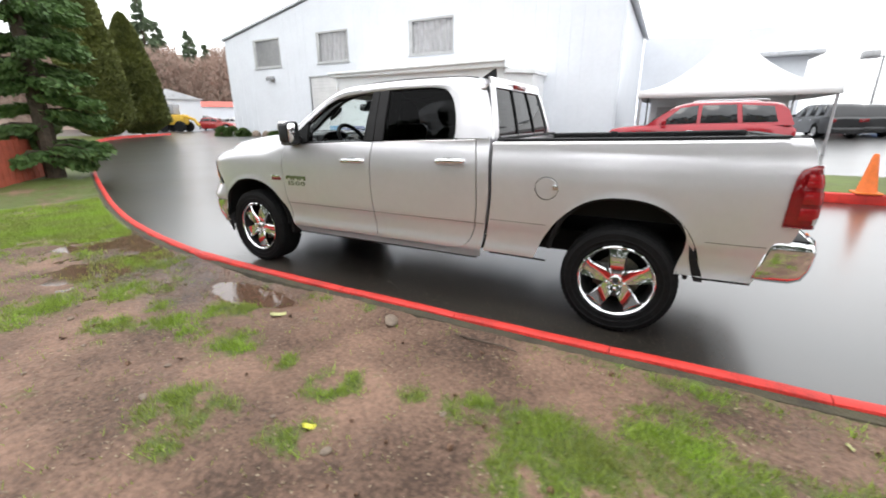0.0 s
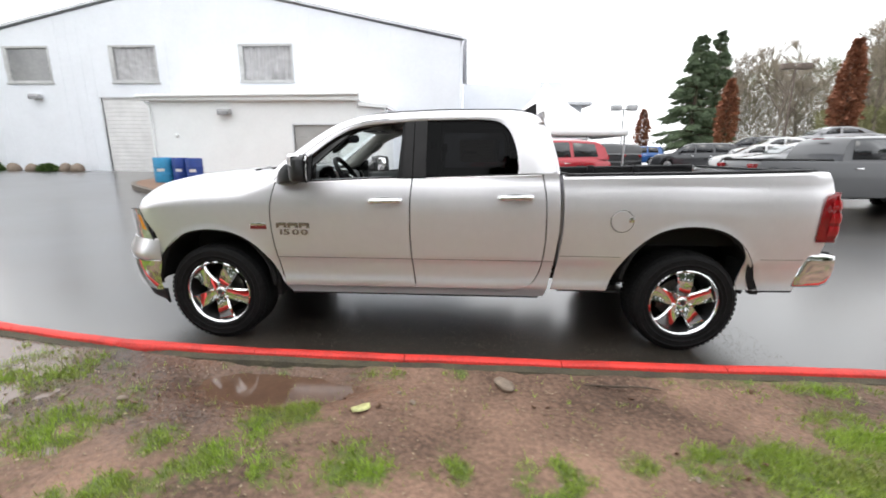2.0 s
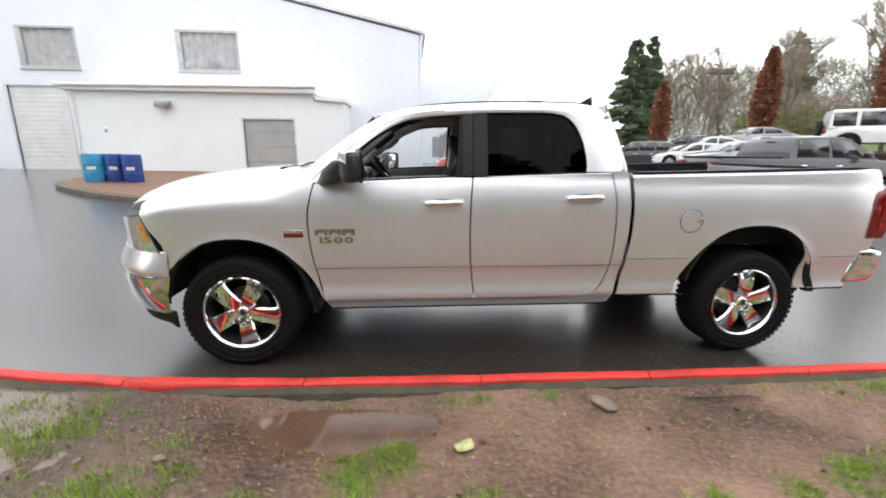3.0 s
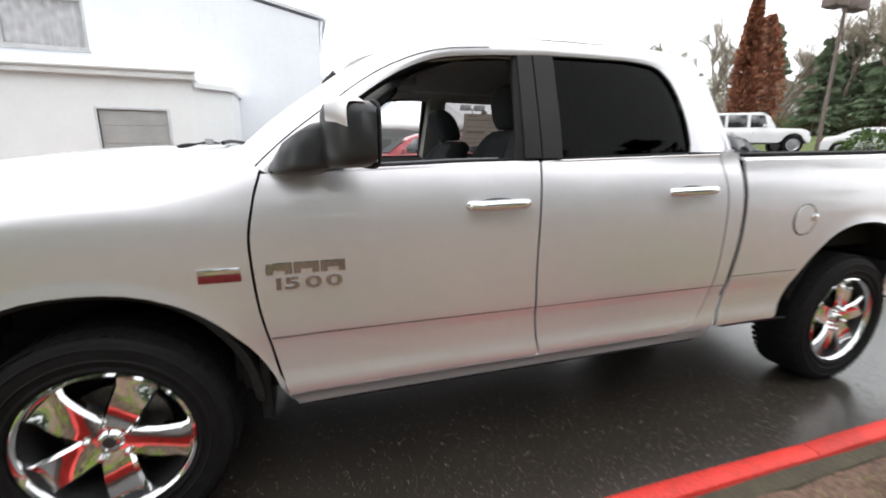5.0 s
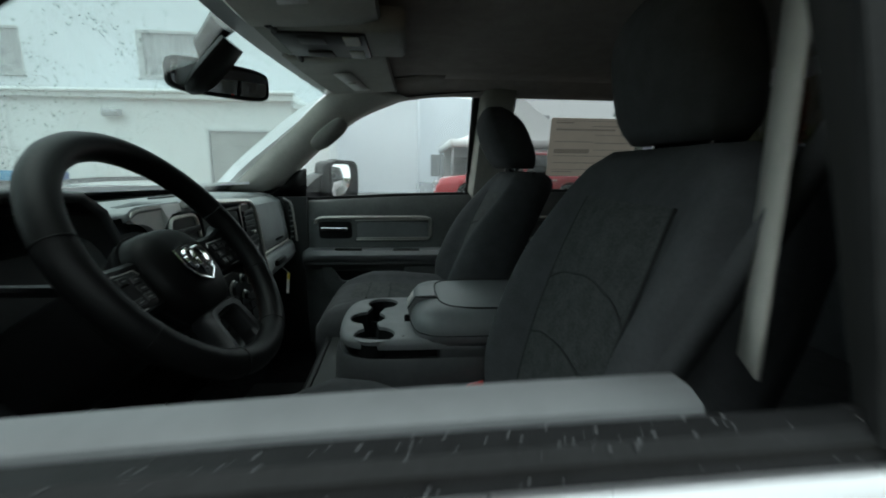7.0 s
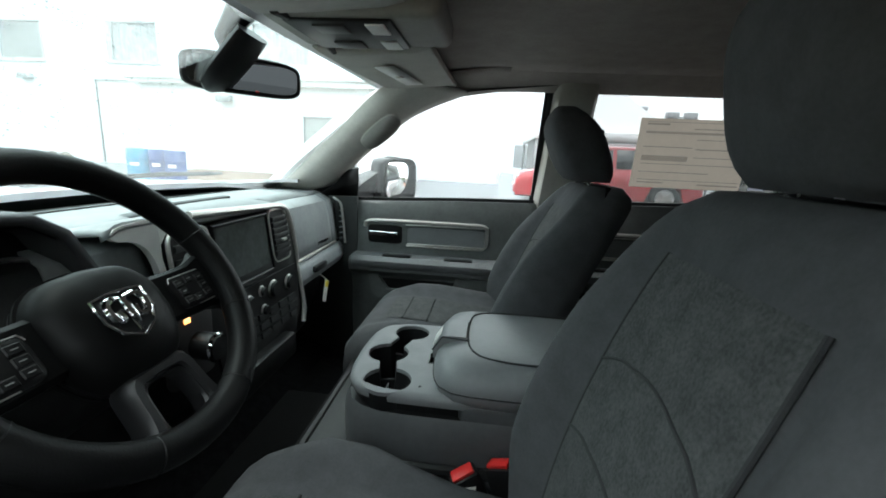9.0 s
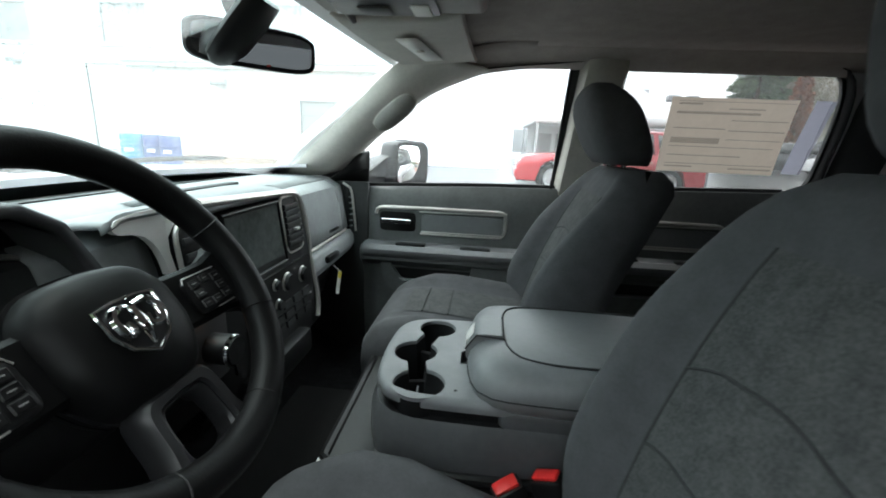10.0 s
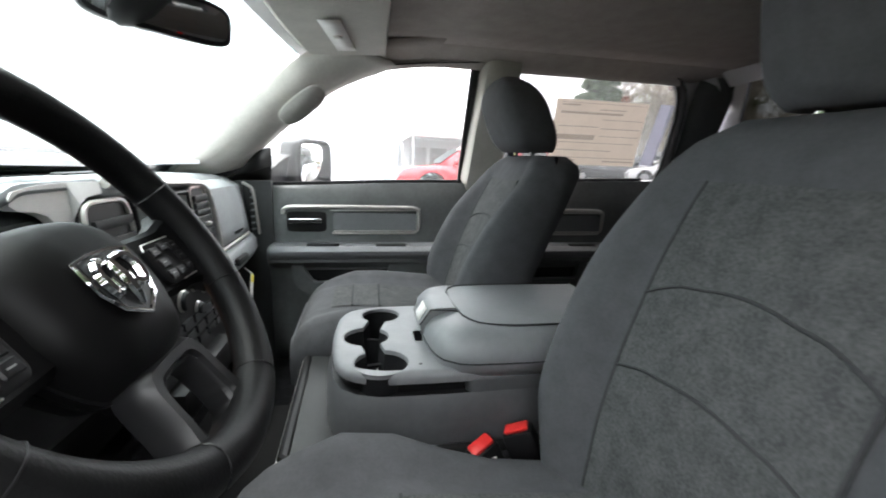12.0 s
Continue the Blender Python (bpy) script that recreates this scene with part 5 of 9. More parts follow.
        g.visible_shadow = False
    else:
        part("lowered_glass", box(0.80, 1.50, -0.9185, -0.9145, 1.20, belt(1.1) + 0.002), WINDOW, truck, "edge of the lowered window glass")

# roof skin
rows = []
edge = tab([(1.02, 0.74), (1.3, 0.735), (2.3, 0.735), (2.62, 0.70)])
rz = tab([(1.02, 1.762), (1.12, 1.79), (1.30, 1.832), (1.60, 1.858), (2.0, 1.872), (2.38, 1.872), (2.54, 1.858), (2.63, 1.82), (2.665, 1.77)])
crown = tab([(1.02, 0.04), (1.4, 0.035), (2.3, 0.032), (2.66, 0.02)])
for x in span(1.02, 2.66, 30):
    e, z = edge(x), rz(x)
    rows.append([Vector((x - 0.10 * (1 - (y / e) ** 2) * smooth01((1.5 - x) / 0.5) + 0.03 * (1 - (y / e) ** 2) * smooth01((x - 2.3) / 0.3), y, z - 0.004 + crown(x) * (1 - abs(y / e) ** 2.6))) for y in span(-e, e, 21)])
part("roof", surf(rows, flip=True), PAINT, truck, solid=0.03)
for s in (-1, 1):
    part("roof_drip_seam", tube([(x, s * (edge(x) - 0.035), rz(x) + 0.006) for x in span(1.1, 2.55, 24)], 0.005, 6), BLACK_TRIM, truck)
# windshield
rows = []
for v in span(0, 1, 10):
    row = []
    for y in span(-1, 1, 17):
        hw = 0.80 - 0.16 * v
        row.append(Vector((0.57 + 0.475 * v - (0.17 - 0.07 * v) * (1 - y * y), y * hw, 1.345 + 0.425 * v + 0.03 * (1 - y * y) * v)))
    rows.append(row)
ws = part("windshield", surf(rows), WINDSHIELD, truck, "rain-specked windshield")
ws.visible_shadow = False
part("cowl", surf([[Vector((x - 0.17 * (1 - (y / 0.85) ** 2), y, 1.368 - 0.03 * (y / 0.85) ** 2 - k * 0.01)) for k, x in enumerate((0.50, 0.56, 0.64))] for y in span(-0.74, 0.74, 20)]), BLACK_TRIM, truck, "black cowl panel", solid=0.01)
for y0 in (-0.25, 0.35):
    part("wiper", tube(path3([(0.40, y0 - 0.4, 1.40), (0.385, y0, 1.415), (0.42, y0 + 0.28, 1.412)], 12), [0.008] * 11 + [0.004], 6), BLACK_TRIM, truck)
part("wiper_pivot", tube(path3([(0.245, -0.66, 1.383), (0.30, -0.64, 1.394), (0.345, -0.60, 1.402), (0.375, -0.56, 1.400)], 12), [0.008 + 0.004 * math.sin(k) for k in range(12)], 8, flat=0.7), BLACK_TRIM, truck, "black wiper pivot cover")
part("wiper_nut", lathe([(0.0, 0.022), (0.014, 0.020), (0.018, 0.0)], 14, "z", (0.345, -0.61, 1.395)), GALV, truck)
# cab rear wall with window
rows = []
for z in (0.60, 0.9, 1.2, 1.40):
    rows.append([Vector((2.76 + 0.02 * (1 - (y / 0.9) ** 2), y, z)) for y in span(-0.93, 0.93, 9)])
part("cab_back_panel", surf(rows), PAINT, truck, solid=0.02)
back_x = lambda z: 2.765 - 0.10 * ((z - 1.40) / 0.4) ** 1.2 if z > 1.4 else 2.765
for y0, y1, n in ((-0.90, -0.80, "rear_pillar"), (0.80, 0.90, "rear_pillar")):
    part(n, surf([[Vector((back_x(z), (y0 + (y1 - y0) * k) * (1 - 0.21 * (z - 1.38) / 0.45), z)) for k in span(0, 1, 4)] for z in span(1.38, 1.83, 8)], flip=True), PAINT, truck, solid=0.02)
part("rear_header", surf([[Vector((back_x(z), y, z)) for y in span(-0.72, 0.72, 9)] for z in (1.78, 1.80, 1.83, 1.86)], flip=True), PAINT, truck, solid=0.02)
for y0, y1 in ((-0.80, -0.28), (-0.26, 0.26), (0.28, 0.80)):
    g = part("rear_window", surf([[Vector((back_x(z) + 0.004, y * (1 - 0.2 * (z - 1.38) / 0.45), z)) for y in span(y0, y1, 4)] for z in span(1.385, 1.785, 8)]), PRIVACY, truck, "dark tinted rear window")
for y in (-0.27, 0.27):
    part("window_rail", tube([(back_x(z) + 0.008, y * (1 - 0.2 * (z - 1.38) / 0.45), z) for z in span(1.385, 1.785, 6)], 0.012, 6), BLACK_TRIM, truck)
part("high_brake_lamp", box(2.655, 2.70, -0.17, 0.17, 1.795, 1.835, 0.01), RED_LENS, truck, "red high-mounted brake lamp")
# roof aerial
part("aerial", capped([[Vector((2.50, -0.525, 1.865)), Vector((2.64, -0.525, 1.835)), Vector((2.64, -0.475, 1.835)), Vector((2.50, -0.475, 1.865))], [Vector((2.61, -0.508, 1.935)), Vector((2.635, -0.508, 1.945)), Vector((2.635, -0.492, 1.945)), Vector((2.61, -0.492, 1.935))]]), BLACK_TRIM, truck, "black shark-fin aerial")

# badges
bdg = part("badge_plate", box(0.338, 0.470, -1.016, -1.006, 0.935, 0.962, 0.003), BADGE_RED, truck, "small red engine badge")
part("badge_trim", box(0.338, 0.470, -1.017, -1.006, 0.963, 0.985, 0.003), CHROME, bdg)
for k in range(3):
    x = 0.550 + k * 0.092
    shape = [(x, 0.950), (x + 0.022, 0.950), (x + 0.022, 0.966), (x + 0.060, 0.966), (x + 0.060, 0.950), (x + 0.082, 0.950), (x + 0.082, 0.988), (x, 0.988)]
    b = part("badge_letter", plate(shape, (0, -0.006, 0), lambda a, b: (a, -1.008, b)), BADGE_METAL, truck, "chrome badge bar")
    part("badge_edge", plate([(a + (0.002 if a > x + 0.04 else -0.002), c + (0.002 if c > 0.97 else -0.002)) for a, c in shape], (0, -0.003, 0), lambda a, b: (a, -1.0062, b)), STYLE, b)
for k, ch in enumerate("1500"):
    words(ch, 0.060, (0.556 + (0, 0.046, 0.118, 0.190)[k], -1.0095, 0.894), (90, 0, 0), 0.005, BADGE_METAL, truck, "numeral", 2.05, "chrome numeral of the 1500 badge")
# driver door bar-code label
part("handle_label", box(1.335, 1.365, -1.05, -1.046, 1.155, 1.172), PAPER_INK, truck, "small bar-code label on the handle")


# wheels
def build_wheel(at, s, phase, parent):
    """A chrome five-spoke wheel with its tyre, facing the side s."""
    root = new("wheel")
    root.parent = parent
    root.location = at
    prof = [(0.262, -0.12), (0.30, -0.132), (0.345, -0.138), (0.380, -0.130), (0.400, -0.112), (0.406, -0.09), (0.407, 0.0), (0.406, 0.09), (0.400, 0.112), (0.380, 0.130), (0.345, 0.138), (0.30, 0.132), (0.262, 0.12)]
    part("tyre", lathe(prof, 64), RUBBER, root, "black all-terrain tyre")
    bm = bmesh.new()
    for k in range(60):
        a = 2 * math.pi * k / 60
        for h0, h1, da in ((0.085, 0.125, 0.0), (0.02, 0.075, 0.03), (-0.06, 0.01, 0.0), (-0.125, -0.07, 0.03)):
            m = Matrix.Rotation(-(a + da), 4, "Y")
            box(0.399, 0.4085 if abs(h1) < 0.1 else 0.402, s * h0, s * h1, -0.014, 0.014, m=m, bm=bm)
    part("tread", bm, RUBBER, root)
    part("sidewall_ring", lathe([(0.275, s * 0.1295), (0.285, s * 0.137), (0.295, s * 0.1325)], 64), RUBBER, root)
    for rr in (0.318, 0.36):
        part("sidewall_rib", lathe([(rr - 0.006, s * 0.134), (rr, s * 0.1405), (rr + 0.006, s * 0.134)], 64), RUBBER, root)
    part("rim", lathe([(0.268, s * 0.105), (0.270, s * 0.128), (0.262, s * 0.132), (0.252, s * 0.124), (0.248, s * 0.112)], 64), CHROME, root, "chrome wheel rim")
    # barrel and backing disc darkened for the shade between the spokes
    part("barrel", lathe([(0.248, s * 0.112), (0.240, s * 0.08), (0.230, s * 0.03), (0.225, s * -0.03), (0.235, s * -0.11)], 48), BARREL, root, "dark inner wheel barrel")
    part("barrel_back", lathe([(0.0, s * -0.05), (0.228, s * -0.05)], 40), DARK, root)
    part("brake_disc", lathe([(0.06, s * -0.005), (0.07, s * 0.012), (0.165, s * 0.012), (0.165, s * -0.005)], 40), DISC, root)
    part("caliper", box(-0.17, -0.06, min(s * -0.02, s * 0.03), max(s * -0.02, s * 0.03), -0.08, 0.10, 0.015), DISC, root)
    for k in range(5):
        a = phase + 2 * math.pi * k / 5
        m = Matrix.Rotation(-a, 4, "Y")
        rows = []
        for r in span(0.045, 0.250, 12):
            u = (r - 0.045) / 0.205
            hw = 0.050 + 0.018 * u + 0.014 * smooth01((u - 0.80) / 0.20)
            d = 0.098 + 0.018 * math.sin(math.pi * min(1, u * 1.05)) + 0.008 * u
            rows.append([Vector((r, s * (d - 0.045), -hw)), Vector((r, s * (d - 0.012), -hw)), Vector((r, s * d, -hw + 0.010)), Vector((r, s * (d - 0.002 - 0.006 * u), -hw * 0.45)), Vector((r, s * (d - 0.003 - 0.008 * u), 0)), Vector((r, s * (d - 0.002 - 0.006 * u), hw * 0.45)), Vector((r, s * d, hw - 0.010)), Vector((r, s * (d - 0.012), hw)), Vector((r, s * (d - 0.045), hw))])
        bm = capped(rows)
        bmesh.ops.transform(bm, matrix=m, verts=bm.verts)
        part("spoke", bm, CHROME, root)
        m2 = Matrix.Rotation(-(a + math.pi / 5), 4, "Y")
        bm = lathe([(0.0, s * 0.122), (0.008, s * 0.121), (0.011, s * 0.115), (0.011, s * 0.09)], 10, "y", (0.066, 0, 0))
        bmesh.ops.transform(bm, matrix=m2, verts=bm.verts)
        part("lug_nut", bm, CHROME, root)
    part("hub", lathe([(0.0, s * 0.112), (0.028, s * 0.110), (0.036, s * 0.104), (0.041, s * 0.095), (0.080, s * 0.099), (0.092, s * 0.088), (0.094, s * 0.04)], 32), CHROME, root, "chrome hub with a round centre cap")
    part("hub_emblem", lathe([(0.0, s * 0.114), (0.020, s * 0.1125), (0.022, s * 0.108)], 20), GLOSS_BLACK, root)
    return root


for wx, ph in ((FX, math.radians(-82)), (RX, math.radians(90))):
    for s in (-1, 1):
        build_wheel((wx, s * 0.865, WZ), s, ph, truck)
for s in (-1, 1):
    flap = [(4.225, 0.72), (4.262, 0.675), (4.290, 0.61), (4.322, 0.535), (4.335, 0.475), (4.285, 0.472), (4.262, 0.53), (4.240, 0.61)]
    part("arch_flap", plate(flap, (0, -s * 0.05, 0), lambda x, z: (x, s * (body_w(x, z) + 0.005), z)), BLACK_TRIM, truck, "black rubber flap behind the rear wheel")
    part("mud_guard", box(4.22, 4.25, s * 0.86 - 0.10, s * 0.86 + 0.12, 0.46, 0.72, 0.01), BLACK_TRIM, truck, "black mud guard")
    part("mud_guard", box(0.49, 0.53, s * 0.86 - 0.10, s * 0.86 + 0.09, 0.36, 0.60, 0.012), BLACK_TRIM, truck, "black mud guard")


# door mirrors
def mirror_section(y, x0, x1, z0, z1, s, p=0.5, n=24, lean=0.0):
    out = []
    for q in span(0, 2 * math.pi, n + 1)[:-1]:
        c, sn = math.cos(q), math.sin(q)
        e = p if c < 0 else 0.22
        out.append(Vector(((x0 + x1) / 2 + (x1 - x0) / 2 * math.copysign(abs(c) ** e, c) + lean * sn, s * y, (z0 + z1) / 2 + (z1 - z0) / 2 * math.copysign(abs(sn) ** 0.42, sn))))
    return out


def build_mirror(s):
    secs = [(1.095, 0.835, 0.910, 1.335, 1.500), (1.11, 0.812, 0.928, 1.322, 1.516), (1.14, 0.805, 0.935, 1.318, 1.522), (1.19, 0.810, 0.936, 1.320, 1.522), (1.24, 0.824, 0.936, 1.326, 1.517), (1.275, 0.845, 0.934, 1.338, 1.504), (1.292, 0.872, 0.925, 1.36, 1.485)]
    root = part("door_mirror", capped([mirror_section(*q, s) for q in secs]), MIRROR_SHELL, truck, "dark grey folding door mirror", sharp=50)
    cap = [mirror_section(y, x0 - 0.003, x1 - 0.035, z1 - 0.075, z1 + 0.003, s, 0.55) for y, x0, x1, z0, z1 in secs[3:6]]
    part("mirror_cap", surf([[r[k] for k in range(3, 15)] for r in cap], flip=s < 0), PAINT if s < 0 else MIRROR_SHELL, root, "silver mirror cap", solid=0.003)
    part("glass_rim", tube([(0.937, s * y, z) for y, z in [(1.190 + 0.092 * math.copysign(abs(math.cos(q)) ** 0.4, math.cos(q)), 1.42 + 0.096 * math.copysign(abs(math.sin(q)) ** 0.4, math.sin(q))) for q in span(0, 2 * math.pi, 33)[:-1]]], 0.006, 6, closed=True), BLACK_TRIM, root)
    bm = bmesh.new()
    bm.faces.new([bm.verts.new((0.9385, s * y, z)) for y, z in [(1.190 + 0.088 * math.copysign(abs(math.cos(q)) ** 0.4, math.cos(q)), 1.42 + 0.092 * math.copysign(abs(math.sin(q)) ** 0.4, math.sin(q))) for q in span(0, 2 * math.pi, 33)[:-1]]])
    part("mirror_glass", bm, MIRROR, root, "silvered mirror glass", solid=0.002)
    arm = [(0.93, 0.690, 0.86, 1.300, 1.352), (0.98, 0.695, 0.87, 1.294, 1.385), (1.03, 0.702, 0.87, 1.294, 1.420), (1.07, 0.725, 0.87, 1.300, 1.445), (1.10, 0.745, 0.87, 1.306, 1.460), (1.125, 0.80, 0.90, 1.32, 1.47)]
    part("mirror_arm", capped([mirror_section(*q, s, 0.75, 24, 0.03) for q in arm]), MIRROR_SHELL, root, "dark grey mirror arm", sharp=50)
    return root


left_mirror = build_mirror(-1)
left_mirror.matrix_local = Matrix.Translation((-0.065, -0.025, 0)) @ Matrix.Translation((0.80, -1.10, 0)) @ Matrix.Rotation(radians(14), 4, "Z") @ Matrix.Translation((-0.80, 1.10, 0))
right_mirror = build_mirror(1)
right_mirror.matrix_local = Matrix.Translation((0.045, -0.035, -0.025)) @ Matrix.Translation((0.86, 1.12, 0)) @ Matrix.Rotation(radians(-37), 4, "Z") @ Matrix.Translation((-0.86, -1.12, 0))


# raindrops on the driver's door, its moulding and pillar, and on the windshield
DROP_GLASS = glass("rain_drop", (0.72, 0.76, 0.76), 0.15, 0.16)


def drop_mesh(spots, material, label):
    """Tiny domed drops; each spot is a centre, two directions in the surface, a normal and a radius."""
    verts, faces = [], []
    for c, a, b, n, r in spots:
        base = len(verts)
        for k, h in ((1.0, -0.2), (0.62, 0.42)):
            for j in range(6):
                q = math.pi * 2 * j / 6
                verts.append(tuple(c + a * (r * k * math.cos(q)) + b * (r * k * math.sin(q)) + n * (r * h)))
        verts.append(tuple(c + n * (r * 0.6)))
        for j in range(6):
            k2 = (j + 1) % 6
            faces.append((base + j, base + k2, base + 6 + k2, base + 6 + j))
            faces.append((base + 6 + j, base + 6 + k2, base + 12))
    me = bpy.data.meshes.new("raindrops")
    me.from_pydata(verts, [], faces)
    for q in me.polygons:
        q.use_smooth = True
    me.materials.append(material)
    tagged(new("raindrops", me), label, "raindrops", kind="stuff")


def build_drops():
    rng = random.Random(21)
    X, Y, Z = Vector((1, 0, 0)), Vector((0, 1, 0)), Vector((0, 0, 1))
    spots = []
    for _ in range(280):
        x, u = rng.uniform(0.85, 1.62), rng.random()
        if u < 0.55:
            y, z = 0.942 - rng.random() * 0.018, belt(x) + 0.008
        else:
            k = rng.random()
            y, z = 0.9445 + 0.012 * k, belt(x) - 0.0005 - 0.016 * k * k
        spots.append((Vector((x, -y, z)), X * 1.2, Y, Z, rng.uniform(0.0004, 0.0012)))
    drop_mesh(spots, DROPS, "fine raindrops on the top edge of the truck door")
    spots = []
    for _ in range(110):
        x, z = rng.gauss(1.46, 0.09), 1.315 - 0.12 * rng.random() ** 1.3
        if x < 1.62:
            spots.append((Vector((x, -body_w(x, z) - 0.0003, z)), X, Z * 1.5, -Y, rng.uniform(0.0004, 0.0010)))
    drop_mesh(spots, GLINT_DROP, "fine raindrops painted pale as glints on the silver door")
    spots = []
    for _ in range(160):
        x, z = rng.uniform(1.575, 1.735), rng.uniform(1.36, 1.78)
        if abs(x - 1.645) > 0.008:
            spots.append((on_side(x, z, -1, 0.013), X, Z * 1.6, -Y, rng.uniform(0.0004, 0.0013)))
    drop_mesh(spots, DROPS, "fine raindrops clinging to the black door pillar")
    spots = []
    while len(spots) < 2600:
        v, y = rng.random(), rng.uniform(-1, 1)
        if noise.noise(Vector((v * 5, y * 5, 2.0))) + 0.5 * noise.noise(Vector((v * 16, y * 16, 4.0))) < rng.uniform(-0.25, 0.55):
            continue
        c = Vector((0.57 + 0.475 * v - (0.17 - 0.07 * v) * (1 - y * y) - 0.002, y * (0.80 - 0.16 * v), 1.345 + 0.425 * v + 0.03 * (1 - y * y) * v + 0.002))
        d = Vector((0.475, 0, 0.425)).normalized()
        spots.append((c, d, Y, Vector((-d.z, 0, d.x)), rng.uniform(0.0008, 0.0024)))
    drop_mesh(spots, DROP_GLASS, "rain specks scattered over the windshield")


build_drops()


# ---- cabin ----
def moved(bm, m):
    bmesh.ops.transform(bm, matrix=m, verts=bm.verts)
    return bm


def squircle(cx, cy, a, b, p, n=32):
    out = []
    for q in span(0, 2 * math.pi, n + 1)[:-1]:
        c, s = math.cos(q), math.sin(q)
        out.append((cx + a * math.copysign(abs(c) ** p, c), cy + b * math.copysign(abs(s) ** p, s)))
    return out


# steering wheel
SWC, SWT, SWR = Vector((1.002, -0.452, 1.329)), radians(35), 0.184
SW = Matrix.Translation(SWC) @ Matrix(((0, -math.sin(SWT), math.cos(SWT), 0), (1, 0, 0, 0), (0, math.cos(SWT), math.sin(SWT), 0), (0, 0, 0, 1)))
swheel = new("steering_wheel")
swheel.parent = truck
swheel["label"] = "black leather steering wheel with a chrome emblem"
part("rim", moved(tube([(SWR * math.cos(a), SWR * math.sin(a), 0.0) for a in span(0, 2 * math.pi, 73)[:-1]], 0.0205, 14, closed=True), SW), LEATHER, swheel)
for a in (-0.42, 0.42 + math.pi, 0.30, math.pi - 0.30, -1.16, -1.98):
    part("rim_seam", moved(tube([(SWR * math.cos(a) + 0.0208 * math.cos(q) * math.cos(a), SWR * math.sin(a) + 0.0208 * math.cos(q) * math.sin(a), 0.0208 * math.sin(q)) for q in span(0, 2 * math.pi, 17)[:-1]], 0.0008, 5, closed=True), SW), STALK, swheel)


def hub_outline(k):
    """The airbag cover's outline: broad above, narrowing to a blunt foot."""
    pts = [(0.0, 0.048), (0.034, 0.045), (0.058, 0.030), (0.070, 0.002), (0.070, -0.030), (0.060, -0.062), (0.040, -0.086), (0.0, -0.094)]
    pts = pts + [(-x, y) for x, y in pts[-2:0:-1]] + pts[:1]
    return [(q.x * k * 1.10, -0.022 + (q.y + 0.022) * k * 1.06) for q in path3([(x, y, 0) for x, y in pts], 49)[:-1]]


rows = [[Vector((x, y, z)) for x, y in hub_outline(k)] for k, z in ((0.03, 0.012), (0.30, 0.011), (0.55, 0.008), (0.74, 0.003), (0.87, -0.003), (0.95, -0.010), (1.0, -0.020), (1.04, -0.040))]
bm = surf(rows, close=True)
bmesh.ops.recalc_face_normals(bm, faces=bm.faces)
part("airbag_cover", moved(bm, SW), COVER, swheel, "smooth black airbag cover")
part("hub_back", moved(capped([[Vector((x, y, z)) for x, y in hub_outline(k)] for z, k in ((-0.030, 1.06), (-0.05, 1.0), (-0.075, 0.85))]), SW), STALK, swheel)
# shield emblem: rounded outline and a horned relief
shield = [(-0.033, 0.028), (-0.012, 0.031), (0.012, 0.031), (0.033, 0.028), (0.032, 0.0), (0.022, -0.017), (0.0, -0.029), (-0.022, -0.017), (-0.032, 0.0)]
EM = SW @ Matrix.Translation((-0.004, -0.024, 0.0105))
part("emblem_plate", moved(plate(shield, (0, 0, 0.003), lambda x, y: (x * 0.97, y * 0.97, 0)), EM), STALK, swheel, "black emblem ground")
part("emblem_rim", moved(tube([(x, y, 0.003) for x, y in shield], 0.0020, 6, closed=True), EM), CHROME, swheel, "chrome emblem rim")
for sx in (-1, 1):
    part("emblem_horn", moved(tube(path3([(sx * 0.003, 0.022, 0.004), (sx * 0.015, 0.023, 0.006), (sx * 0.024, 0.012, 0.006), (sx * 0.019, -0.005, 0.005), (sx * 0.010, -0.002, 0.004), (sx * 0.012, 0.008, 0.004)], 16), [0.0026 + 0.0022 * math.sin(math.pi * k / 15) for k in range(16)], 7), EM), CHROME, swheel, "chrome emblem relief")
part("emblem_head", moved(tube([(0, 0.020, 0.004), (0, 0.004, 0.006), (0, -0.012, 0.005), (0, -0.021, 0.003)], [0.005, 0.0055, 0.004, 0.002], 8), EM), CHROME, swheel)
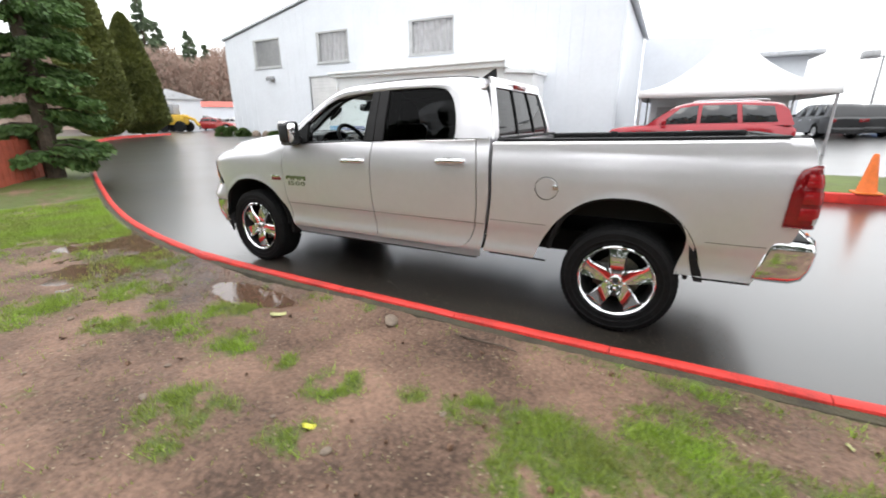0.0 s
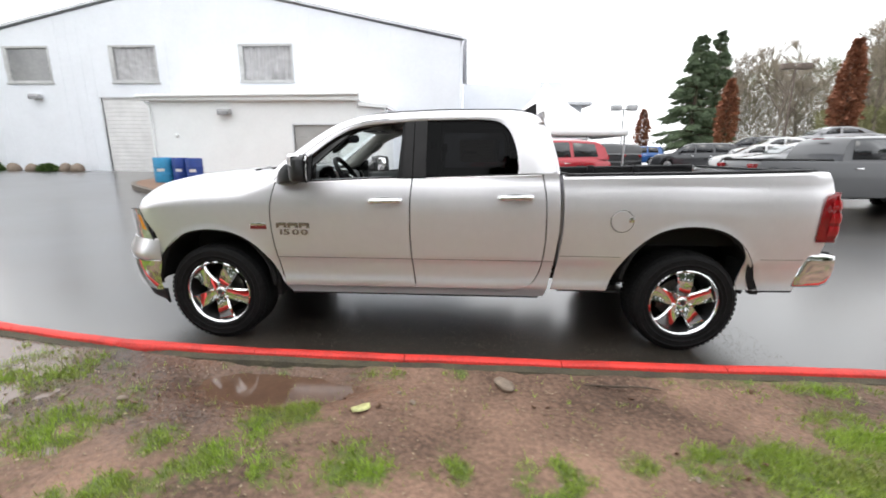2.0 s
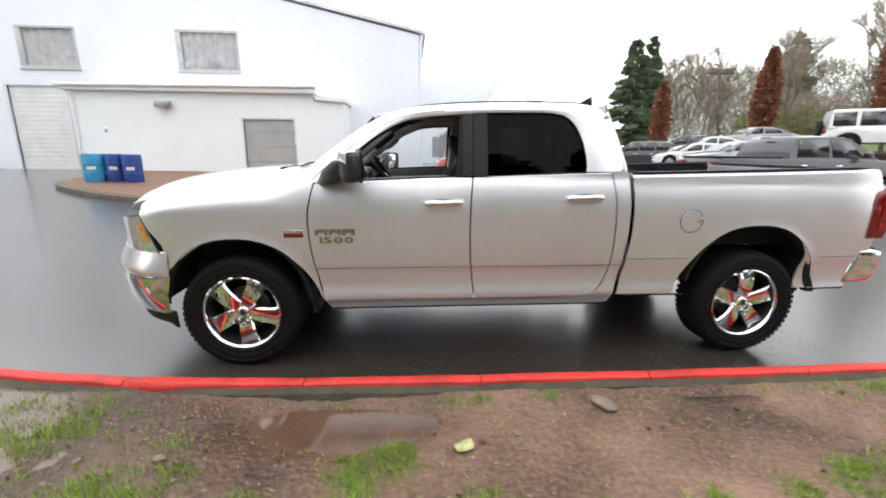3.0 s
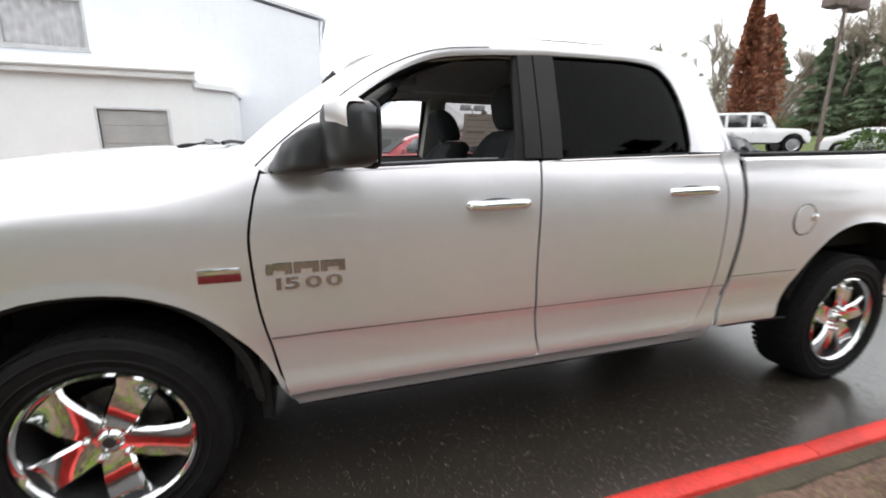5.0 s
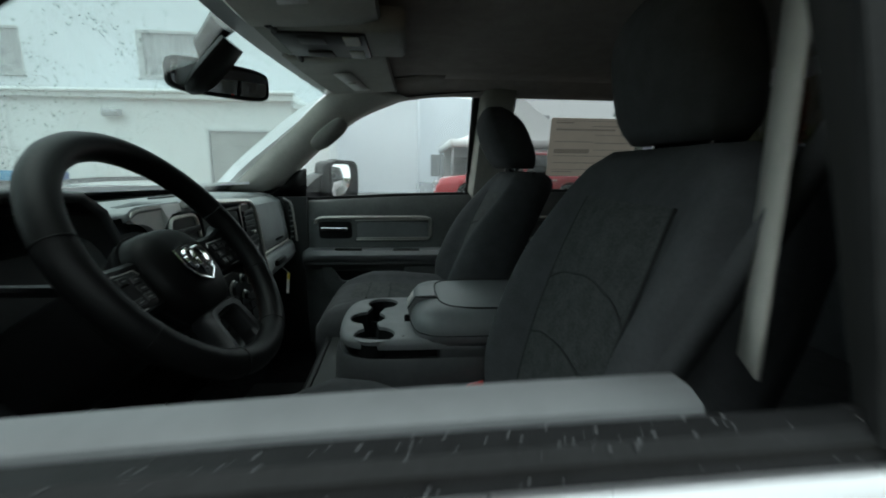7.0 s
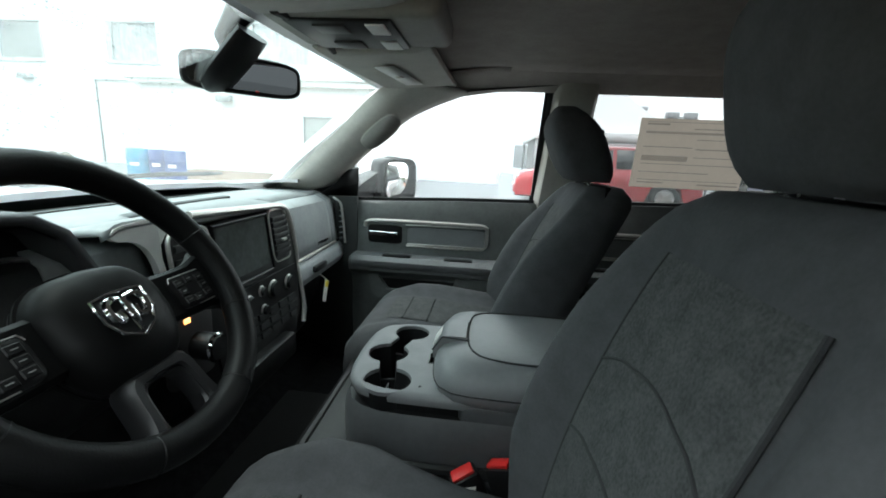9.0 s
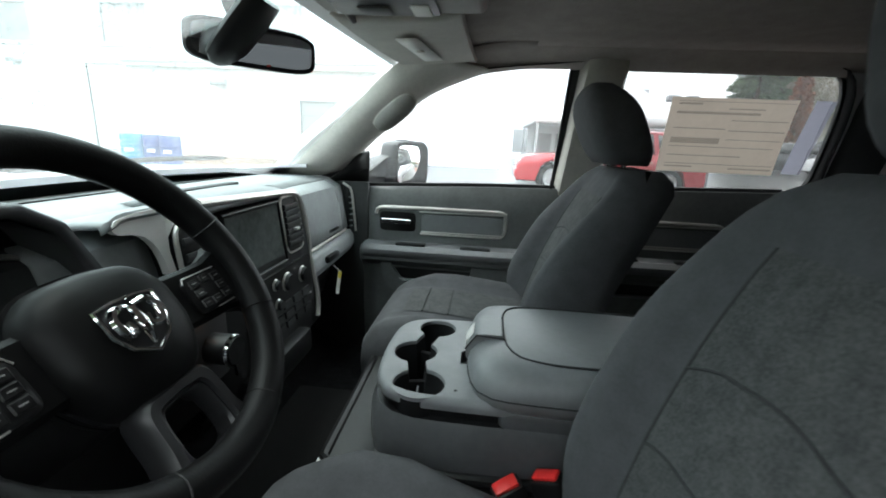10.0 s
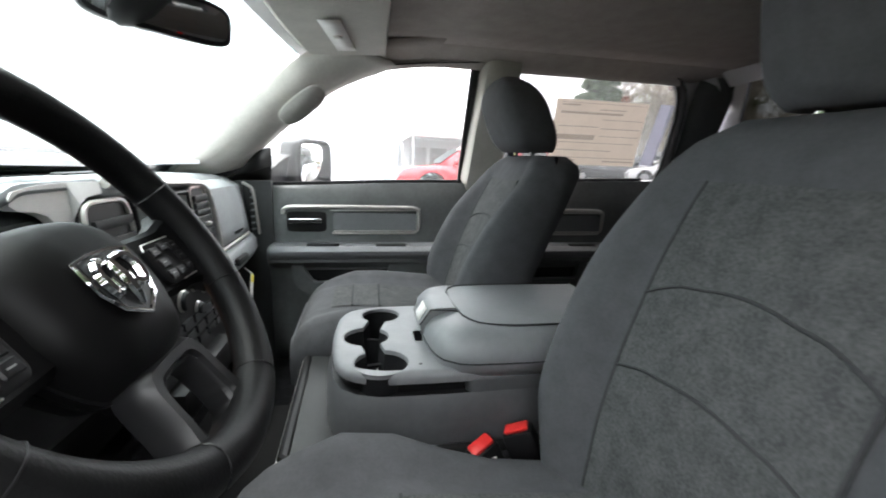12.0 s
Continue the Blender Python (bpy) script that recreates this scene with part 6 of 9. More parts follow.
for sx in (-1, 1):
    # side spokes with switch pads
    rows = [[Vector((sx * x, y0, -0.030)), Vector((sx * x, y0, z - 0.006)), Vector((sx * x, y0 + 0.006, z)), Vector((sx * x, (y0 + y1) / 2, z + 0.001)), Vector((sx * x, y1 - 0.006, z)), Vector((sx * x, y1, z - 0.006)), Vector((sx * x, y1, -0.030))] for x, y0, y1, z in ((0.055, -0.052, 0.020, -0.018), (0.075, -0.053, 0.019, -0.016), (0.11, -0.055, 0.018, -0.014), (0.145, -0.056, 0.019, -0.012), (0.168, -0.064, 0.028, -0.002), (0.178, -0.072, 0.036, 0.002))]
    part("side_spoke", moved(capped(rows), SW), COVER, swheel, "black side spoke")
    PM = SW @ Matrix.Translation((sx * 0.126, -0.021, -0.011))
    pad = part("switch_pad", moved(capped([[Vector((x, y, z)) for x, y in squircle(0, 0, a, b, 0.35, 28)] for z, a, b in ((-0.008, 0.034, 0.025), (0.001, 0.034, 0.025), (0.003, 0.031, 0.022))]), PM), STALK, swheel, "cruise and menu switch pad")
    part("pad_trim", moved(tube([(sx * x, y, 0.002) for x, y in ((-0.034, 0.018), (-0.030, 0.025), (0.028, 0.025), (0.035, 0.018), (0.035, -0.018), (0.028, -0.025), (-0.005, -0.025))], 0.0009, 6), PM), SATIN, pad, "thin silver pad edging")
    for px, py in ((-0.020, 0.014), (0.0, 0.016), (0.020, 0.013), (-0.019, 0.0), (0.020, 0.0), (-0.019, -0.014), (0.0, -0.015), (0.020, -0.013)):
        b = part("pad_button", moved(box(px - 0.008, px + 0.008, py - 0.0055, py + 0.0055, 0.002, 0.0048, 0.0012, 1), PM), STALK, pad)
        part("button_mark", moved(box(px - 0.0034, px + 0.0034, py - 0.0006, py + 0.0006, 0.0048, 0.0052), PM), MARK_GREY, b)
# lower spoke: a broad frame round an open slot
slot = [(q.x, q.y) for q in path3([(x, y, 0) for x, y in ((0.0, -0.104), (0.020, -0.106), (0.028, -0.116), (0.030, -0.150), (0.026, -0.166), (0.014, -0.171), (0.0, -0.172), (-0.014, -0.171), (-0.026, -0.166), (-0.030, -0.150), (-0.028, -0.116), (-0.020, -0.106), (0.0, -0.104))], 49)[:-1]]
outer_ring = [(q.x, q.y) for q in path3([(x, y, 0) for x, y in ((0.0, -0.084), (0.040, -0.086), (0.050, -0.100), (0.054, -0.140), (0.062, -0.168), (0.030, -0.184), (0.0, -0.187), (-0.030, -0.184), (-0.062, -0.168), (-0.054, -0.140), (-0.050, -0.100), (-0.040, -0.086), (0.0, -0.084))], 49)[:-1]]
rows = [[Vector((a[0] + (b[0] - a[0]) * k, a[1] + (b[1] - a[1]) * k, z)) for a, b in zip(slot, outer_ring)] for k, z in ((0, -0.032), (0, -0.010), (0.10, -0.006), (0.22, -0.008), (0.30, -0.003), (0.7, -0.002), (0.92, -0.008), (1, -0.018), (1, -0.032))]
bm = surf(rows, close=True)
bmesh.ops.recalc_face_normals(bm, faces=bm.faces)
part("lower_spoke", moved(bm, SW), SPOKE_GREY, swheel, "dark grey slotted lower spoke")
part("column_shroud", moved(capped([[Vector((x, y, z)) for x, y in squircle(0, -0.03, a, b, 0.6, 20)] for z, a, b in ((-0.03, 0.055, 0.05), (-0.07, 0.075, 0.065), (-0.16, 0.085, 0.075), (-0.26, 0.09, 0.08))]), SW), STALK, truck, "black steering-column shroud")
for sx, l in ((-1, 0.16),):
    part("stalk", moved(tube([(sx * 0.06, 0.01, -0.08), (sx * (0.06 + l), 0.045, -0.05)], [0.009, 0.006], 8), SW), STALK, truck)

# dashboard: one moulded section swept across the cabin
CY = 0.045
dash_sec = [(0.42, 1.335), (0.55, 1.352), (0.68, 1.358), (0.745, 1.350), (0.785, 1.325), (0.802, 1.27), (0.812, 1.20), (0.818, 1.155)]
low_sec = [(0.822, 1.148), (0.838, 1.125), (0.842, 1.09), (0.825, 1.06), (0.75, 1.035)]
knee_sec = [(0.75, 1.035), (0.72, 0.92), (0.66, 0.78), (0.55, 0.62)]


def dash_bow(y):
    return -0.03 * (abs(y) / 0.87) ** 3


def swept(sec, y0, y1, n, dx=0.0, flip=False):
    return surf([[Vector((x + dx + dash_bow(y), y, z - 0.012 * (abs(y) / 0.87) ** 3)) for x, z in sec] for y in span(y0, y1, n)], flip=flip)


dash = part("dashboard", surf([[Vector((max(x, 0.45 + 0.15 * (y / 0.88) ** 2 + 0.02 * i) + dash_bow(y), y, z - 0.012 * (abs(y) / 0.87) ** 3)) for i, (x, z) in enumerate(((0.45, 1.358), (0.55, 1.364), (0.68, 1.363), (0.745, 1.350)))] for y in span(-0.88, 0.88, 40)]), DASH_GREY, truck, "slate-grey soft dashboard top", solid=0.01)
part("glovebox_door", swept([(0.750, 1.347), (0.790, 1.325), (0.806, 1.27), (0.815, 1.20), (0.819, 1.160)], 0.345, 0.765, 14), DASH_GREY, dash, "grey upper glovebox door", solid=0.012)
part("dash_end", swept(dash_sec[3:], 0.769, 0.885, 6), DASH_GREY, dash, solid=0.01)
part("dash_face", swept(dash_sec[3:], -0.88, 0.34, 24, -0.01), DASH_DARK, dash, solid=0.01)
part("cluster_flank", swept(dash_sec[3:], -0.345, -0.17, 8, -0.003), DASH_GREY, dash, "slate-grey dash flank beside the gauges", solid=0.006)
part("silver_strip", swept([(0.822, 1.160), (0.827, 1.154), (0.824, 1.147)], 0.33, 0.80, 10), SATIN, dash, "thin silver trim strip", solid=0.004)
part("lower_dash", swept(low_sec, 0.33, 0.88, 12), DASH_GREY, dash, "grey lower dash shelf", solid=0.012)
part("lower_dash", swept(low_sec, -0.88, 0.33, 20, -0.02), DASH_DARK, dash, solid=0.012)
part("knee_panel", swept(knee_sec, -0.88, 0.88, 20), DASH_DARK, dash, solid=0.012)
part("glovebox_badge", box(0.832, 0.838, 0.60, 0.70, 1.168, 1.180, 0.002, m=Matrix.Translation((-0.03, 0, 0))), CHROME, dash, "small chrome script badge")
part("glovebox_latch", box(0.835, 0.852, 0.48, 0.58, 1.095, 1.118, 0.006), STALK, dash)
# right-hand end vent
vent = part("end_vent", box(0.770, 0.800, 0.845, 0.885, 1.13, 1.315, 0.01), STALK, dash, "black end air vent")
for k in range(7):
    part("vane", box(0.772, 0.808, 0.848, 0.883, 1.145 + 0.024 * k, 1.151 + 0.024 * k, 0.001, 1), DASH_GREY, vent)
part("vent_trim", tube(path3([(0.775, 0.840, 1.325), (0.808, 0.842, 1.30), (0.818, 0.844, 1.22), (0.825, 0.846, 1.13)], 14), 0.005, 6), SATIN, dash, "silver vent trim")
# defroster slot and small grille on top
part("defroster", swept([(0.535, 1.3655), (0.547, 1.3665), (0.549, 1.360)], -0.5, 0.5, 16), STALK, dash, "black defroster slot", solid=0.004)
part("sensor", box(0.60, 0.64, -0.62, -0.56, 1.358, 1.366, 0.003), LABEL_WHITE, dash)

# centre stack
stack = part("dash_centre_panel", surf([[Vector((x, CY + y, z)) for y in span(-0.20, 0.288, 9)] for x, z in ((0.735, 1.362), (0.80, 1.352), (0.822, 1.335), (0.838, 1.25), (0.852, 1.16), (0.868, 1.06), (0.872, 0.97), (0.83, 0.92), (0.78, 0.90))], flip=True), STALK, truck, "black dashboard centre panel", solid=0.02)
part("stack_hood", surf([[Vector((x, CY + y, z - 0.10 * (y / 0.26) ** 4 * 0.2)) for y in span(-0.14, 0.28, 13)] for x, z in ((0.66, 1.362), (0.72, 1.378), (0.785, 1.376), (0.826, 1.358))], flip=True), DASH_GREY, stack, "grey hood over the screen", solid=0.012)
part("top_vent", box(0.705, 0.728, CY - 0.06, CY + 0.16, 1.372, 1.3815, 0.003, m=None), DASH_DARK, stack)


def face_x(z):
    return 0.816 + (1.345 - z) * 0.12


def stack_pt(y, z, out=0.0):
    return Vector((face_x(z) + out, CY + y, z + out * 0.15))


def stack_plate(outline, d0, d1):
    bm = bmesh.new()
    a = [bm.verts.new(stack_pt(y, z, d0)) for y, z in outline]
    b = [bm.verts.new(stack_pt(y, z, d1)) for y, z in outline]
    bm.faces.new(b)
    for i in range(len(a)):
        j = (i + 1) % len(a)
        bm.faces.new((a[i], a[j], b[j], b[i]))
    bmesh.ops.recalc_face_normals(bm, faces=bm.faces)
    return bm


part("bezel", tube(path3([stack_pt(y, z, 0.010) for y, z in ((-0.13, 1.370), (-0.05, 1.366), (0.10, 1.358), (0.235, 1.350), (0.272, 1.335), (0.290, 1.295), (0.297, 1.22), (0.292, 1.165))], 50), 0.0085, 8), SATIN, stack, "satin silver bezel")
part("screen", stack_plate([(-0.066, 1.192), (0.148, 1.192), (0.148, 1.330), (-0.066, 1.330)], 0.0, 0.012), SCREEN, stack, "dark touchscreen")
part("screen_frame", tube([stack_pt(y, z, 0.010) for y, z in ((-0.072, 1.185), (0.154, 1.185), (0.154, 1.336), (-0.072, 1.336))], 0.006, 8, closed=True), STALK, stack)
# brushed panel beside the cluster
pan = [(0.812 + 0.10 * (1.372 - z) + (0.008 if y > -0.156 else 0.0), y, z) for y, z in ((-0.259, 1.362), (-0.252, 1.369), (-0.238, 1.372), (-0.210, 1.375), (-0.16, 1.376), (-0.10, 1.374), (-0.098, 1.357), (-0.135, 1.354), (-0.152, 1.345), (-0.160, 1.325), (-0.162, 1.30), (-0.156, 1.262), (-0.172, 1.262), (-0.177, 1.288), (-0.184, 1.308), (-0.194, 1.324), (-0.207, 1.336), (-0.225, 1.343), (-0.250, 1.347), (-0.260, 1.354))]
bm = bmesh.new()
front = [bm.verts.new(Vector(q) + Vector((0.004, -0.002, 0))) for q in pan]
rear = [bm.verts.new(Vector(q) - Vector((0.012, 0, 0))) for q in pan]
bm.faces.new(front)
for i in range(len(pan)):
    j = (i + 1) % len(pan)
    bm.faces.new((front[j], front[i], rear[i], rear[j]))
bmesh.ops.triangulate(bm, faces=[f for f in bm.faces if len(f.verts) > 4])
bmesh.ops.recalc_face_normals(bm, faces=bm.faces)
part("brushed_panel", bm, BRUSHED, stack, "brushed silver panel beside the air vent")
part("panel_brow", surf([[Vector((x, y, 1.357 + (0.021 - 0.012 * smooth01((-0.235 - y) / 0.04)) * smooth01((x - 0.69) / 0.115) - (0.012 if x > 0.815 else 0))) for x in (0.68, 0.71, 0.74, 0.77, 0.80, 0.812, 0.818)] for y in span(-0.275, -0.085, 14)]), DASH_GREY, stack, "grey dash moulding over the silver panel", solid=0.008)
for y0, n in ((-0.142, 4), (0.215, 7)):
    w0 = 0.056 if y0 < 0 else 0.046
    v = part("air_vent", stack_plate([(y0 - w0, 1.20), (y0 + w0, 1.20), (y0 + w0, 1.34), (y0 - w0, 1.34)], 0.0, 0.008), STALK, stack, "black air vent with thin vanes")
    for k in range(n):
        z = 1.212 + (0.112 / n) * (k + 0.5)
        part("vane", tube([stack_pt(y0 - w0 + 0.006, z, 0.015), stack_pt(y0 + w0 - 0.006, z, 0.015)], 0.0042, 6, flat=2.0), DASH_DARK, v)
    part("vent_ring", tube([stack_pt(y, z, 0.009) for y, z in squircle(y0, 1.270, w0 + 0.003, 0.074, 0.35, 28)], 0.0045, 6, closed=True), SATIN, stack, "silver vent surround")
    part("vent_tab", box(-0.006, 0.006, -0.01, 0.01, -0.004, 0.004, 0.002, m=Matrix.Translation(stack_pt(y0, 1.255, 0.022))), SATIN, v)
# climate panel
part("climate_panel", stack_plate([(-0.13, 1.02), (0.25, 1.02), (0.265, 1.172), (-0.14, 1.172)], 0.012, 0.020), STALK, stack, "black climate control panel")
for y, z, r in ((0.0, 1.135, 0.020), (0.062, 1.150, 0.012), (0.118, 1.14, 0.022), (0.205, 1.135, 0.020), (0.06, 1.10, 0.013)):
    bm = lathe([(0.0, 0.034), (r * 0.86, 0.034), (r, 0.028), (r, 0.018)], 24, "x", stack_pt(y, z, 0))
    k = part("knob", bm, STALK, stack, "black control knob with a silver ring")
    part("knob_ring", lathe([(r, 0.020), (r + 0.003, 0.022), (r, 0.026)], 24, "x", stack_pt(y, z, 0)), SATIN, k)
for r0 in range(3):
    for c in range(6):
        part("button", stack_plate([(-0.075 + c * 0.052, 1.092 - r0 * 0.024), (-0.033 + c * 0.052, 1.092 - r0 * 0.024), (-0.033 + c * 0.052, 1.076 - r0 * 0.024), (-0.075 + c * 0.052, 1.076 - r0 * 0.024)], 0.018, 0.026), DASH_DARK, stack)
part("stack_side_trim", tube(path3([stack_pt(0.292, 1.17, 0.010), stack_pt(0.285, 1.10, 0.016), stack_pt(0.280, 1.03, 0.02), stack_pt(0.262, 0.985, 0.02)], 14), 0.008, 8), SATIN, stack, "silver trim down the stack's edge")
part("socket", lathe([(0.0, 0.024), (0.012, 0.024), (0.014, 0.018)], 16, "x", stack_pt(0.235, 1.06, 0)), GLOSS_BLACK, stack)
part("lower_bin", box(0.83, 0.905, CY - 0.12, CY + 0.17, 0.93, 1.0, 0.015), STALK, stack)
# rotary shifter left of the stack
part("shifter_panel", box(0.86, 0.892, -0.235, -0.125, 1.06, 1.215, 0.012), GLOSS_BLACK, stack, "black shifter panel")
part("shifter_knob", lathe([(0.0, 0.048), (0.024, 0.046), (0.027, 0.036), (0.027, 0.0)], 28, "x", (0.892, -0.178, 1.135)), STALK, stack, "black rotary shifter")
part("shifter_ring", lathe([(0.0268, 0.044), (0.029, 0.040), (0.0268, 0.036)], 28, "x", (0.892, -0.178, 1.135)), CHROME, stack, "chrome shifter ring")
part("warning_lamp", box(0.892, 0.895, -0.21, -0.196, 1.19, 1.199), LAMP_ON, stack, "small amber lamp")

# instrument cluster
hood = []
for x, k in ((0.62, 0.90), (0.70, 0.98), (0.78, 1.0), (0.838, 1.0), (0.845, 0.98)):
    hood.append([Vector((x - 0.03 * abs(y + 0.47) / 0.25, y, 1.18 + (z - 1.18) * k)) for y, z in [(-0.735, 1.20), (-0.725, 1.32), (-0.69, 1.385), (-0.62, 1.415), (-0.50, 1.425), (-0.385, 1.414), (-0.335, 1.385), (-0.290, 1.31), (-0.268, 1.20)]])
cluster = part("instrument_hood", surf(hood, flip=True), CONSOLE_GREY, truck, "grey instrument hood", solid=0.015)
part("hood_lining", surf([[Vector((q.x - 0.016, -0.475 + (q.y + 0.475) * 0.965, 1.18 + (q.z - 1.18) * 0.93)) for q in r] for r in hood], flip=True), STALK, cluster, "black hood lining")
part("cluster_panel", box(0.735, 0.745, -0.71, -0.29, 1.17, 1.38), STALK, cluster)
for y in (-0.60, -0.375):
    part("gauge_ring", lathe([(0.062, 0.758), (0.066, 0.766), (0.070, 0.758)], 36, "x", (0, y, 1.275)), SATIN, cluster, "silver gauge ring")
    g = part("gauge", lathe([(0.0, 0.757), (0.062, 0.757)], 36, "x", (0, y, 1.275)), GLOSS_BLACK, cluster)
    for k in range(11):
        a = math.radians(-40 + 26 * k)
        part("tick", tube([(0.759, y + 0.046 * math.cos(a), 1.275 + 0.046 * math.sin(a)), (0.759, y + 0.057 * math.cos(a), 1.275 + 0.057 * math.sin(a))], 0.0012, 4), LABEL_WHITE, g)
    part("needle", tube([(0.761, y, 1.275), (0.761, y - 0.03, 1.235)], 0.0016, 5), BUCKLE_RED, g)

# paper tag hanging under the dash
tag = thing("paper_tag", "small white paper tag with a yellow band hanging under the dash", "tag")
TG = Matrix.Translation((0.875, 0.505, 1.045)) @ Matrix.Rotation(radians(-22), 4, "X")
part("sheet", box(-0.0008, 0.0008, -0.016, 0.016, -0.058, 0.02, m=TG), LABEL_WHITE, tag)
part("band", box(0.001, 0.0016, -0.0155, 0.0155, -0.005, 0.018, m=TG), LABEL_YELLOW, tag, "yellow band")
part("string", tube([TG @ Vector((0, 0, 0.02)), (0.862, 0.487, 1.09)], 0.0016, 5), LABEL_WHITE, tag)


# seats
def seat_back(y0, s, bolster=1.0):
    """The backrest's front depth and outline by height; s is the sign of the outboard side."""
    top = 0.515
    rows_f = []
    width = tab([(0.0, 0.235), (0.15, 0.262), (0.32, 0.260), (0.42, 0.245), (0.48, 0.215), (0.515, 0.150)])
    lean = tab([(0.0, 0.0), (0.2, 0.045), (0.4, 0.115), (0.545, 0.185)])
    bol = tab([(0.0, 0.030), (0.14, 0.060), (0.30, 0.050), (0.44, 0.018), (0.545, 0.0)])
    for v in span(0, top, 22):
        w, l, b = width(v), lean(v), bol(v) * bolster
        f, r = [], []
        for u in span(-1, 1, 31):
            edge = max(0.0, (abs(u) - 0.90) / 0.10)
            x = 1.530 + l - b * smooth01((abs(u) - 0.50) / 0.32) + 0.06 * edge**2 + 0.03 * smooth01((v - 0.50) / 0.045)
            crease = 0.006 * math.exp(-((abs(u) - 0.60) / 0.03) ** 2) * (1 - smooth01((v - 0.40) / 0.07))
            f.append(Vector((x + crease, y0 + u * w, 0.935 + v)))
            r.append(Vector((1.530 + l + 0.135 - 0.05 * edge**2 - 0.06 * smooth01((v - 0.47) / 0.075), y0 + u * w, 0.935 + v)))
        rows_f.append(f + r[::-1])
    return rows_f


def build_seat(y0, s, name, lift=0.0, back=0.0, upright=0.0, tall=1.0, nod=0.0, bolster=1.0):
    seat = new(name)
    seat.parent = truck
    seat["label"] = "grey cloth front seat with a patterned insert"
    rows = seat_back(y0, s, bolster)
    for r in rows:
        for p in r:
            p.x -= upright * (1.45 - p.z) / 0.515
            p.z = 0.935 + (p.z - 0.935) * tall
    part("backrest", capped(rows), FABRIC, seat, sharp=60)
    # patterned insert, proud of the cloth
    ins = []
    for r in rows[1:-3]:
        ins.append([p + Vector((-0.004, 0, 0.0)) for p in r[7:24]])
    part("back_insert", surf(ins, flip=True), INSERT, seat, "patterned cloth insert", sharp=60)
    for k in (7, 23):
        part("piping", tube([r[k] + Vector((-0.003, 0, 0)) for r in rows[1:-3]], 0.0028, 6), SEAM, seat)
    for zc, dip in ((0.185, 0.022), (0.295, 0.032)):
        pts = []
        for u in span(-0.53, 0.53, 15):
            v = zc + 0.035 - dip * (u / 0.53) ** 2
            i = min(21, max(0, int(round(v / 0.515 * 21))))
            r = rows[i]
            j = int(round((u + 1) / 2 * 30))
            f = v / 0.515 * 21 - i
            r2 = rows[min(21, max(0, i + (1 if f > 0 else -1)))]
            pts.append(r[j].lerp(r2[j], abs(f)) + Vector((-0.0045, 0, 0)))
        part("stitch_line", tube(pts, 0.0022, 6), SEAM, seat)
    # cushion
    rows = []
    hw = tab([(1.02, 0.19), (1.05, 0.215), (1.12, 0.235), (1.30, 0.255), (1.62, 0.235)])
    tz = tab([(1.02, 0.925), (1.04, 0.962), (1.09, 0.992), (1.20, 1.000), (1.40, 0.985), (1.62, 0.965)])
    for x in (1.015, 1.02, 1.03, 1.05, 1.08, 1.12, 1.18, 1.26, 1.34, 1.42, 1.50, 1.58, 1.64):
        w, z = hw(max(x, 1.02)), tz(max(x, 1.02))
        ring = []
        for u in span(-1, 1, 25):
            e = max(0.0, (abs(u) - 0.84) / 0.16)
            ring.append(Vector((x, y0 + u * w, z + 0.028 * smooth01((abs(u) - 0.52) / 0.25) * smooth01((x - 1.05) / 0.15) - 0.06 * e**2.2 - 0.005 * math.exp(-((abs(u) - 0.58) / 0.03) ** 2) - 0.060 * smooth01((x - 1.18) / 0.25) * smooth01((-s * u - 0.35) / 0.5))))
        ring += [Vector((x, y0 + w * 1.0, 0.86)), Vector((x, y0 + w * 0.95, 0.80)), Vector((x, y0 - w * 0.95, 0.80)), Vector((x, y0 - w, 0.86))]
        rows.append(ring)
    part("cushion", capped(rows), FABRIC, seat, sharp=60)
    part("cushion_insert", surf([[p + Vector((0, 0, 0.003)) for p in r[7:18]] for r in rows[5:]]), INSERT, seat, "patterned cloth insert", sharp=60)
    for x in (1.16, 1.30):
        i = min(range(len(rows)), key=lambda q: abs(rows[q][0].x - x))
        part("stitch_line", tube([p + Vector((0, 0, 0.0035)) for p in rows[i][7:18]], 0.0028, 6), SEAM, seat)
    part("seat_base", box(1.08, 1.62, y0 - 0.22, y0 + 0.22, 0.60, 0.82, 0.03), STALK, seat)
    # headrest on two posts
    rows = []
    for v in span(0, 1, 12):
        z = (1.462 + lift) + 0.208 * v
        k = 1 - abs(2 * v - 0.9) ** 4 * 0.34
        d = 0.058 * (1 - abs(2 * v - 0.85) ** 3 * 0.42)
        xc = 1.705 + back + nod * 0.35 - (0.040 + nod) * v
        rows.append([Vector((xc + x, y0 + y, z)) for x, y in squircle(0, 0, d * (1.1 + nod * 5), (0.140 - back * 0.4) * k, 0.62 - nod * 4, 28)])
    part("headrest", capped(rows), FABRIC, seat, "padded grey headrest", sharp=60)
    for dy in (-0.07, 0.07):
        part("headrest_post", tube([(1.735 + back * 0.5, y0 + dy, 1.40), (1.705 + back, y0 + dy, 1.48 + lift)], 0.007, 10), CHROME, seat, "chrome headrest post")
    for dy in (-0.07, 0.07):
        part("post_collar", lathe([(0.0, 0.0), (0.014, 0.0), (0.014, -0.02)], 14, "z", (1.732 + back * 0.6, y0 + dy, 1.452)), STALK, seat)
    return seat


build_seat(-0.462, -1, "driver_seat", 0.034, 0.040, tall=1.075)
build_seat(0.475, 1, "passenger_seat", upright=0.04, nod=0.045, bolster=1.3)
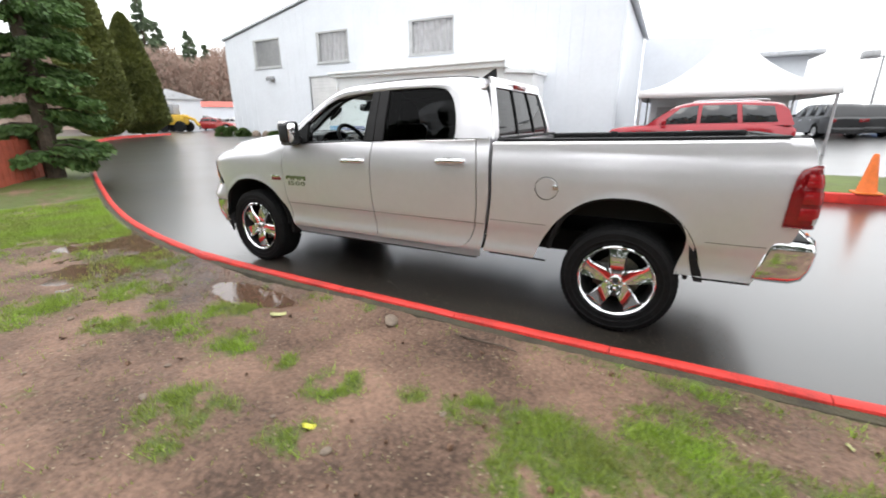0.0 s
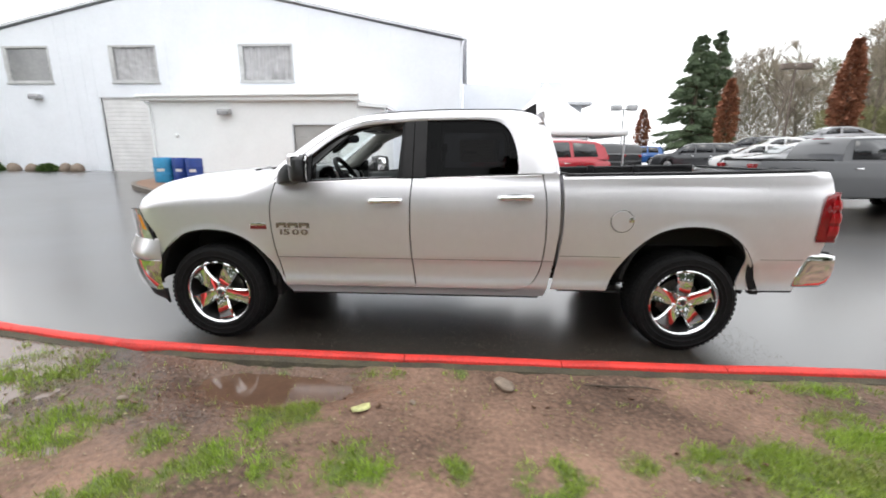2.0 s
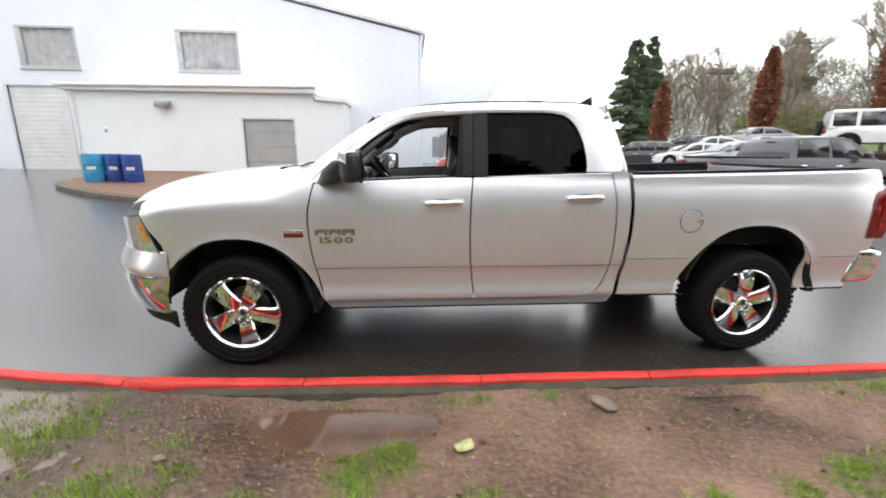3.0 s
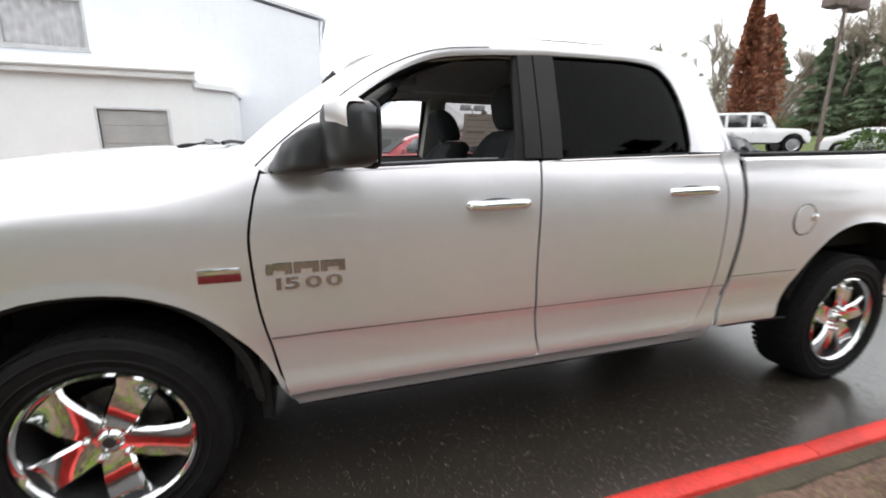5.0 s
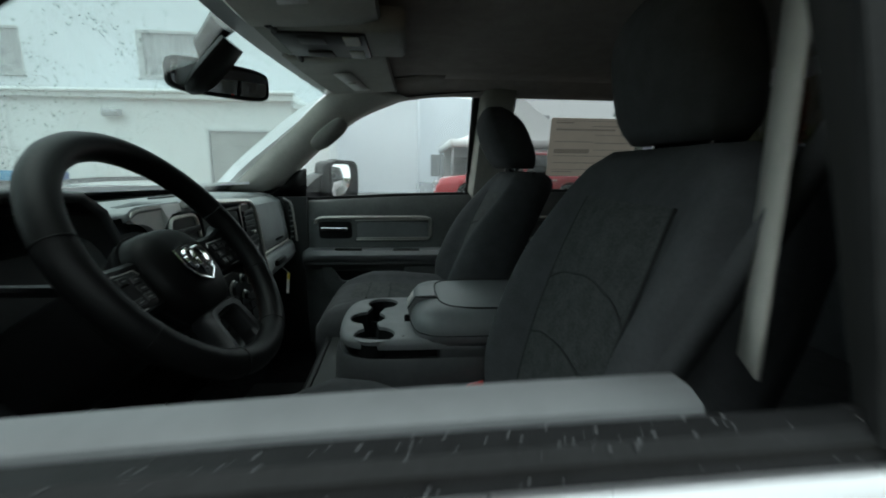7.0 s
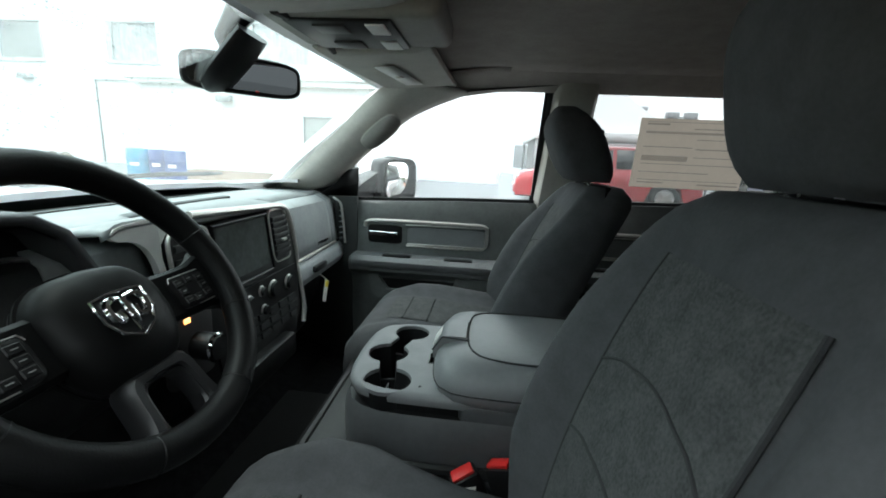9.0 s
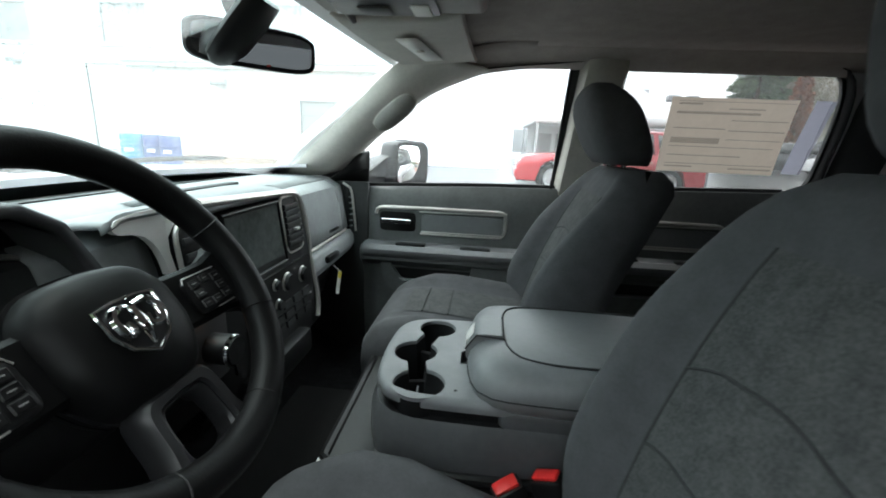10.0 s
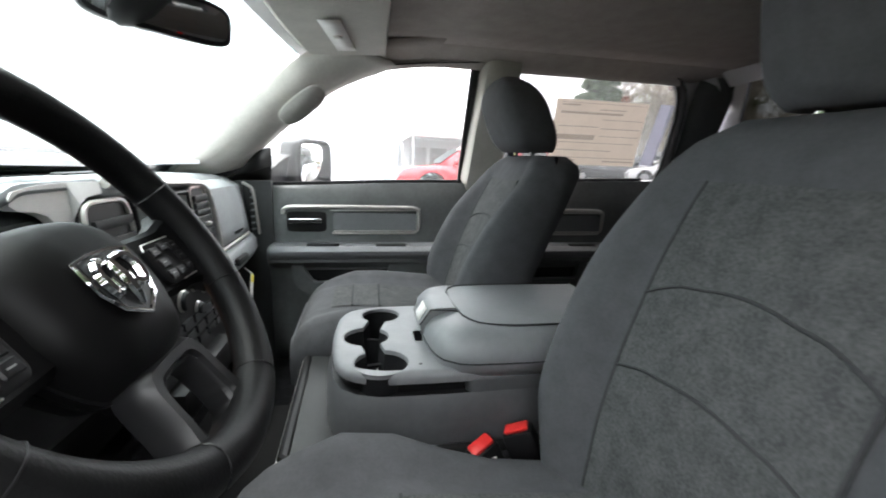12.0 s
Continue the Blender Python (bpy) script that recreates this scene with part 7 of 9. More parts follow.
# rear bench
bench = new("rear_bench")
bench.parent = truck
bench["label"] = "dark grey rear bench seat"
part("backrest", box(2.50, 2.66, -0.72, 0.72, 0.88, 1.40, 0.05, 3), FABRIC, bench)
part("cushion", box(2.05, 2.56, -0.72, 0.72, 0.78, 0.96, 0.06, 3), FABRIC, bench)
for y in (-0.48, 0.48):
    part("headrest", box(2.54, 2.64, y - 0.13, y + 0.13, 1.41, 1.57, 0.04, 3), FABRIC, bench)

# centre console and jump-seat base
cons = new("centre_console")
cons.parent = truck
cons["label"] = "grey centre console with three cup holders and a padded armrest"
part("base_cushion", box(1.09, 1.72, CY - 0.205, CY + 0.215, 0.70, 0.905, 0.035, 3), CONSOLE_GREY, cons)
part("tray_floor", box(1.078, 1.165, CY - 0.200, CY + 0.205, 0.900, 0.9085, 0.003), DASH_DARK, cons, "black tray floor")
part("tray_rail", tube([(1.60, CY - 0.21, 0.915), (1.10, CY - 0.212, 0.908), (1.075, CY - 0.19, 0.906), (1.07, CY + 0.19, 0.906)], 0.011, 8), STALK, cons, "black tray rail")
part("rail_edge", tube([(1.10, CY - 0.225, 0.902), (1.066, CY - 0.20, 0.90), (1.06, CY + 0.19, 0.90)], 0.004, 6), SATIN, cons)


def console_outline(grow, z, x1=1.74):
    pts = [(x1, -0.182 - grow), (1.40, -0.186 - grow), (1.26, -0.184 - grow), (1.185 - grow * 0.5, -0.160 - grow), (1.155 - grow, -0.10), (1.148 - grow, 0.0), (1.155 - grow, 0.10), (1.180 - grow * 0.5, 0.152 + grow), (1.25, 0.176 + grow), (1.40, 0.180 + grow), (x1, 0.178 + grow)]
    return [Vector((p.x, CY + p.y, z)) for p in path3([(x, y, 0) for x, y in pts], 36)]


rows = [console_outline(g, z) for g, z in ((0.006, 0.86), (0.012, 0.93), (0.010, 0.985), (0.0, 1.008))]
part("console_body", surf(rows), CONSOLE_GREY, cons, "grey console body")
part("rear_body", box(1.400, 1.76, CY - 0.1825, CY + 0.1795, 0.93, 1.040, 0.012, 3), CONSOLE_GREY, cons, "grey body under the armrest")
# black strip stands in for the shade beneath the tray's edge
part("shadow_band", surf([console_outline(g, z, 1.43) for g, z in ((-0.001, 1.006), (-0.014, 1.008), (-0.014, 1.040))]), STALK, cons, "black band standing in for shade under the cup tray")

# cup tray with real wells, joined by narrow slots
CUPS = [(1.254, 0.112, 0.044), (1.219, -0.012, 0.047), (1.246, -0.134, 0.050)]


def well_outline(grow, z):
    """The edge of the three round wells and the slots between them."""
    c = [(Vector((x, CY + y)), r + grow) for x, y, r in CUPS]
    h = 0.019 + grow
    go = [(c[k + 1][0] - c[k][0]).normalized() for k in (0, 1)]

    def arc(k, a, b, n):
        return [c[k][0] + c[k][1] * Vector((math.cos(q), math.sin(q))) for q in span(a, b, n)]

    def way(d):
        return math.atan2(d.y, d.x)

    g = [[math.asin(h / c[k + j][1]) for j in (0, 1)] for k in (0, 1)]
    a0, a1 = way(go[0]), way(go[1])
    turn = 2 * math.pi
    pts = arc(0, a0 + g[0][0], a0 - g[0][0] + turn, 26)
    pts += arc(1, a0 + math.pi + g[0][1] - turn, a1 - g[1][0], 10)
    pts += arc(2, a1 + math.pi + g[1][1] - turn, a1 + math.pi - g[1][1], 26)
    pts += arc(1, a1 + g[1][0], a0 + math.pi - g[0][1], 10)
    return [Vector((p.x, p.y, z)) for p in pts]


def sheet_with_holes(loops):
    bm = bmesh.new()
    edges = []
    for loop in loops:
        vs = [bm.verts.new(p) for p in loop]
        edges += [bm.edges.new((vs[k], vs[k - 1])) for k in range(len(vs))]
    bmesh.ops.triangle_fill(bm, use_beauty=True, use_dissolve=False, edges=edges)
    return bm


def notch_outline(z):
    return [Vector((x, CY + y, z)) for x, y in ((1.320, -0.050), (1.336, -0.050), (1.338, -0.022), (1.366, -0.020), (1.366, 0.006), (1.324, 0.006), (1.319, 0.0))]


bm = sheet_with_holes([console_outline(-0.014, 1.052, 1.43), well_outline(0.003, 1.052), notch_outline(1.052)])
surf([console_outline(g, z, 1.43) for g, z in ((-0.014, 1.052), (-0.008, 1.051), (-0.003, 1.047), (-0.001, 1.040), (-0.003, 1.029))], bm=bm)
surf([well_outline(g, z) for g, z in ((0.003, 1.052), (0.0008, 1.0512), (0.0, 1.048), (0.0, 1.042))], bm=bm, close=True)
bmesh.ops.remove_doubles(bm, verts=bm.verts, dist=0.0002)
bmesh.ops.recalc_face_normals(bm, faces=bm.faces)
part("cup_tray", bm, VINYL, cons, "grey cup-holder tray", sharp=40)
bm = sheet_with_holes([well_outline(-0.007, 0.945)])
surf([well_outline(g, z) for g, z in ((0.0, 1.043), (-0.003, 1.02), (-0.005, 0.97), (-0.007, 0.945))], bm=bm, close=True)
part("cup_well", bm, RUBBER_MAT, cons, "black wells of the three cup holders", sharp=40)
bm = sheet_with_holes([notch_outline(1.028)])
surf([notch_outline(1.0515), notch_outline(1.028)], bm=bm, close=True)
part("finger_notch", bm, STALK, cons, "black finger notch")
for (ax, ay, ar), (bx, by, br) in zip(CUPS, CUPS[1:]):
    d = Vector((bx - ax, by - ay)).normalized()
    p = (Vector((ax, ay)) + d * ar + Vector((bx, by)) - d * br) / 2
    m = Matrix.Translation((p.x, CY + p.y, 0)) @ Matrix.Rotation(math.atan2(d.y, d.x), 4, "Z")
    part("cup_divider", box(-0.006, 0.006, -0.0185, 0.0185, 0.946, 1.016, 0.003, m=m), RUBBER_MAT, cons)
part("well_flap", box(1.238, 1.241, CY - 0.172, CY - 0.098, 0.946, 1.022, 0.001), CONSOLE_GREY, cons, "thin grey divider in a cup well")
part("tray_screw", lathe([(0.0, 0.0008), (0.0028, 0.0006), (0.0032, 0.0)], 12, "z", (1.318, CY - 0.150, 1.052)), STALK, cons)
# padded armrest lid
rows = []
for v, (g, z) in enumerate(((-0.012, 1.030), (0.002, 1.048), (0.006, 1.066), (0.002, 1.086), (-0.012, 1.104), (-0.030, 1.112), (-0.055, 1.117))):
    pts = [(1.78 + g * 0.6, -0.184 - g), (1.50, -0.189 - g), (1.40, -0.185 - g), (1.355 - g * 0.8, -0.150 - g * 0.8), (1.342 - g, -0.07), (1.340 - g, 0.03), (1.342 - g, 0.10), (1.355 - g * 0.8, 0.15 + g * 0.8), (1.40, 0.176 + g), (1.50, 0.18 + g), (1.78 + g * 0.6, 0.178 + g)]
    rows.append([Vector((p.x, CY + p.y, z)) for p in path3([(x, y, 0) for x, y in pts], 40)])
lid = part("armrest_lid", capped(rows), VINYL, cons, "padded grey vinyl armrest", sharp=60)
rows_l = [Vector((p.x, CY + p.y, 1.1175)) for p in path3([(1.75, -0.138, 0), (1.52, -0.142, 0), (1.44, -0.125, 0), (1.41, -0.07, 0), (1.405, 0.02, 0), (1.41, 0.09, 0), (1.44, 0.125, 0), (1.52, 0.135, 0), (1.75, 0.132, 0)], 40)]
part("stitch_line", tube(rows_l, 0.0022, 6), SEAM, lid)
part("stitch_line", tube([p + Vector((0, 0, 0.0)) for p in rows[2]], 0.0018, 6), SEAM, lid)
latch = part("latch", capped([[Vector((x, y, z)) for x, z in ((1.345, 1.062), (1.331, 1.070), (1.329, 1.088), (1.349, 1.120), (1.362, 1.1245), (1.402, 1.1245), (1.410, 1.112), (1.40, 1.08))] for y in (-0.008, -0.004, 0.004, 0.04, 0.076, 0.084, 0.088)]), VINYL, lid, "grey lid latch", sharp=50)
part("latch_label", surf([[Vector((1.3295 + 0.016 * k - 0.002, y, 1.0905 + 0.0255 * k + 0.002)) for k in (0, 0.5, 1)] for y in (0.012, 0.04, 0.066)]), LABEL_WHITE, latch, "white latch label", solid=0.0012)
part("latch_edge", tube([(1.411, -0.010, 1.118), (1.35, -0.010, 1.1225), (1.328, -0.008, 1.089)], 0.0018, 6), SEAM, latch)

# belts and buckles
for x, y, z, a in ((1.418, -0.188, 0.930, 20), (1.486, -0.181, 0.953, -25)):
    m = Matrix.Translation((x, y, z)) @ Matrix.Rotation(radians(a), 4, "Z") @ Matrix.Rotation(radians(-25), 4, "Y")
    b = part("belt_buckle", box(-0.028, 0.028, -0.018, 0.018, -0.07, 0.0, 0.006, 2, m=m), STALK, truck, "black belt buckle with a red button")
    part("buckle_button", box(-0.022, 0.022, -0.013, 0.013, -0.001, 0.007, 0.003, 2, m=m), BUCKLE_RED, b, "red release button")
part("buckle_strip", box(1.385, 1.445, -0.205, -0.198, 0.905, 0.914), LABEL_WHITE, truck, "pale buckle label")
part("belt_webbing", surf([[Vector((x + d, y, z)) for d in (-0.022, 0.022)] for x, y, z in [tuple(p) for p in path3([(1.80, -0.815, 1.62), (1.78, -0.84, 1.30), (1.74, -0.85, 0.95), (1.72, -0.85, 0.70)], 16)]]), STALK, truck, "black seat-belt webbing", solid=0.002)
part("belt_webbing", surf([[Vector((x + d, y, z)) for d in (-0.022, 0.022)] for x, y, z in [tuple(p) for p in path3([(1.80, 0.79, 1.62), (1.78, 0.80, 1.30), (1.74, 0.80, 0.95)], 12)]]), STALK, truck, "black seat-belt webbing", solid=0.002)
part("belt_anchor", box(1.765, 1.835, 0.765, 0.79, 1.55, 1.64, 0.01), STALK, truck)

# door inner panels
for s in (-1, 1):
    for x0, x1, nm in ((0.86, 1.665, "front_door_trim"), (1.70, 2.60, "rear_door_trim")):
        rows = []
        for x in span(x0, x1, 14):
            rows.append([Vector((x, s * y, z)) for y, z in ((0.932, belt(x) - 0.006), (0.905, belt(x) - 0.006), (0.890, 1.30), (0.872, 1.24), (0.872, 1.12), (0.865, 1.09), (0.80, 1.085), (0.785, 1.07), (0.790, 1.03), (0.83, 1.00), (0.845, 0.93), (0.84, 0.84), (0.85, 0.70), (0.87, 0.60))])
        door = part(nm, surf(rows, flip=s < 0), DOOR_TRIM, truck, "dark grey moulded door panel", solid=0.012)
        if s > 0:
            part("armrest_top", surf([[Vector((x, s * y, z)) for y, z in ((0.872, 1.092), (0.862, 1.0955), (0.80, 1.091), (0.783, 1.074), (0.786, 1.045))] for x in span(x0 + 0.01, x1 - 0.03, 12)], flip=s < 0), VINYL, door, "grey armrest", solid=0.006)
            o = 0.0 if x0 < 1 else 0.82
            edge = path3([(0.906 + o, 0, 1.206), (0.912 + o, 0, 1.226), (0.94 + o, 0, 1.234), (1.16 + o, 0, 1.236), (1.40 + o, 0, 1.236), (1.432 + o, 0, 1.226), (1.434 + o, 0, 1.19), (1.432 + o, 0, 1.148), (1.415 + o, 0, 1.133), (1.25 + o, 0, 1.131), (1.09 + o, 0, 1.131)], 60)
            part("bezel", tube([(p.x, 0.868, p.z) for p in edge], [0.0075 if p.z > 1.15 else 0.0045 for p in edge], 8), SATIN, door, "silver bezel round the pull")
            part("bezel_insert", plate([(x, z) for x, z in squircle(1.262 + o, 1.176, 0.168, 0.036, 0.20, 32)], (0, -0.006, 0), lambda x, z: (x, 0.872, z)), VINYL, door)
            part("insert_trim", tube([(x, 0.864, z) for x, z in ((1.085 + o, 1.222), (1.425 + o, 1.226), (1.424 + o, 1.142), (1.095 + o, 1.140))], 0.003, 6), SATIN, door)
            part("release_handle", box(0.932 + o, 1.056 + o, 0.842, 0.853, 1.170, 1.192, 0.005, 3), DIM_CHROME, door, "darkened chrome release handle")
            # bright tube stands in for the handle's highlight line
            part("handle_edge", tube([(0.936 + o, 0.8415, 1.190), (1.052 + o, 0.8415, 1.188)], 0.0022, 6), CHROME, door)
            part("release_cup", plate(squircle(0.995 + o, 1.176, 0.075, 0.040, 0.3, 28), (0, -0.003, 0), lambda x, z: (x, 0.874, z)), STALK, door)
            part("switch", box(1.00 + o, 1.12 + o, 0.80, 0.83, 1.092, 1.10, 0.003), STALK, door)
            part("pull_slot", box(1.26 + o, 1.38 + o, 0.80, 0.835, 1.088, 1.0965, 0.003), STALK, door)
            face = [(0.935, 1.046), (1.58, 1.046), (1.60, 0.93), (1.54, 0.872), (1.03, 0.868), (0.955, 0.93)]
            mouth = [(0.988, 1.018), (1.308, 1.018), (1.312, 1.010), (1.300, 0.956), (1.292, 0.949), (1.035, 0.947), (1.020, 0.953), (0.982, 1.008)]
            lines = [[Vector((x + o, y, z)) for x, z in pts] for y, pts in ((0.806, face), (0.806, mouth), (0.835, mouth), (0.85, face))]
            bm = sheet_with_holes(lines[:2])
            surf(lines[1:3], bm=bm, close=True)
            surf([lines[0], lines[3]], bm=bm, close=True)
            pocket = part("pocket_panel", bm, DOOR_TRIM, door, "grey panel with a door pocket")
            # black plate stands in for the pocket's shaded depth
            part("pocket_floor", plate([(x + o, z) for x, z in mouth], (0, 0.004, 0), lambda x, z: (x, 0.832, z)), STALK, pocket, "dark inside of the door pocket")
            part("pocket_lip", tube([(x + o, 0.805, z) for x, z in ((1.300, 0.956), (1.292, 0.949), (1.035, 0.947), (1.020, 0.953))], 0.0045, 6), VINYL, pocket)
    part("kick_panel", box(0.45, 0.872, s * 0.875 - 0.012, s * 0.875 + 0.012, 0.58, 1.33, 0.004), DASH_DARK, truck, "black kick panel")
    part("lock_pin", tube([(1.60, s * 0.895, 1.34), (1.60, s * 0.893, 1.375)], 0.005, 8), STALK, truck)

# pillar trims, headliner and header
for s in (-1, 1):
    a = path3([(0.545, s * 0.775, 1.350), (0.70, s * 0.735, 1.47), (0.86, s * 0.690, 1.60), (1.03, s * 0.635, 1.735), (1.12, s * 0.60, 1.765)], 20)
    b = path3([(0.76, s * 0.905, 1.375), (0.85, s * 0.845, 1.445), (0.99, s * 0.820, 1.565), (1.13, s * 0.795, 1.665), (1.33, s * 0.770, 1.745)], 20)
    mid = [p.lerp(q, 0.5) + Vector((0.045, -s * 0.030, -0.01)) for p, q in zip(a, b)]
    rows = []
    for p, m_, q in zip(a, mid, b):
        rows.append([p, p.lerp(m_, 0.5) + Vector((0.012, -s * 0.012, 0)), m_, m_.lerp(q, 0.5) + Vector((0.006, -s * 0.006, 0)), q])
    # driver-side copy of the grey trim is black, its shade painted in
    part("windshield_pillar_trim", surf(rows, flip=s < 0), TRIM_LIGHT if s > 0 else STALK, truck, "warm grey windshield-pillar trim" if s > 0 else "windshield-pillar trim painted black for shade", solid=0.008)
    part("pillar_foot", surf([[Vector((0.70, s * 0.86, 1.33)), Vector((0.78, s * 0.84, 1.38)), Vector((0.84, s * 0.838, 1.445))], [Vector((0.86, s * 0.905, 1.33)), Vector((0.865, s * 0.90, 1.39)), Vector((0.868, s * 0.885, 1.455))]]), STALK, truck, "black sail trim", solid=0.01)
    # oval grab handle let into the pillar
    c0, c1 = mid[8] + Vector((0.014, -s * 0.013, 0.0)), mid[13] + Vector((0.014, -s * 0.013, 0))
    d = (c1 - c0).normalized()
    nrm = Vector((0.7, -s * 0.7, 0.0))
    nrm = (nrm - d * nrm.dot(d)).normalized()
    t = d.cross(nrm)
    ctr = (c0 + c1) / 2
    ov = [ctr + d * x + t * y for x, y in squircle(0, 0, 0.085, 0.036, 0.7, 32)]
    bm = bmesh.new()
    bm.faces.new([bm.verts.new(p + nrm * 0.004) for p in ov])
    # driver-side recess and lip are darkened for the same shade
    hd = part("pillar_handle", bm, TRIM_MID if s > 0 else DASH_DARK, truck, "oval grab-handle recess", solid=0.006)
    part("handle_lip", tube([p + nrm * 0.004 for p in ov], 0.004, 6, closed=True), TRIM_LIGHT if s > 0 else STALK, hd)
    # centre pillar
    rows = []
    for z in span(0.62, 1.79, 16):
        y = glass_y(max(1.30, z)) - 0.062 if z > 1.30 else 0.90
        u = max(0.0, (z - 1.3) / 0.5)
        rows.append([Vector(((1.612 if s > 0 else 1.555) + 0.03 * u, s * (y + 0.045), z)), Vector(((1.632 if s > 0 else 1.57) + 0.03 * u, s * y, z)), Vector((1.70 if s > 0 else 1.74, s * (y - 0.008), z)), Vector(((1.765 if s > 0 else 1.83) + 0.02 * u, s * y, z)), Vector(((1.78 if s > 0 else 1.845) + 0.02 * u, s * (y + 0.03), z))])
    # driver-side copy is black where the passenger's is pale
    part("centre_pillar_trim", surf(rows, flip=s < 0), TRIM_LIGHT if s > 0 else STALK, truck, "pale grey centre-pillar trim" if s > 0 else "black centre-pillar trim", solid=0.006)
    # rear quarter trim
    rows = [[Vector((2.55, s * (glass_y(z) - 0.045), z)), Vector((2.60, s * (glass_y(z) - 0.065), z)), Vector((2.69, s * (glass_y(z) - 0.10), z))] for z in span(1.33, 1.80, 8)]
    part("rear_pillar_trim", surf(rows, flip=s < 0), CONSOLE_GREY, truck, solid=0.008)
    # cloth strip above the doors
    rows = []
    for x in span(1.10, 2.66, 20):
        zt = 1.745 + 0.045 * smooth01((x - 1.1) / 0.4)
        rows.append([Vector((x, s * (glass_y(zt) - 0.006), zt - 0.024)), Vector((x, s * (glass_y(zt) - 0.04), zt - 0.004)), Vector((x, s * 0.68, zt + 0.022)), Vector((x, s * 0.60, zt + 0.026))])
    part("roof_side_trim", surf(rows, flip=s < 0), HEADLINER, truck, solid=0.006)
rows = []
for x in span(1.02, 2.68, 22):
    zt = 1.770 + 0.040 * smooth01((x - 1.0) / 0.45)
    rows.append([Vector((x - 0.06 * (1 - (y / 0.65) ** 2) * smooth01((1.4 - x) / 0.4), y, zt + 0.018 * (1 - (y / 0.65) ** 2) - 0.004)) for y in span(-0.65, 0.65, 15)])
part("headliner", surf(rows), HEADLINER, truck, "grey cloth headliner", solid=0.008)
# sun visors
for s in (-1, 1):
    y0, y1 = 0.13, 0.70
    rows = []
    for x, dz in ((1.045, 0.0), (1.06, -0.012), (1.15, -0.016), (1.25, -0.014), (1.285, -0.008), (1.29, 0.004)):
        rows.append([Vector((x - 0.045 * (1 - ((y - 0.1) / 0.6) ** 2) * (1 if x < 1.2 else 0.3), s * y, 1.748 + dz + 0.018 * (x - 1.05) / 0.24)) for y in span(y0, y1, 12)])
    vz = part("sun_visor", surf(rows, flip=s < 0), TRIM_LIGHT, truck, "pale grey sun visor", solid=0.012)
    vis_z = lambda x: 1.748 - 0.021 + 0.018 * (x - 1.05) / 0.24
    lx = lambda y: 1.135 + 0.11 * (y - 0.27)
    part("visor_label", surf([[Vector((lx(y) + d, s * y, vis_z(lx(y) + d))) for d in (-0.026, 0.026)] for y in span(0.27, 0.55, 6)], flip=s > 0), LABEL_WHITE, vz, "white warning label on the visor", solid=0.002)
    part("label_print", surf([[Vector((lx(y) + d, s * y, vis_z(lx(y) + d) - 0.003)) for d in (-0.010, 0.010)] for y in span(0.385, 0.41, 3)], flip=s > 0), PAPER_INK, vz, solid=0.001)
    part("visor_pin", tube([(1.05, s * 0.14, 1.74), (1.05, s * 0.09, 1.745)], 0.008, 8), STALK, vz)
# overhead console
oc = part("overhead_console", box(1.00, 1.33, -0.11, 0.11, 1.742, 1.80, 0.018, 3), TRIM_MID, truck, "grey overhead console")
part("console_panel", box(1.04, 1.24, -0.095, 0.095, 1.736, 1.745, 0.006), STALK, oc, "black map-light panel")
for y in (-0.055, 0.055):
    part("map_lamp", box(1.19, 1.225, y - 0.03, y + 0.03, 1.733, 1.737, 0.001), LABEL_WHITE, oc, "white map-lamp lens")
    part("console_button", box(1.09, 1.15, y - 0.025, y + 0.025, 1.732, 1.737, 0.003), GLOSS_BLACK, oc)
# rear-view mirror
MM = Matrix.Translation((0.855, 0.088, 1.672)) @ Matrix.Rotation(radians(-40), 4, "Z") @ Matrix.Rotation(radians(4), 4, "Y")
rows = []
for x, k in ((-0.038, 0.45), (-0.030, 0.75), (-0.012, 0.95), (0.008, 1.0), (0.014, 0.97)):
    rows.append([Vector((x, y, z)) for y, z in squircle(0, 0, 0.132 * k if k > 0.8 else 0.10 * k * 1.3, 0.042 * k, 0.45, 32)])
mir = part("rear_view_mirror", moved(capped(rows), MM), STALK, truck, "black rear-view mirror")
bm = bmesh.new()
bm.faces.new([bm.verts.new((0.0145, y, z)) for y, z in squircle(0, 0, 0.120, 0.032, 0.4, 32)])
part("mirror_glass", moved(bm, MM), MIRROR, mir)
part("mirror_stalk", tube([MM @ Vector((-0.03, 0, 0.01)), (0.84, 0.045, 1.745), (0.90, 0.02, 1.79)], [0.018, 0.020, 0.03], 10), STALK, mir)
part("sensor_pod", tube([(0.806, 0.03, 1.632), (0.818, 0.03, 1.642), (0.842, 0.03, 1.665), (0.88, 0.03, 1.705), (0.915, 0.03, 1.745)], [0.018, 0.042, 0.052, 0.054, 0.050], 14, flat=0.42), STALK, mir, "black sensor pod")
part("mirror_lamp", moved(box(0.0146, 0.0154, 0.02, 0.028, -0.0335, -0.030), MM), BUCKLE_RED, mir, "small red marks on the mirror")

# floor
fl = part("cabin_floor", box(0.50, 2.68, -0.87, 0.87, 0.56, 0.60), CARPET, truck, "black carpet floor")
part("toe_board", surf([[Vector((0.46, y, 0.95)), Vector((0.56, y, 0.72)), Vector((0.75, y, 0.605))] for y in span(-0.86, 0.86, 6)], flip=True), CARPET, truck)
part("floor_mat", box(0.74, 1.12, 0.28, 0.78, 0.602, 0.614, 0.004), CARPET, fl, "black floor mat")
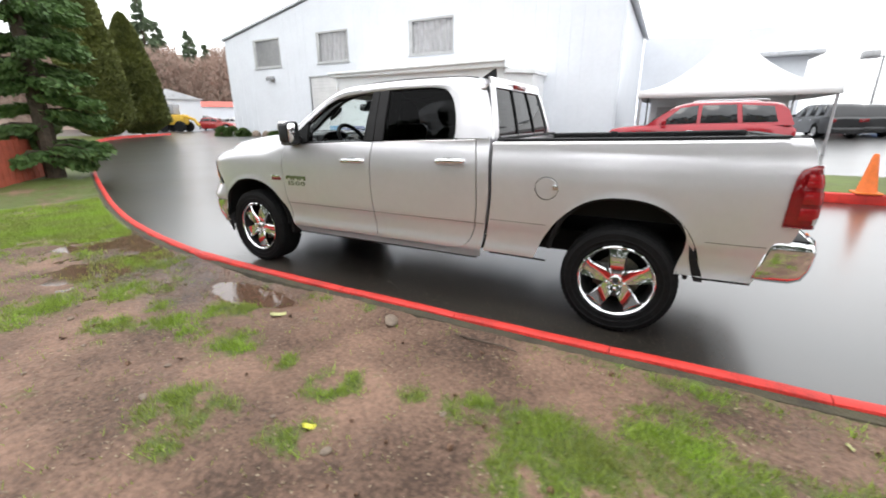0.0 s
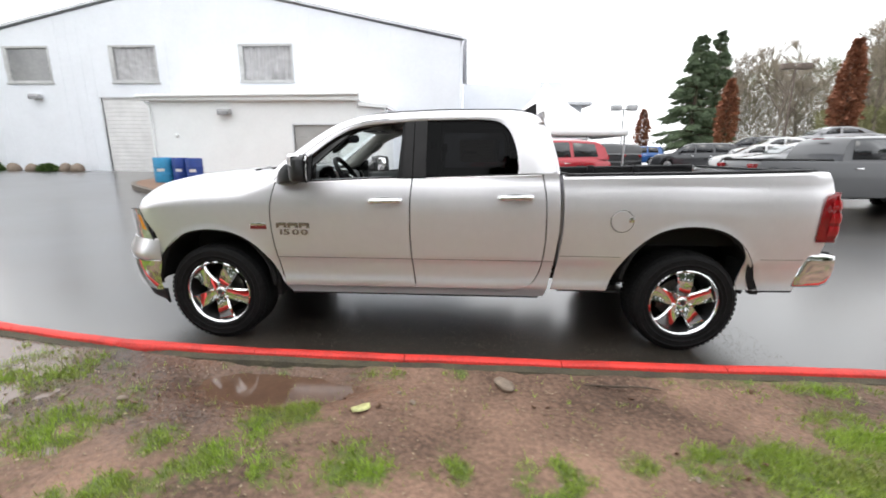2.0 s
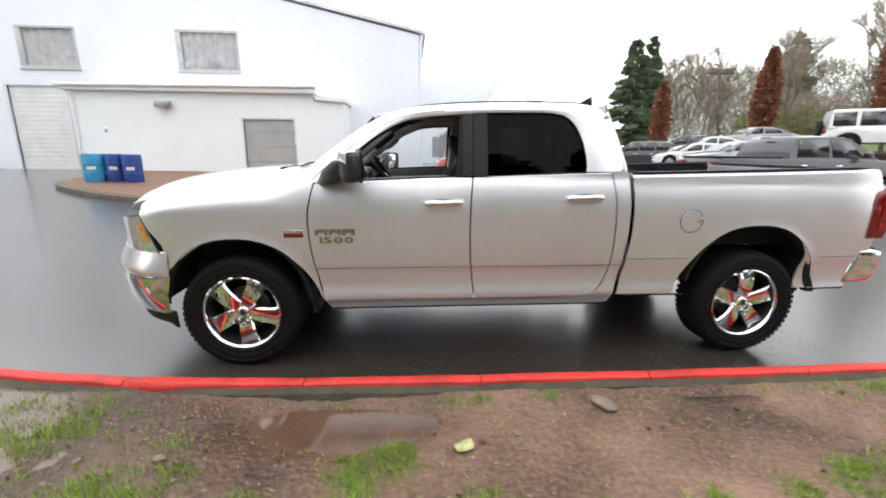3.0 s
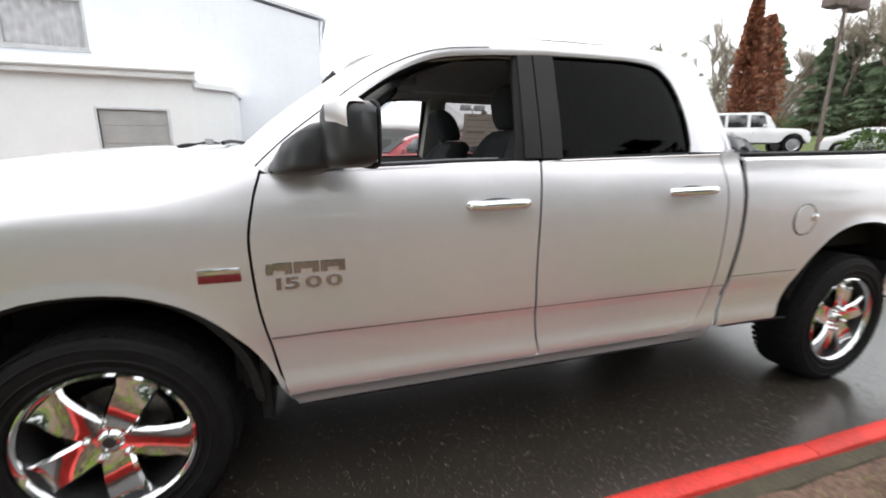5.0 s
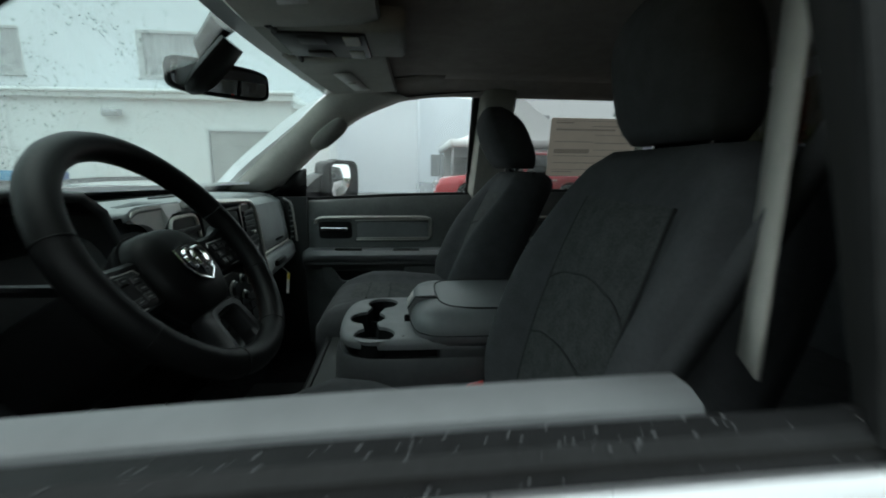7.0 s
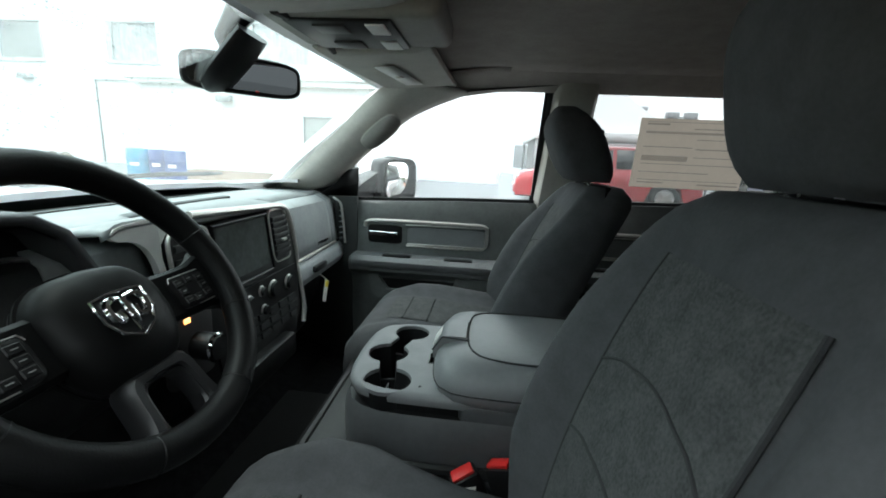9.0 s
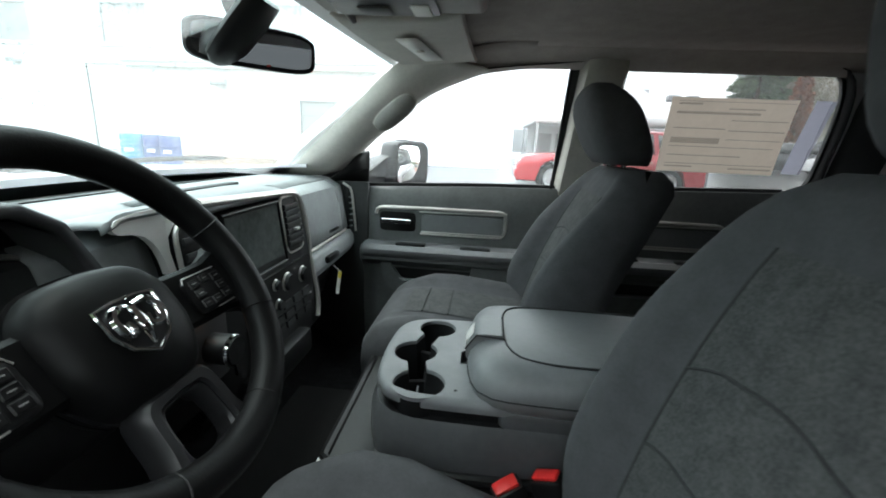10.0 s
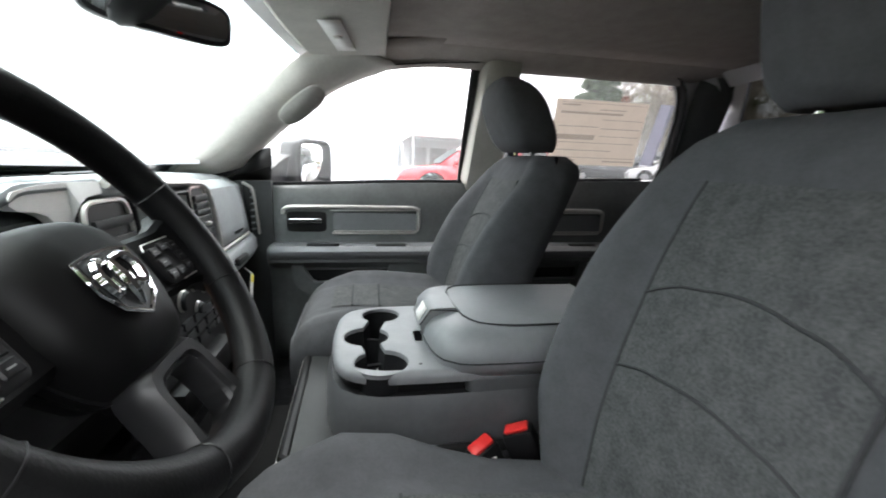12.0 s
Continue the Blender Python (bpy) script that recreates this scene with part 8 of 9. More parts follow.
for k in range(3):
    part("mat_print", box(0.98 + 0.0 * k, 0.995, 0.42 + 0.085 * k, 0.49 + 0.085 * k, 0.6145, 0.6155), LABEL_WHITE, fl, "pale bars woven in the mat")

# price sheet on the rear side window
def paper_material(name, col, through_col):
    m = mat(name, col, 0.8, 0, var=0.05, scale=10)
    nt = m.node_tree
    tr, mx = nt.nodes.new("ShaderNodeBsdfTranslucent"), nt.nodes.new("ShaderNodeMixShader")
    tr.inputs[0].default_value = (*through_col, 1)
    mx.inputs[0].default_value = 0.35
    out = nt.nodes["Material Output"]
    nt.links.new(nt.nodes["Principled BSDF"].outputs[0], mx.inputs[1])
    nt.links.new(tr.outputs[0], mx.inputs[2])
    nt.links.new(mx.outputs[0], out.inputs[0])
    return m


BACKLIT = paper_material("backlit_paper", (0.66, 0.60, 0.52), (0.62, 0.53, 0.45))
BACKLIT_BLUE = paper_material("backlit_blue_paper", (0.40, 0.41, 0.48), (0.50, 0.50, 0.60))


def print_material():
    """Thin ink that lets part of the paper's glow through."""
    m = mat("thin_print", (0.30, 0.27, 0.23), 0.8, 0, var=0.1, scale=30)
    nt = m.node_tree
    tr, mx = nt.nodes.new("ShaderNodeBsdfTransparent"), nt.nodes.new("ShaderNodeMixShader")
    mx.inputs[0].default_value = 0.62
    nt.links.new(nt.nodes["Principled BSDF"].outputs[0], mx.inputs[1])
    nt.links.new(tr.outputs[0], mx.inputs[2])
    nt.links.new(mx.outputs[0], nt.nodes["Material Output"].inputs[0])
    return m


PRINT = print_material()


def sheet_on_glass(x0, x1, z0, z1, off, material, shear=0.0):
    return surf([[Vector((x + shear * (z - z0), glass_y(z) - off, z)) for z in span(z0, z1, 4)] for x in span(x0, x1, 4)], flip=True)


st = part("window_sheet", sheet_on_glass(1.99, 2.405, 1.432, 1.690, 0.010, BACKLIT, -0.06), BACKLIT, truck, "printed price sheet taped to the window glass")
for k, (a, b, z, h) in enumerate(((0.02, 0.30, 0.205, 0.008), (0.02, 0.10, 0.235, 0.006), (0.19, 0.31, 0.222, 0.004), (0.02, 0.20, 0.155, 0.004), (0.02, 0.19, 0.105, 0.020), (0.02, 0.38, 0.092, 0.003), (0.21, 0.40, 0.150, 0.004), (0.21, 0.40, 0.120, 0.003), (0.02, 0.28, 0.060, 0.004), (0.02, 0.40, 0.030, 0.003), (0.25, 0.40, 0.015, 0.006), (0.02, 0.12, 0.018, 0.005), (0.21, 0.40, 0.185, 0.003), (0.02, 0.40, 0.245, 0.002))):
    part("print_bar", sheet_on_glass(1.995 - 0.06 * z + a, 1.995 - 0.06 * z + b, 1.432 + z, 1.432 + z + h, 0.0125, PRINT), PRINT, st)
part("window_sheet", sheet_on_glass(2.435, 2.50, 1.44, 1.69, 0.011, BACKLIT_BLUE, 0.03), BACKLIT_BLUE, truck, "narrow blue-grey printed sheet on the window glass")

# pale capping along the inside of the driver's window and the light edge of the pillar
part("sill_capping", surf([[Vector((x, -0.917, belt(x) - 0.004)), Vector((x, -0.914, belt(x) + 0.005)), Vector((x, -0.908, belt(x) + 0.007)), Vector((x, -0.896, belt(x) + 0.007)), Vector((x, -0.888, belt(x) + 0.001))] for x in span(0.82, 1.465, 12)]), VINYL, truck, "grey capping on the window sill", solid=0.006)
part("pillar_edge", surf([[Vector((1.601 + 0.155 * (z - 1.335) + k * (0.023 + 0.05 * (z - 1.335)), -0.804 + 0.175 * (z - 1.335) + k * (0.046 + 0.08 * (z - 1.335)), z)) for k in (0, 0.5, 1)] for z in span(1.30, 1.78, 10)]), TRIM_LIGHT, truck, "pale pillar edge trim", solid=0.004)
rows = []
for u in span(0, 1, 12):
    z = 1.345 + 0.435 * u
    y = glass_y(z)
    x = 1.524 + 0.04 * u
    rows.append([Vector((x, -(y - 0.014), z)), Vector((x - 0.003, -(y - 0.005), z)), Vector((x + 0.004, -(y + 0.002), z)), Vector((1.575, -(y + 0.004), z)), Vector((1.60, -(y - 0.014), z))])
part("window_channel", surf(rows, close=True), BLACK_TRIM, truck, "black rubber window channel", sharp=20)
part("belt_webbing", surf([[Vector((x - d * 0.3, y, z + d)) for d in (-0.022, 0.022)] for x, y, z in [tuple(p) for p in path3([(1.70, -0.80, 1.60), (1.64, -0.76, 1.42), (1.56, -0.73, 1.22), (1.50, -0.72, 1.02)], 14)]]), FABRIC, truck, "grey seat-belt webbing across the seat side", solid=0.002)


# ---- parked vehicles ----
def painted(name, col, metal=0.2):
    return mat(name, col, 0.3, metal, var=0.03, scale=2, coat=1.0)


CAR_GLASS = mat("dark_car_glass", (0.02, 0.022, 0.025), 0.06, 0, var=0.1, scale=5, spec=0.8)
# lighter glass copy with the sky's light put into its colour
CAR_GLASS_LIGHT = mat("sky_lit_car_glass", (0.10, 0.12, 0.125), 0.05, 0, var=0.1, scale=5, spec=0.9)
RIM_GREY = mat("alloy_rim", (0.55, 0.55, 0.56), 0.3, 0.9, var=0.1, scale=20)


def car_wheel(parent, x, y, r, s):
    w = new("wheel")
    w.parent = parent
    w.location = (x, y, r)
    part("tyre", lathe([(r * 0.66, -0.10), (r * 0.86, -0.115), (r * 0.97, -0.10), (r, -0.06), (r, 0.06), (r * 0.97, 0.10), (r * 0.86, 0.115), (r * 0.66, 0.10)], 28), RUBBER, w)
    part("rim", lathe([(0.0, s * 0.07), (r * 0.2, s * 0.085), (r * 0.55, s * 0.06), (r * 0.66, s * 0.105), (r * 0.69, s * 0.09)], 28), RIM_GREY, w)
    for k in range(5):
        bm = box(r * 0.12, r * 0.62, min(s * 0.075, s * 0.10), max(s * 0.075, s * 0.10), -r * 0.085, r * 0.085, 0.006, 1, m=Matrix.Rotation(2 * math.pi * k / 5 + 0.3, 4, "Y"))
        part("spoke", bm, RIM_GREY, w)


def make_car(name, label, category, paint, length, hw, low, belt_pts, roof_pts, wheels, r, panes, open_bed=None, dark_glass=True, group=""):
    """A parked car facing +x: body loft, cabin loft, panes, lamps and wheels."""
    root = thing(name, label, category, group=group)
    zt = tab(belt_pts)
    xs = sorted({*span(belt_pts[0][0], belt_pts[-1][0], 40)})
    x0, x1 = xs[0], xs[-1]
    rows = []
    for x in xs:
        e = 1 - 0.16 * smooth01((abs((x - x0) / (x1 - x0) - 0.5) - 0.36) / 0.14)
        w, z = hw * e, zt(x)
        zl = low
        for wx in wheels:
            if abs(x - wx) < r * 1.18:
                zl = max(zl, r + math.sqrt(max(0, (r * 1.18) ** 2 - (x - wx) ** 2)) * 0.98)
        zl = min(zl, z - 0.12)
        m = zl + (z - zl) * 0.55
        rows.append([Vector((x, -w * 0.93, zl)), Vector((x, -w, zl + 0.04)), Vector((x, -w, m)), Vector((x, -w * 0.985, z - 0.07)), Vector((x, -w * 0.94, z - 0.01)), Vector((x, -w * 0.80, z + 0.012)), Vector((x, 0, z + 0.03)), Vector((x, w * 0.80, z + 0.012)), Vector((x, w * 0.94, z - 0.01)), Vector((x, w * 0.985, z - 0.07)), Vector((x, w, m)), Vector((x, w, zl + 0.04)), Vector((x, w * 0.93, zl))])
    part("body", capped(rows), paint, root)
    part("underside", box(x0 + 0.15, x1 - 0.15, -hw * 0.85, hw * 0.85, low, low + 0.35, 0.03), DARK, root)
    rz_ = tab(roof_pts)
    rows = []
    for x in span(roof_pts[0][0], roof_pts[-1][0], 26):
        z, b = max(rz_(x), zt(x) + 0.005), zt(x) - 0.02
        k = (z - b) / 0.62
        wt = hw * (0.94 - 0.17 * min(1, k))
        rows.append([Vector((x, -hw * 0.93, b)), Vector((x, -wt - 0.01, z - 0.05 * min(1, k))), Vector((x, -wt * 0.88, z - 0.006)), Vector((x, 0, z + 0.02 * min(1, k))), Vector((x, wt * 0.88, z - 0.006)), Vector((x, wt + 0.01, z - 0.05 * min(1, k))), Vector((x, hw * 0.93, b))])
    part("cabin", capped(rows), paint, root)
    for s in (-1, 1):
        for p in panes:
            bm = bmesh.new()
            vs = []
            for x, u in p:
                z0, z1 = zt(x) + 0.01, max(rz_(x), zt(x) + 0.01) - 0.07
                z = z0 + (z1 - z0) * u
                k = (rz_(x) - zt(x) + 0.02) / 0.62
                wt = hw * (0.94 - 0.17 * min(1, k)) + 0.01
                f = (z - zt(x) + 0.02) / max(0.05, (rz_(x) - 0.05 * min(1, k)) - zt(x) + 0.02)
                vs.append(bm.verts.new((x, s * (hw * 0.93 + (wt - hw * 0.93) * f + 0.012), z)))
            bm.faces.new(vs if s < 0 else vs[::-1])
            part("window", bm, CAR_GLASS if dark_glass else CAR_GLASS_LIGHT, root, solid=0.01)
        for wx in wheels:
            car_wheel(root, wx, s * (hw - 0.12), r, s)
        part("tail_lamp", box(x0 - 0.015, x0 + 0.10, s * hw * 0.66 - 0.13, s * hw * 0.66 + 0.13, zt(x0 + 0.05) - 0.26, zt(x0 + 0.05) - 0.08, 0.02), RED_LENS, root, "red tail lamp")
        part("head_lamp", box(x1 - 0.16, x1 + 0.012, s * hw * 0.62 - 0.14, s * hw * 0.62 + 0.16, zt(x1 - 0.1) - 0.20, zt(x1 - 0.1) - 0.06, 0.02), CLEAR_LENS, root, "clear head lamp")
        part("side_mirror", box(roof_pts[-1][0] - 0.55, roof_pts[-1][0] - 0.42, s * (hw + 0.10) - 0.09, s * (hw + 0.10) + 0.09, zt(roof_pts[-1][0] - 0.5) + 0.02, zt(roof_pts[-1][0] - 0.5) + 0.17, 0.03), paint, root)
        for hx in [p[0][0] for p in panes[:2]]:
            part("door_handle", box(hx + 0.05, hx + 0.25, s * hw - 0.01, s * hw + 0.03, zt(hx) - 0.20, zt(hx) - 0.165, 0.008), CHROME, root)
    part("windscreen", surf([[Vector((x + 0.02, y * hw * 0.78, rz_(x) + 0.012)) for y in (-1, -0.5, 0, 0.5, 1)] for x in span(roof_pts[-1][0] - 0.62, roof_pts[-1][0] - 0.06, 6)], flip=True), CAR_GLASS_LIGHT, root)
    part("rear_bumper", box(x0 - 0.05, x0 + 0.12, -hw * 0.8, hw * 0.8, low + 0.08, low + 0.30, 0.04), paint, root)
    part("front_bumper", box(x1 - 0.12, x1 + 0.05, -hw * 0.8, hw * 0.8, low + 0.08, low + 0.32, 0.04), paint, root)
    return root


def place(root, x, y, turn, z=None):
    root.location, root.rotation_euler = (x, y, ground_z(x, y) if z is None else z), (0, 0, radians(turn))
    return root


SUV_BELT = [(-2.52, 0.95), (-2.45, 1.08), (-1.2, 1.10), (0.9, 1.06), (1.3, 1.05), (2.1, 0.99), (2.42, 0.90), (2.52, 0.72)]
SUV_ROOF = [(-2.42, 1.12), (-2.25, 1.55), (-2.0, 1.70), (-1.0, 1.745), (0.0, 1.735), (0.45, 1.66), (0.95, 1.36), (1.32, 1.07)]
SUV_PANES = [[(-0.05, 0.05), (0.95, 0.05), (0.42, 0.95), (-0.05, 0.96)], [(-1.10, 0.05), (-0.15, 0.05), (-0.15, 0.96), (-1.02, 0.96)], [(-2.05, 0.12), (-1.22, 0.06), (-1.14, 0.95), (-1.92, 0.92)]]
suv = make_car("sport_utility_car", "bright red sport utility car parked before the white tent", "car", painted("red_car_paint", (0.42, 0.012, 0.025)), 5.1, 0.96, 0.26, SUV_BELT, SUV_ROOF, (-1.5, 1.53), 0.385, SUV_PANES)
place(suv, 4.66, 12.1, 180)
part("roof_rail", tube([(-1.8, -0.68, 1.76), (-1.7, -0.68, 1.79), (0.0, -0.68, 1.78), (0.1, -0.68, 1.74)], 0.018, 6), CHROME, suv)
part("roof_rail", tube([(-1.8, 0.68, 1.76), (-1.7, 0.68, 1.79), (0.0, 0.68, 1.78), (0.1, 0.68, 1.74)], 0.018, 6), CHROME, suv)

PK_BELT = [(-2.95, 1.05), (-2.90, 1.33), (-1.0, 1.33), (-0.95, 1.33), (1.0, 1.32), (1.4, 1.31), (2.2, 1.25), (2.75, 1.12), (2.95, 0.80)]
PK_ROOF = [(-1.02, 1.34), (-0.92, 1.70), (-0.75, 1.90), (0.0, 1.925), (0.6, 1.90), (1.0, 1.72), (1.5, 1.33)]
PK_PANES = [[(0.22, 0.05), (1.12, 0.05), (0.72, 0.93), (0.22, 0.95)], [(-0.78, 0.05), (0.12, 0.05), (0.12, 0.95), (-0.70, 0.95)]]
DARK_GREY = painted("charcoal_truck_paint", (0.035, 0.036, 0.04), 0.4)
pk = make_car("parked_pickup", "charcoal-grey crew-cab pickup truck parked in the lot", "truck", DARK_GREY, 5.9, 1.0, 0.42, PK_BELT, PK_ROOF, (-1.82, 1.88), 0.40, PK_PANES)
# black slab on the closed body stands in for the shaded bed
part("bed_opening", box(-2.85, -1.1, -0.82, 0.82, 1.34, 1.365, 0.01), DARK, pk)
part("high_brake_lamp", box(-0.98, -0.92, -0.15, 0.15, 1.86, 1.89), RED_LENS, pk)
place(pk, 12.1, 7.5, 0)
CAR_BELT = [(-2.3, 0.75), (-2.25, 0.95), (-1.6, 1.02), (0.8, 0.95), (1.2, 0.92), (2.0, 0.80), (2.2, 0.72), (2.3, 0.55)]
CAR_ROOF = [(-1.75, 1.03), (-1.0, 1.36), (-0.4, 1.44), (0.2, 1.42), (0.7, 1.22), (1.2, 0.93)]
CAR_PANES = [[(-0.10, 0.05), (0.85, 0.05), (0.25, 0.92), (-0.10, 0.94)], [(-1.25, 0.05), (-0.2, 0.05), (-0.2, 0.94), (-0.95, 0.85)]]
JEEP_BELT = [(-2.2, 0.85), (-2.15, 1.10), (0.6, 1.12), (0.9, 1.12), (1.8, 1.08), (2.05, 1.0), (2.15, 0.7)]
JEEP_ROOF = [(-2.14, 1.14), (-2.08, 1.78), (-1.9, 1.84), (0.2, 1.84), (0.45, 1.74), (0.75, 1.14)]
JEEP_PANES = [[(-0.25, 0.06), (0.45, 0.06), (0.28, 0.9), (-0.25, 0.92)], [(-1.15, 0.06), (-0.38, 0.06), (-0.38, 0.92), (-1.15, 0.92)], [(-2.0, 0.06), (-1.28, 0.06), (-1.28, 0.92), (-2.0, 0.92)]]
WHITE_P, BLUE_P, BLACK_P = painted("white_car_paint", (0.75, 0.75, 0.75), 0), painted("blue_car_paint", (0.02, 0.10, 0.32)), painted("black_car_paint", (0.012, 0.012, 0.014))
SILVER_P = painted("silver_grey_car_paint", (0.35, 0.35, 0.36), 0.5)
jeep = make_car("off_road_car", "white boxy off-road car parked on the raised lot", "car", WHITE_P, 4.3, 0.92, 0.45, JEEP_BELT, JEEP_ROOF, (-1.45, 1.48), 0.40, JEEP_PANES)
part("spare_wheel", lathe([(0.0, -0.15), (0.36, -0.15), (0.38, -0.05), (0.36, 0.0)], 24, "x", (-2.2, 0.0, 1.05)), RUBBER, jeep)
place(jeep, 21.0, 12.6, -52 + 52 - 35)
bases = {}
for key, p, b, rf, pn, lab, cat in (("white", WHITE_P, CAR_BELT, CAR_ROOF, CAR_PANES, "white saloon car parked in the lot", "car"), ("black", BLACK_P, SUV_BELT, SUV_ROOF, SUV_PANES, "black sport utility car parked in the lot", "car"), ("blue", BLUE_P, SUV_BELT, SUV_ROOF, SUV_PANES, "blue sport utility car parked in the lot", "car"), ("grey", SILVER_P, CAR_BELT, CAR_ROOF, CAR_PANES, "silver-grey saloon car parked in the lot", "car"), ("red", painted("dull_red_car_paint", (0.40, 0.03, 0.03)), CAR_BELT, CAR_ROOF, CAR_PANES, "red car parked beside the far building", "car"), ("charcoal", DARK_GREY, SUV_BELT, SUV_ROOF, SUV_PANES, "charcoal sport utility car parked in the lot", "car")):
    wb = (-1.5, 1.5) if b is not PK_BELT else (-1.82, 1.88)
    bases[key] = make_car("parked_car", lab, cat, p, 4.6, 0.9, 0.25, b, rf, wb, 0.34, pn, group="cars in the lot")
used = set()


def park(key, x, y, turn, z=None):
    m = Matrix.LocRotScale((x, y, ground_z(x, y) if z is None else z), Euler((0, 0, radians(turn))), None)
    if key in used:
        copy_thing(bases[key], m)
    else:
        used.add(key)
        bases[key].matrix_basis = m


for key, x, y, turn in (("blue", 18.2, 37.8, 150), ("charcoal", 17.6, 26.0, 150), ("white", 18.2, 20.4, 155), ("white", 20.6, 22.6, 160), ("grey", 23.4, 22.5, 165), ("black", 11.4, 27.0, 100), ("black", 13.4, 29.5, 100), ("black", 14.6, 33.0, 100), ("white", 11.0, 33.5, 100),
                        ("grey", 20.5, 31.0, 140), ("charcoal", 24.0, 30.0, 140), ("white", 27.5, 34.0, 130), ("white", 31.0, 31.5, 130), ("red", -41.5, 27.6, 35), ("black", -47.0, 30.0, 35), ("white", -46.5, 34.0, 20), ("grey", 16.5, 15.2, 170), ("red", 16.6, 41.0, 140), ("white", 30.0, 12.2, -57)):
    park(key, x, y, turn)

# ---- white event tent ----
tent = thing("event_tent", "white peaked event tent with a plain valance", "tent", (5.75, 17.0, ground_z(5.75, 17.0)))
TH = 2.85
rows = []
for u in span(0, 1, 18):
    h = 2.05 + 2.15 * u**1.75
    w = TH * (1 - u) + 0.10
    ring = []
    for q in span(0, 2 * math.pi, 57)[:-1]:
        c, s = math.cos(q), math.sin(q)
        m = max(abs(c), abs(s))
        edge = min(abs(c), abs(s)) / m
        ring.append(Vector((w * c / m, w * s / m, h - 0.16 * (1 - u) * (1 - edge**2) * math.sin(math.pi * min(1, u * 1.6)))))
    rows.append(ring)
part("canopy", surf(rows, close=True), TENT, tent, "white stretched canopy")
part("finial", lathe([(0.12, 4.18), (0.10, 4.27), (0.0, 4.30)], 16, "z"), TENT, tent)
for a, b in (((-1, -1), (1, -1)), ((1, -1), (1, 1)), ((1, 1), (-1, 1)), ((-1, 1), (-1, -1))):
    k = TH + 0.10
    rows = [[Vector((k * (a[0] + (b[0] - a[0]) * u), k * (a[1] + (b[1] - a[1]) * u), z - 0.02 * math.sin(math.pi * u))) for z in (2.06, 1.94, 1.80)] for u in span(0, 1, 20)]
    part("valance", surf(rows), TENT, tent, solid=0.008)
for x in (-TH, TH):
    for y in (-TH, TH):
        part("post", tube([(x, y, -0.3), (x, y, 2.05)], 0.045, 8), GALV, tent)
part("back_wall", box(-2.7, 2.7, 2.70, 2.74, -0.3, 1.95), TENT, tent, "pale tent side wall")
for k in range(5):
    part("wall_window", box(-2.4 + 1.0 * k, -1.6 + 1.0 * k, 2.66, 2.70, 0.5, 1.6), WIN_FRAME, tent)

# ---- island with a cone ----
isl = thing("island", "grass island with a red-painted kerb", "kerb", kind="structure")
part("island_kerb", box(6.5, 8.7, 6.05, 6.2, -0.05, 0.20, 0.02), KERB_RED, isl, "red-painted kerb")
part("island_kerb", box(6.5, 6.65, 6.2, 9.3, -0.05, 0.22, 0.02), KERB_RED, isl, "red-painted kerb")
part("lawn", box(6.65, 8.9, 6.2, 9.3, -0.05, 0.21, 0.02), BANK, isl, "mown green grass")
cone = thing("traffic_cone", "orange plastic traffic cone standing on the island kerb", "cone", (7.35, 6.2, 0.205))
part("cone_body", lathe([(0.155, 0.02), (0.15, 0.03), (0.09, 0.38), (0.045, 0.68), (0.03, 0.71), (0.0, 0.715)], 24, "z"), CONE_ORANGE, cone)
part("cone_base", box(-0.19, 0.19, -0.19, 0.19, 0, 0.035, 0.012), CONE_ORANGE, cone)

# ---- left background ----
def low_building(name, label, x, y, turn, w, d, h, roof_h, wall_m, roof_m, door=True):
    root = thing(name, label, "building", (x, y, ground_z(x, y)), turn)
    part("wall", box(-w / 2, w / 2, -d / 2, d / 2, -0.5, h), wall_m, root)
    rows = [[Vector((sx * (w / 2 + 0.3), -d / 2 - 0.3, h)), Vector((sx * (w / 2 + 0.3), d / 2 + 0.3, h)), Vector((sx * (w / 2 + 0.3), 0, h + roof_h))] for sx in (-1, 1)]
    part("roof", capped(rows), roof_m, root)
    if door:
        part("door", box(-w * 0.25, w * 0.25, -d / 2 - 0.05, -d / 2 + 0.02, 0, h * 0.72), WIN_DARK, root)
    return root


ROOF_RED = mat("red_roof", (0.55, 0.12, 0.09), 0.6, 0, var=0.1, scale=2)
ROOF_DARK = mat("dark_shingle_roof", (0.10, 0.10, 0.105), 0.8, 0, var=0.2, scale=3)
YELLOW_M = mat("yellow_machine_paint", (0.65, 0.40, 0.03), 0.5, 0, var=0.1, scale=4)
garage = low_building("white_garage", "white gabled garage with an open bay", -47.2, 26.2, -30, 9.0, 6.0, 3.3, 1.0, WHITE_WALL, ROOF_EDGE, False)
# solid dark panel drawn for the bay's unlit inside
part("door", box(4.48, 4.56, -2.3, 0.9, 0.0, 2.6), WIN_DARK, garage, "dark panel standing in for the shaded open bay")
low_building("red_roofed_building", "low white building with a red roof edge", -56.2, 40.5, 53.5, 20.0, 8.0, 3.0, 0.9, WHITE_WALL, ROOF_RED, False)
loader = thing("yellow_loader", "yellow wheeled loader standing before the white garage", "machine", (-41.0, 23.0, ground_z(-41, 23)), 30)
part("loader_body", box(-1.2, 1.0, -0.8, 0.8, 0.7, 1.7, 0.15), YELLOW_M, loader)
part("loader_cab", box(-0.7, 0.3, -0.65, 0.65, 1.7, 2.7, 0.1), WIN_DARK, loader)
part("loader_arm", tube([(0.8, 0, 1.6), (1.9, 0, 1.2), (2.3, 0, 0.6)], 0.15, 8), YELLOW_M, loader)
